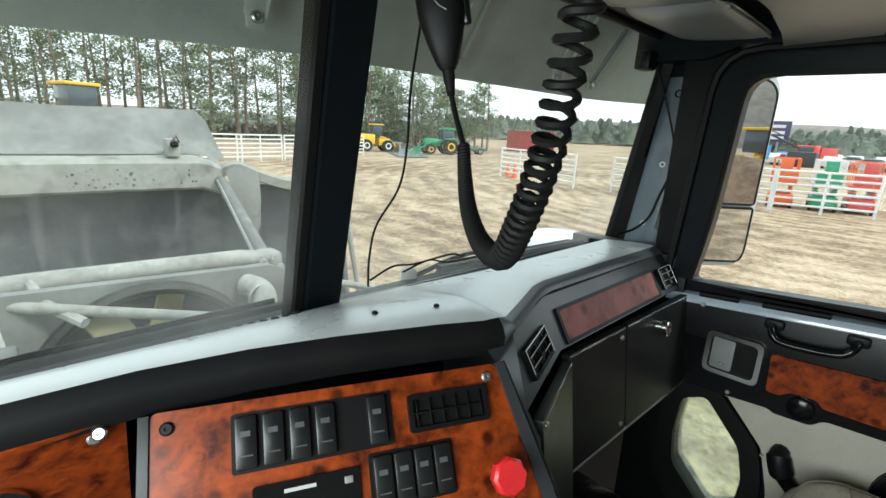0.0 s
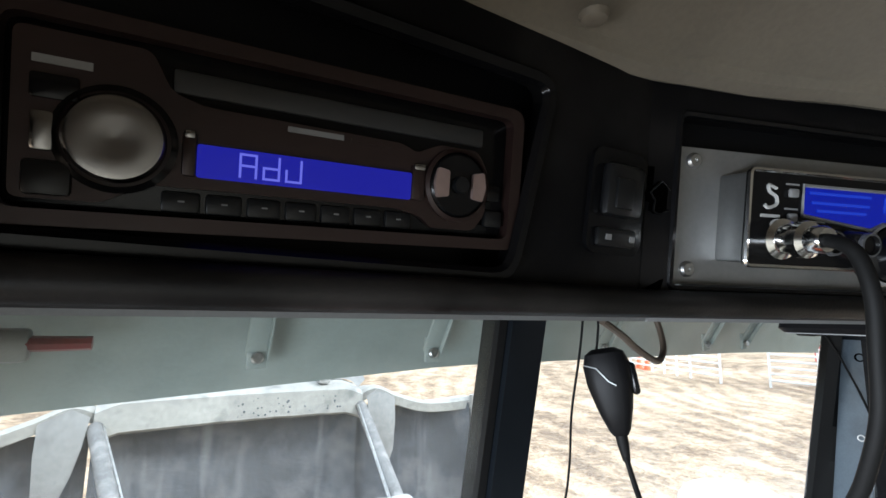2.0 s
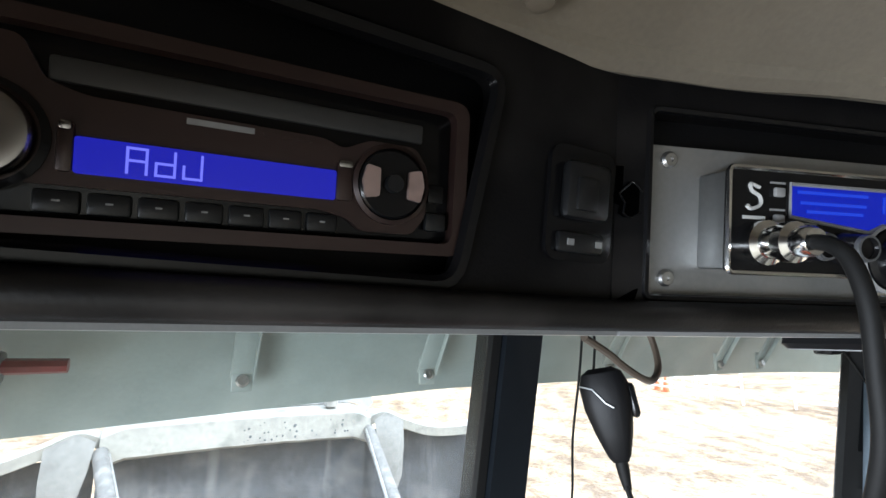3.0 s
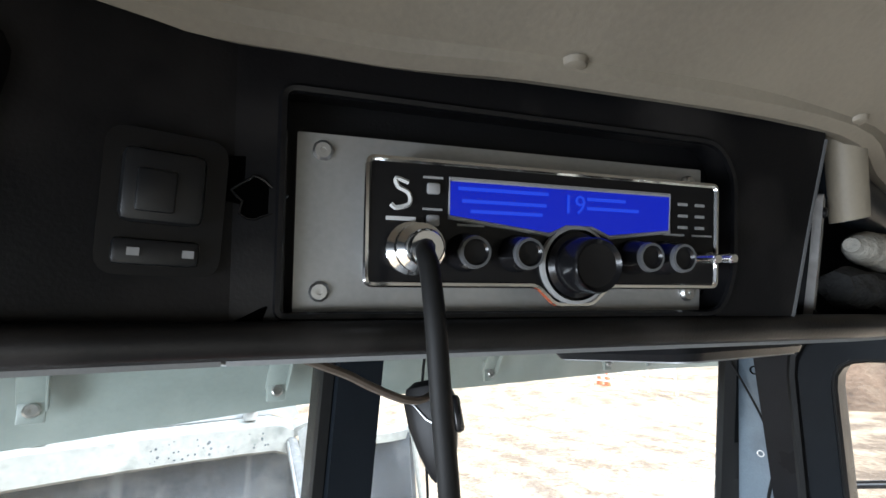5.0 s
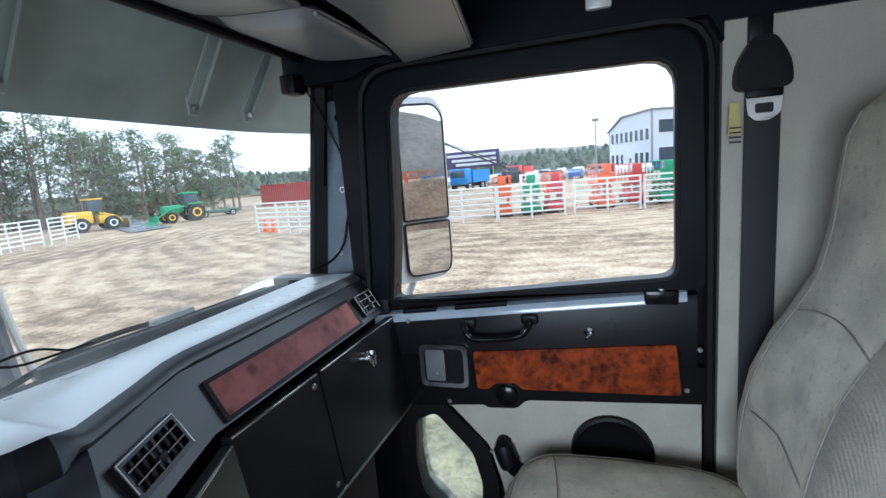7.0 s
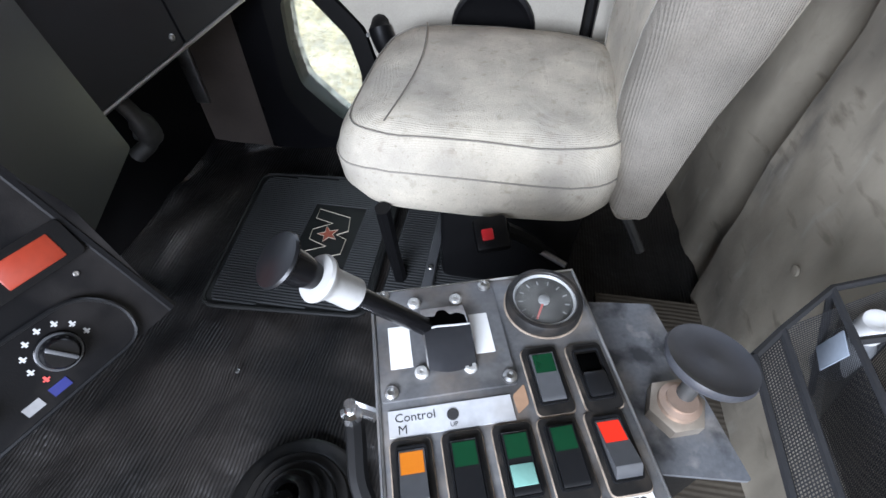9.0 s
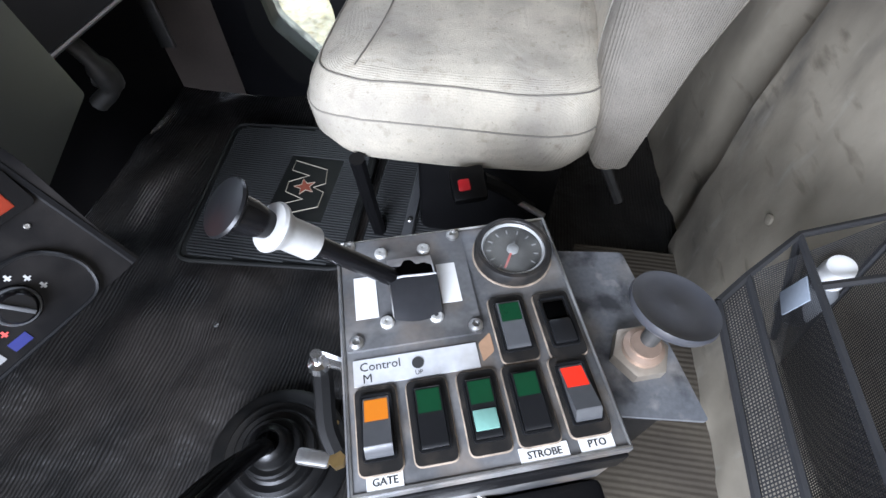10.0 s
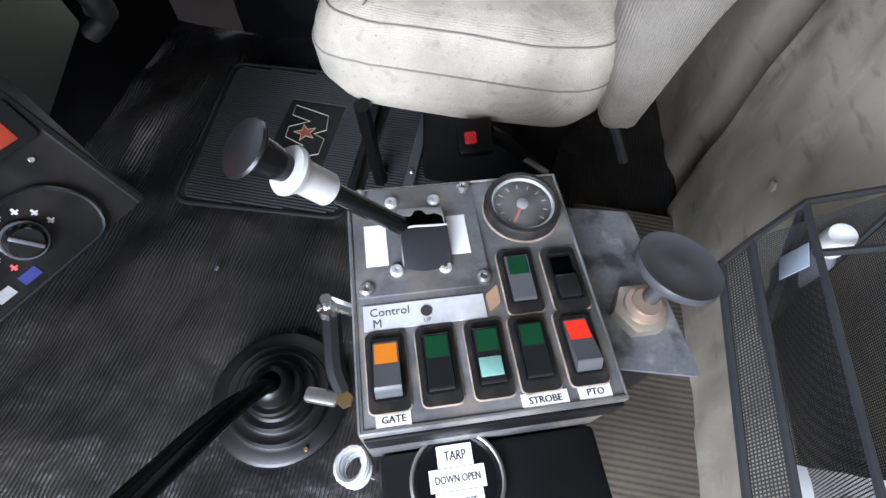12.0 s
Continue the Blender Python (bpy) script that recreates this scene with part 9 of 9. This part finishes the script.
def scissor_lift(x, y, turn, body, deck, label, tall=1.0, group="parked lifts"):
    m = Matrix.Translation((x, y, GZ)) @ Matrix.Rotation(turn, 4, "Z")
    s = thing("scissor_lift", m=m, label=label, category="lift", group=group)
    part("chassis", boxm((-0.9, -0.4, 0.16), (0.9, 0.4, 0.55), 0.04), body, s, local=True)
    for a in (-0.65, 0.65):
        for b in (-0.36, 0.36):
            wheel(s, a, b, 0.19, 0.12)
    z = 0.56
    for k in range(4):
        for b in (-0.3, 0.3):
            part("arm", tubem([(-0.75, b, z), (0.75, b, z + 0.12 * tall)], 0.035, 6), body, s, local=True)
            part("arm", tubem([(0.75, b * 0.85, z), (-0.75, b * 0.85, z + 0.12 * tall)], 0.035, 6), body, s, local=True)
        z += 0.13 * tall
    part("deck", boxm((-0.95, -0.42, z), (0.95, 0.42, z + 0.12), 0.01), deck, s, local=True)
    for a in (-0.93, -0.31, 0.31, 0.93):
        for b in (-0.4, 0.4):
            part("rail_post", tubem([(a, b, z + 0.1), (a, b, z + 0.95)], 0.025, 6), deck, s, local=True)
    for h in (0.5, 0.95):
        part("guard_rail", tubem([(-0.93, -0.4, z + h), (0.93, -0.4, z + h), (0.93, 0.4, z + h), (-0.93, 0.4, z + h)], 0.025, 6, True), deck, s, local=True)
    part("toe_board", boxm((-0.95, -0.42, z + 0.1), (-0.93, 0.42, z + 0.5)), body, s, local=True)
    part("control_panel", boxm((-0.97, -0.2, z + 0.5), (-0.85, 0.2, z + 0.95), 0.02), body, s, local=True)


for x, y, turn, body, deck, lab, tall in (
        (22.3, 4.0, 0.2, LIFT_ORANGE, LIFT_ORANGE, "orange scissor lift parked behind the fence", 0.7),
        (22.7, 2.7, 0.2, LIFT_GREEN, FENCEWHITE, "green and white scissor lift parked behind the fence", 0.7),
        (23.2, 1.65, 0.2, LIFT_RED, LIFT_ORANGE, "red scissor lift parked behind the fence", 0.7),
        (24.2, -0.6, 0.25, LIFT_ORANGE, LIFT_ORANGE, "large orange scissor lift parked behind the fence", 1.1),
        (25.6, -2.1, 0.2, LIFT_RED, LIFT_RED, "red scissor lift parked behind the fence", 0.9),
        (25.2, -3.5, 0.2, LIFT_GREEN, LIFT_GREEN, "green scissor lift parked behind the fence", 1.0),
        (7.6, 29.5, 1.3, LIFT_ORANGE, LIFT_ORANGE, "orange scissor lift behind the white fence", 1.3),
        (6.2, -29.0, 0.6, MACH_BLUE, MACH_BLUE, "blue scissor lift behind the earth bank", 1.2),
        (5.2, -31.0, 0.4, LIFT_ORANGE, LIFT_ORANGE, "orange scissor lift behind the earth bank", 2.0),
        (21.5, 8.4, 0.2, LIFT_RED, LIFT_RED, "red scissor lift parked behind the fence", 0.8)):
    scissor_lift(x, y, turn, body, deck, lab, tall)


def loader(x, y, turn, label, size=1.0):
    m = Matrix.Translation((x, y, GZ)) @ Matrix.Rotation(turn, 4, "Z") @ Matrix.Scale(size, 4)
    s = thing("wheel_loader", m=m, label=label, category="loader", group="yellow machines")
    part("rear_body", boxm((-2.4, -0.8, 0.8), (-0.3, 0.8, 2.0), 0.15), MACH_YELLOW, s, local=True)
    part("front_frame", boxm((0.2, -0.6, 0.7), (1.6, 0.6, 1.5), 0.12), MACH_YELLOW, s, local=True)
    cab = part("cab", boxm((-0.6, -0.7, 1.9), (0.6, 0.7, 3.1), 0.1), CARGLASS, s, "dark glazed cab", local=True)
    part("roof", boxm((-0.75, -0.8, 3.05), (0.75, 0.8, 3.2), 0.05), MACH_YELLOW, cab, local=True)
    for a in (-1.4, 1.2):
        for b in (-0.95, 0.95):
            wheel(s, a, b, 0.7, 0.5)
    part("lift_arm", tubem([(0.6, 0.5, 1.7), (1.8, 0.5, 1.2), (2.5, 0.5, 0.4)], 0.1, 8), MACH_YELLOW, s, local=True)
    part("lift_arm", tubem([(0.6, -0.5, 1.7), (1.8, -0.5, 1.2), (2.5, -0.5, 0.4)], 0.1, 8), MACH_YELLOW, s, local=True)
    part("blade", prismm([(2.4, 0.1), (3.3, 0.1), (2.75, 0.3), (2.6, 0.9), (2.9, 1.2), (2.4, 1.0)], "y", -1.5, 1.5), STEEL, s, "worn steel blade", local=True)


loader(26.0, 36.4, -0.35, "yellow wheel loader behind the fence", 0.78)
loader(8.8, -27.0, 2.6, "yellow wheel loader on the far side of the earth bank")
loader(3.7, 34.0, 0.3, "yellow wheel loader in front of the pines", 1.2)


def tractor(x, y, turn):
    m = Matrix.Translation((x, y, GZ)) @ Matrix.Rotation(turn, 4, "Z") @ Matrix.Scale(0.86, 4)
    s = thing("tractor", m=m, label="green farm tractor with a front loader bucket", category="tractor")
    part("bonnet", boxm((0.2, -0.4, 0.9), (2.1, 0.4, 1.65), 0.12), LIFT_GREEN, s, local=True)
    cab = part("cab", boxm((-1.1, -0.65, 1.2), (0.2, 0.65, 2.65), 0.12), CARGLASS, s, "dark glazed cab", local=True)
    part("roof", boxm((-1.2, -0.75, 2.6), (0.3, 0.75, 2.8), 0.08), LIFT_GREEN, cab, local=True)
    for b in (-0.85, 0.85):
        wheel(s, -0.7, b, 0.85, 0.45, "yellow_rimmed_wheel")
        wheel(s, 1.6, b, 0.55, 0.35, "yellow_rimmed_wheel")
        part("mudguard", boxm((-1.4, b - 0.25, 1.6), (0.0, b + 0.25, 1.75), 0.06), LIFT_GREEN, s, local=True)
        part("loader_arm", tubem([(0.2, b * 0.8, 1.5), (1.6, b * 0.8, 1.3), (2.9, b * 0.8, 0.5)], 0.07, 6), LIFT_GREEN, s, local=True)
    part("bucket", prismm([(2.8, 0.1), (3.6, 0.1), (3.0, 0.3), (2.9, 0.8), (2.75, 0.7)], "y", -1.0, 1.0), LIFT_GREEN, s, local=True)


tractor(30.7, 32.4, 2.75)


def low_trailer():
    m = Matrix.Translation((35.0, 33.2, GZ)) @ Matrix.Rotation(-0.6, 4, "Z")
    s = thing("mower_trailer", m=m, label="low green mower implement behind the tractor", category="implement")
    part("deck", boxm((-1.9, -0.9, 0.35), (1.9, 0.9, 0.62), 0.08), MOWER_GREEN, s, local=True)
    for a in (-1.2, 1.2):
        for b in (-0.9, 0.9):
            wheel(s, a, b, 0.3, 0.2)


low_trailer()


def wet_road():
    """A strip of wet road that leads off behind the machines."""
    bm = bmesh.new()
    a, b = [(22.6, 28.6), (27.5, 37.0), (36.0, 50.0), (52.0, 70.0)], [(25.4, 28.2), (32.2, 38.6), (43.0, 54.0), (60.0, 74.0)]
    grid(bm, [[(*p, GZ + 0.05), ((p[0] + q[0]) / 2, (p[1] + q[1]) / 2, GZ + 0.085), (*q, GZ + 0.05)] for p, q in zip(a, b)])
    solid("road", bm, mat("wet_grey_road", (0.20, 0.215, 0.235), 0.25, var=0.2, scale=0.5, fine=6, bump=0.2, dist=0.01), "wet grey road leading away from the yard", "road", kind="structure")


wet_road()


def cone(x, y):
    c = thing("traffic_cone", (x, y, GZ), "orange traffic cone at the fence", "cone", "traffic cones")
    part("base", boxm((x - 0.19, y - 0.19, GZ), (x + 0.19, y + 0.19, GZ + 0.04), 0.01), LIFT_ORANGE, c)
    part("body", lathem([(0.15, 0.04), (0.05, 0.70), (0.03, 0.72)], Matrix.Translation((x, y, GZ)), 14), LIFT_ORANGE, c)


cone(19.7, 15.3)
cone(20.0, 16.0)


def container(x, y, turn):
    m = Matrix.Translation((x, y, GZ)) @ Matrix.Rotation(turn, 4, "Z")
    c = thing("shipping_container", m=m, label="red corrugated steel shipping container", category="container")
    n = 24
    poly = []
    for k in range(n):
        a = -3.0 + 6.0 * k / n
        poly += [(a, -1.2), (a + 0.08, -1.24), (a + 0.16, -1.24), (a + 0.22, -1.2)]
    poly += [(3.0, -1.2), (3.0, 1.2), (-3.0, 1.2)]
    part("walls", prismm(poly, "z", 0.12, 2.5), CONTAINER, c, local=True)
    part("roof", boxm((-3.02, -1.25, 2.48), (3.02, 1.25, 2.6), 0.02), CONTAINER, c, local=True)
    part("base", boxm((-3.02, -1.25, 0.0), (3.02, 1.25, 0.14), 0.02), CONTAINER, c, local=True)
    for a in (-2.9, 2.9):
        part("corner_post", boxm((a - 0.1, -1.28, 0), (a + 0.1, -1.1, 2.6), 0.01), CONTAINER, c, local=True)


container(51.0, 37.0, -0.9)


def car_shape():
    """One parked car; the rest are copies in other colours."""
    return [(-2.1, 0.3), (2.1, 0.3), (2.15, 0.75), (1.9, 0.9), (1.0, 0.98), (0.45, 1.42), (-1.1, 1.45), (-1.75, 0.98), (-2.15, 0.92)]


PAINTS = [mat(f"car_paint_{n}", c, 0.25, coat=0.5, bump=0) for n, c in (("white", (0.7, 0.7, 0.7)), ("silver", (0.45, 0.46, 0.47)), ("black", (0.03, 0.03, 0.035)), ("red", (0.4, 0.04, 0.04)), ("blue", (0.05, 0.12, 0.35)))]


def parked_cars():
    rnd = random.Random(7)
    firsts = {}
    for row, (dist, y0, y1, step) in enumerate(((72, -26, 30, 3.1), (84, -28, 34, 3.0), (98, -30, 40, 3.2))):
        y = y0
        while y < y1:
            k = rnd.choice([0, 0, 0, 1, 1, 2, 3, 4])
            x = dist + rnd.uniform(-1.5, 1.5)
            ang = rnd.uniform(-0.15, 0.15) + (0 if rnd.random() < 0.6 else 1.4)
            sc = rnd.uniform(0.95, 1.25)
            m = Matrix.Translation((x, y, GZ)) @ Matrix.Rotation(ang, 4, "Z")
            if k not in firsts:
                c = thing("parked_car", m=m, label=("white", "silver", "black", "red", "blue")[k] + " car parked in the far lot", category="car", group="parked cars")
                part("body", prismm(car_shape(), "y", -0.85, 0.85), PAINTS[k], c, local=True)
                part("windows", prismm([(0.9, 0.97), (0.4, 1.36), (-1.05, 1.38), (-1.6, 0.98)], "y", -0.86, 0.86), CARGLASS, c, local=True)
                for a in (-1.3, 1.35):
                    for b in (-0.78, 0.78):
                        wheel(c, a, b, 0.33, 0.2)
                firsts[k] = c
            else:
                c = copy_thing(firsts[k], m)
            y += step * rnd.choice([1, 1, 1, 2])


parked_cars()


def dump_truck(x, y, turn, paint, label):
    m = Matrix.Translation((x, y, GZ)) @ Matrix.Rotation(turn, 4, "Z")
    s = thing("parked_truck", m=m, label=label, category="truck", group="parked trucks")
    part("cab", boxm((1.6, -1.1, 0.7), (3.2, 1.1, 2.6), 0.15), paint, s, local=True)
    part("windscreen", boxm((3.1, -0.95, 1.6), (3.24, 0.95, 2.4), 0.05), CARGLASS, s, local=True)
    part("body", prismm([(-3.2, 0.9), (1.4, 0.9), (1.5, 2.4), (-3.4, 2.4)], "y", -1.15, 1.15), paint, s, local=True)
    part("chassis", boxm((-3.2, -0.5, 0.5), (3.2, 0.5, 0.85), 0.05), GREASE, s, local=True)
    for a in (-2.2, -1.1, 2.3):
        for b in (-1.0, 1.0):
            wheel(s, a, b, 0.5, 0.3)


dump_truck(57.0, 14.2, 2.9, MACH_BLUE, "blue dump truck parked beyond the fence")
dump_truck(53.0, 19.5, 3.0, GREASE, "black dump truck parked beyond the fence")
dump_truck(80.0, 11.2, 2.9, LIFT_RED, "red truck parked beyond the lifts")


def building():
    m = Matrix.Translation((85.4, -9.9, GZ)) @ Matrix.Rotation(radians(26), 4, "Z")
    b = thing("office_building", m=m, label="pale blue two-storey metal building with rows of windows", category="building")
    # the near corner is the origin: one face runs along x, the other back along y
    part("walls", prismm([(0, 0), (14, 0), (14, 7.4), (9, 9.6), (0, 9.8)], "y", -20, 0), SIDING, b, local=True)
    prof = [(-0.25, 9.85), (9.1, 9.65), (14.4, 7.25)]
    bm = bmesh.new()
    prism(bm, prof + [(14.4, 7.5), (9.2, 9.95), (-0.25, 10.1)], "y", -20.3, 0.3)
    part("roof", bm, ROOFGREY, b, local=True)
    part("corner_trim", boxm((-0.06, -0.2, 0), (0.2, 0.06, 9.8), 0.02), ROOFGREY, b, local=True)
    part("corner_trim", boxm((13.8, -0.2, 0), (14.06, 0.06, 7.3), 0.02), ROOFGREY, b, local=True)
    wf = mat("white_window_frame", (0.7, 0.71, 0.72), 0.5)

    def win(lo, hi):
        w = part("window", boxm(lo, hi, 0.03), wf, b, local=True)
        i = [0.13 if hi[k] - lo[k] > 0.5 else -0.02 for k in range(3)]
        part("pane", boxm([lo[k] + i[k] for k in range(3)], [hi[k] - i[k] for k in range(3)]), CARGLASS, w, local=True)

    for k in range(8):
        x = 0.7 + 1.62 * k
        win((x, -0.04, 5.0), (x + 1.15, 0.06, 7.1))
        if k not in (3, 4):
            win((x, -0.04, 1.2), (x + 1.15, 0.06, 3.2))
    d = part("door", boxm((5.9, -0.04, 0), (7.0, 0.06, 2.6), 0.02), wf, b, "white entrance door", local=True)
    part("pane", boxm((6.1, 0.0, 1.2), (6.8, 0.08, 2.3)), CARGLASS, d, local=True)
    for k in range(4):
        y = -4.6 - 4.6 * k
        win((-0.06, y, 6.0), (0.04, y + 3.5, 8.3))
        win((-0.06, y, 1.4), (0.04, y + 3.5, 3.8))


building()


def far_objects():
    p = thing("light_pole", (76, -1.0, GZ), "grey yard light pole", "light pole")
    part("mast", tubem([(76, -1.0, GZ), (76, -1.0, 7.2)], [0.14, 0.09], 8), ROOFGREY, p)
    part("lamp_head", boxm((75.6, -1.5, 7.0), (76.4, -0.5, 7.4), 0.05), ROOFGREY, p)
    s = thing("billboard", (77, 19, GZ), "dark blue billboard with unreadable white lines", "billboard")
    part("panel", boxm((76.9, 14.0, 1.6), (77.1, 23.6, 4.4), 0.02), mat("navy_board", (0.06, 0.05, 0.12), 0.5), s)
    for z in (3.5, 2.7, 2.0):
        part("print_bar", boxm((76.86, 14.6, z), (76.9, 23.0 - (3.5 - z), z + 0.4)), FENCEWHITE, s)
    for y in (15.2, 22.4):
        part("post", tubem([(77, y, GZ), (77, y, 1.7)], 0.12, 6), ROOFGREY, s)
    c = thing("crane", (70, 15, GZ), "dark lattice boom crane", "crane")
    part("base", boxm((69, 9.6, GZ), (71.5, 12.4, 0.6), 0.1), GREASE, c)
    part("boom", tubem([(70, 11.5, 1.0), (70, 23.5, 6.6)], 0.16, 4), GREASE, c)
    part("boom", tubem([(70, 11.5, 1.6), (70, 23.5, 6.7)], 0.08, 4), GREASE, c)
    part("hoist_line", tubem([(70, 23.5, 6.6), (70, 23.4, 3.0)], 0.03, 4), GREASE, c)
    # earth bank seen in the mirror, behind the truck
    rows = []
    for i in range(17):
        t = i / 16
        rows.append([(-5 + 19 * t, -17 - 6 * s, GZ + 2.5 * math.sin(math.pi * t) * math.sin(math.pi * s) * (0.8 + 0.3 * noise.noise(Vector((t * 5, s * 5, 1)))) - 0.02) for s in [k / 8 for k in range(9)]])
    bm = bmesh.new()
    grid(bm, rows)
    solid("earth_bank", bm, EARTH, "bank of brown earth in the yard", "earth bank")


far_objects()


# ---- trees and distance ----
def pine(seed, height, label, lean=0.0, full=1.0, low=0.35):
    rnd = random.Random(seed)
    t = thing("pine_tree", (0, 0, GZ), label, "tree", "row of pines")
    top = Vector((lean, rnd.uniform(-0.2, 0.2), height))
    trunk = curve_pts([(0, 0, 0), (lean * 0.2 + rnd.uniform(-0.1, 0.1), 0, height * 0.35), (lean * 0.6, rnd.uniform(-0.1, 0.1), height * 0.7), tuple(top)], 4)
    part("trunk", tubem(trunk, [0.17 * (1 - k / 12.5) + 0.02 for k in range(len(trunk))], 7), BARK, t, local=True)
    limbs, crown = bmesh.new(), bmesh.new()
    z = height * low
    while z < height * 0.98:
        f = (z / height - low) / (1 - low)
        reach = (2.3 * (1 - f) ** 0.6 + 0.35) * full * rnd.uniform(0.6, 1.15)
        a = rnd.uniform(0, 2 * math.pi)
        o = Vector((lean * (z / height), 0, z))
        d = Vector((math.cos(a), math.sin(a), rnd.uniform(-0.05, 0.45)))
        e = o + d * reach
        tube(limbs, [o, o.lerp(e, 0.6), e], [0.035, 0.022, 0.008], 4)
        n = int(27 * full)
        for _ in range(n):
            s = rnd.uniform(0.3, 1.05)
            p = o + d * reach * s + Vector((rnd.gauss(0, 0.30), rnd.gauss(0, 0.30), rnd.gauss(0.05, 0.20)))
            q = Vector((rnd.uniform(-1, 1), rnd.uniform(-1, 1), rnd.uniform(-0.3, 1))).normalized()
            r = q.orthogonal().normalized() * rnd.uniform(0.05, 0.12)
            l = q * rnd.uniform(0.18, 0.40)
            crown.faces.new([crown.verts.new(v) for v in (p - r, p + r, p + l)])
        z += rnd.uniform(0.16, 0.34) * height / 11
    part("limbs", limbs, BARK, t, local=True)
    part("crown", crown, NEEDLES, t, local=True, flat=True)
    return t


def trees():
    rnd = random.Random(3)
    kinds = [pine(11, 11.0, "tall thin pine with a ragged crown", 0.4, 0.9, 0.30), pine(23, 10.5, "tall thin pine with a ragged crown", -0.3, 1.2, 0.20), pine(31, 9.0, "dark bushy spruce with low branches", 0.1, 1.35, 0.05), pine(47, 11.5, "tall thin pine with a ragged crown", 0.2, 0.85, 0.34)]
    spots = []
    for row, n in ((0, 25), (5.5, 23)):
        for k in range(n):
            t = k / (n - 1)
            x, y = -3 + 46.5 * t + rnd.uniform(-0.6, 0.6), 70 - 33 * t ** 1.25 + row + rnd.uniform(-1.2, 1.2)
            # the row falls away towards its end
            spots.append((x, y, (1.02 - 0.36 * max(0, t - 0.62) / 0.38) * rnd.uniform(1.02, 1.25)))
    for k in range(14):
        t = 0.66 + 0.34 * k / 13
        spots.append((-3 + 46.5 * t + rnd.uniform(-0.6, 0.6), 70 - 33 * t ** 1.25 + 2.5 + rnd.uniform(-1.2, 1.2), (1.0 - 0.36 * max(0, t - 0.62) / 0.38) * rnd.uniform(0.85, 1.1)))
    for k, (x, y, s) in enumerate(spots):
        kind = kinds[rnd.choice([0, 3, 0, 3, 0, 1] if x < 15 else [1, 2, 1, 0, 2, 1])]
        m = Matrix.Translation((x, y, GZ)) @ Matrix.Rotation(rnd.uniform(0, 6.28), 4, "Z")
        ob = kinds[k] if k < 4 else copy_thing(kind, m)
        ob.matrix_basis = m
        ob.scale = (s, s, s)


trees()


def far_woods():
    rnd = random.Random(5)
    bm = bmesh.new()
    for k in range(2600):
        a = math.radians(rnd.uniform(-40, 122))
        d = rnd.uniform(150, 300)
        x, y = d * math.cos(a), d * math.sin(a)
        h = rnd.uniform(5, 10) * (1.0 if d > 190 else 0.7) * (0.45 if a > 0.8 else 1.0)
        w = rnd.uniform(2.0, 4.2)
        z = GZ
        for j in range(3):
            z0, z1, r = z + h * (0.1 + 0.28 * j), z + h * (0.5 + 0.25 * j), w * (1 - 0.28 * j)
            ph = rnd.uniform(0, 1)
            ringv = [bm.verts.new((x + r * math.cos(ph + 2 * math.pi * i / 5) * rnd.uniform(0.7, 1.2), y + r * math.sin(ph + 2 * math.pi * i / 5) * rnd.uniform(0.7, 1.2), z0)) for i in range(5)]
            tip = bm.verts.new((x + rnd.uniform(-0.5, 0.5), y + rnd.uniform(-0.5, 0.5), z1))
            top = [bm.verts.new((v.co.x * 0.65 + x * 0.35 + rnd.uniform(-0.4, 0.4), v.co.y * 0.65 + y * 0.35 + rnd.uniform(-0.4, 0.4), z0 + (z1 - z0) * rnd.uniform(0.6, 0.85))) for v in ringv]
            for i in range(5):
                bm.faces.new((ringv[i], ringv[(i + 1) % 5], top[(i + 1) % 5], top[i]))
                bm.faces.new((top[i], top[(i + 1) % 5], tip))
    bush = bmesh.new()
    for k in range(260):
        t = rnd.random()
        x, y = -8 + 54 * t + rnd.uniform(-2, 2), 80 - 36 * t ** 1.25 + rnd.uniform(0, 9)
        for j in range(16):
            p = Vector((x + rnd.gauss(0, 0.8), y + rnd.gauss(0, 0.8), GZ + rnd.uniform(0.0, 1.7)))
            q = Vector((rnd.uniform(-1, 1), rnd.uniform(-1, 1), rnd.uniform(0, 1))).normalized()
            r = q.orthogonal().normalized() * rnd.uniform(0.2, 0.45)
            bush.faces.new([bush.verts.new(v) for v in (p - r, p + r, p + q * rnd.uniform(0.5, 1.1))])
    ob = new("undergrowth", mesh_of("undergrowth", bush, UNDERGROWTH, True))
    tagged(ob, "brown undergrowth behind the row of pines", "undergrowth", kind="stuff")
    ob = new("far_woods", mesh_of("far_woods", bm, WOODS, True))
    tagged(ob, "dark far belt of conifers round the yard", "woods", kind="stuff")
    # low ridge behind
    rows = []
    for k in range(126):
        a = math.radians(-130 + 2 * k)
        hgt = 20 + 10 * noise.noise(Vector((k * 0.09, 2, 0))) + 2.0 * noise.noise(Vector((k * 0.5, 7, 0)))
        hgt *= 1.0 - 0.55 * max(0, min(1, (math.degrees(a) - 20) / 30)) + 2.6 * max(0, min(1, (-62 - math.degrees(a)) / 10))
        rows.append([(d * math.cos(a), d * math.sin(a), GZ + hgt * f) for d, f in ((330, 0.0), (370, 0.45), (430, 0.85), (520, 1.0), (700, 0.9))])
    bm = bmesh.new()
    grid(bm, rows)
    ob = new("backdrop", mesh_of("backdrop", bm, HILL))
    tagged(ob, "low wooded ridge on the horizon", "hill", kind="structure")


far_woods()
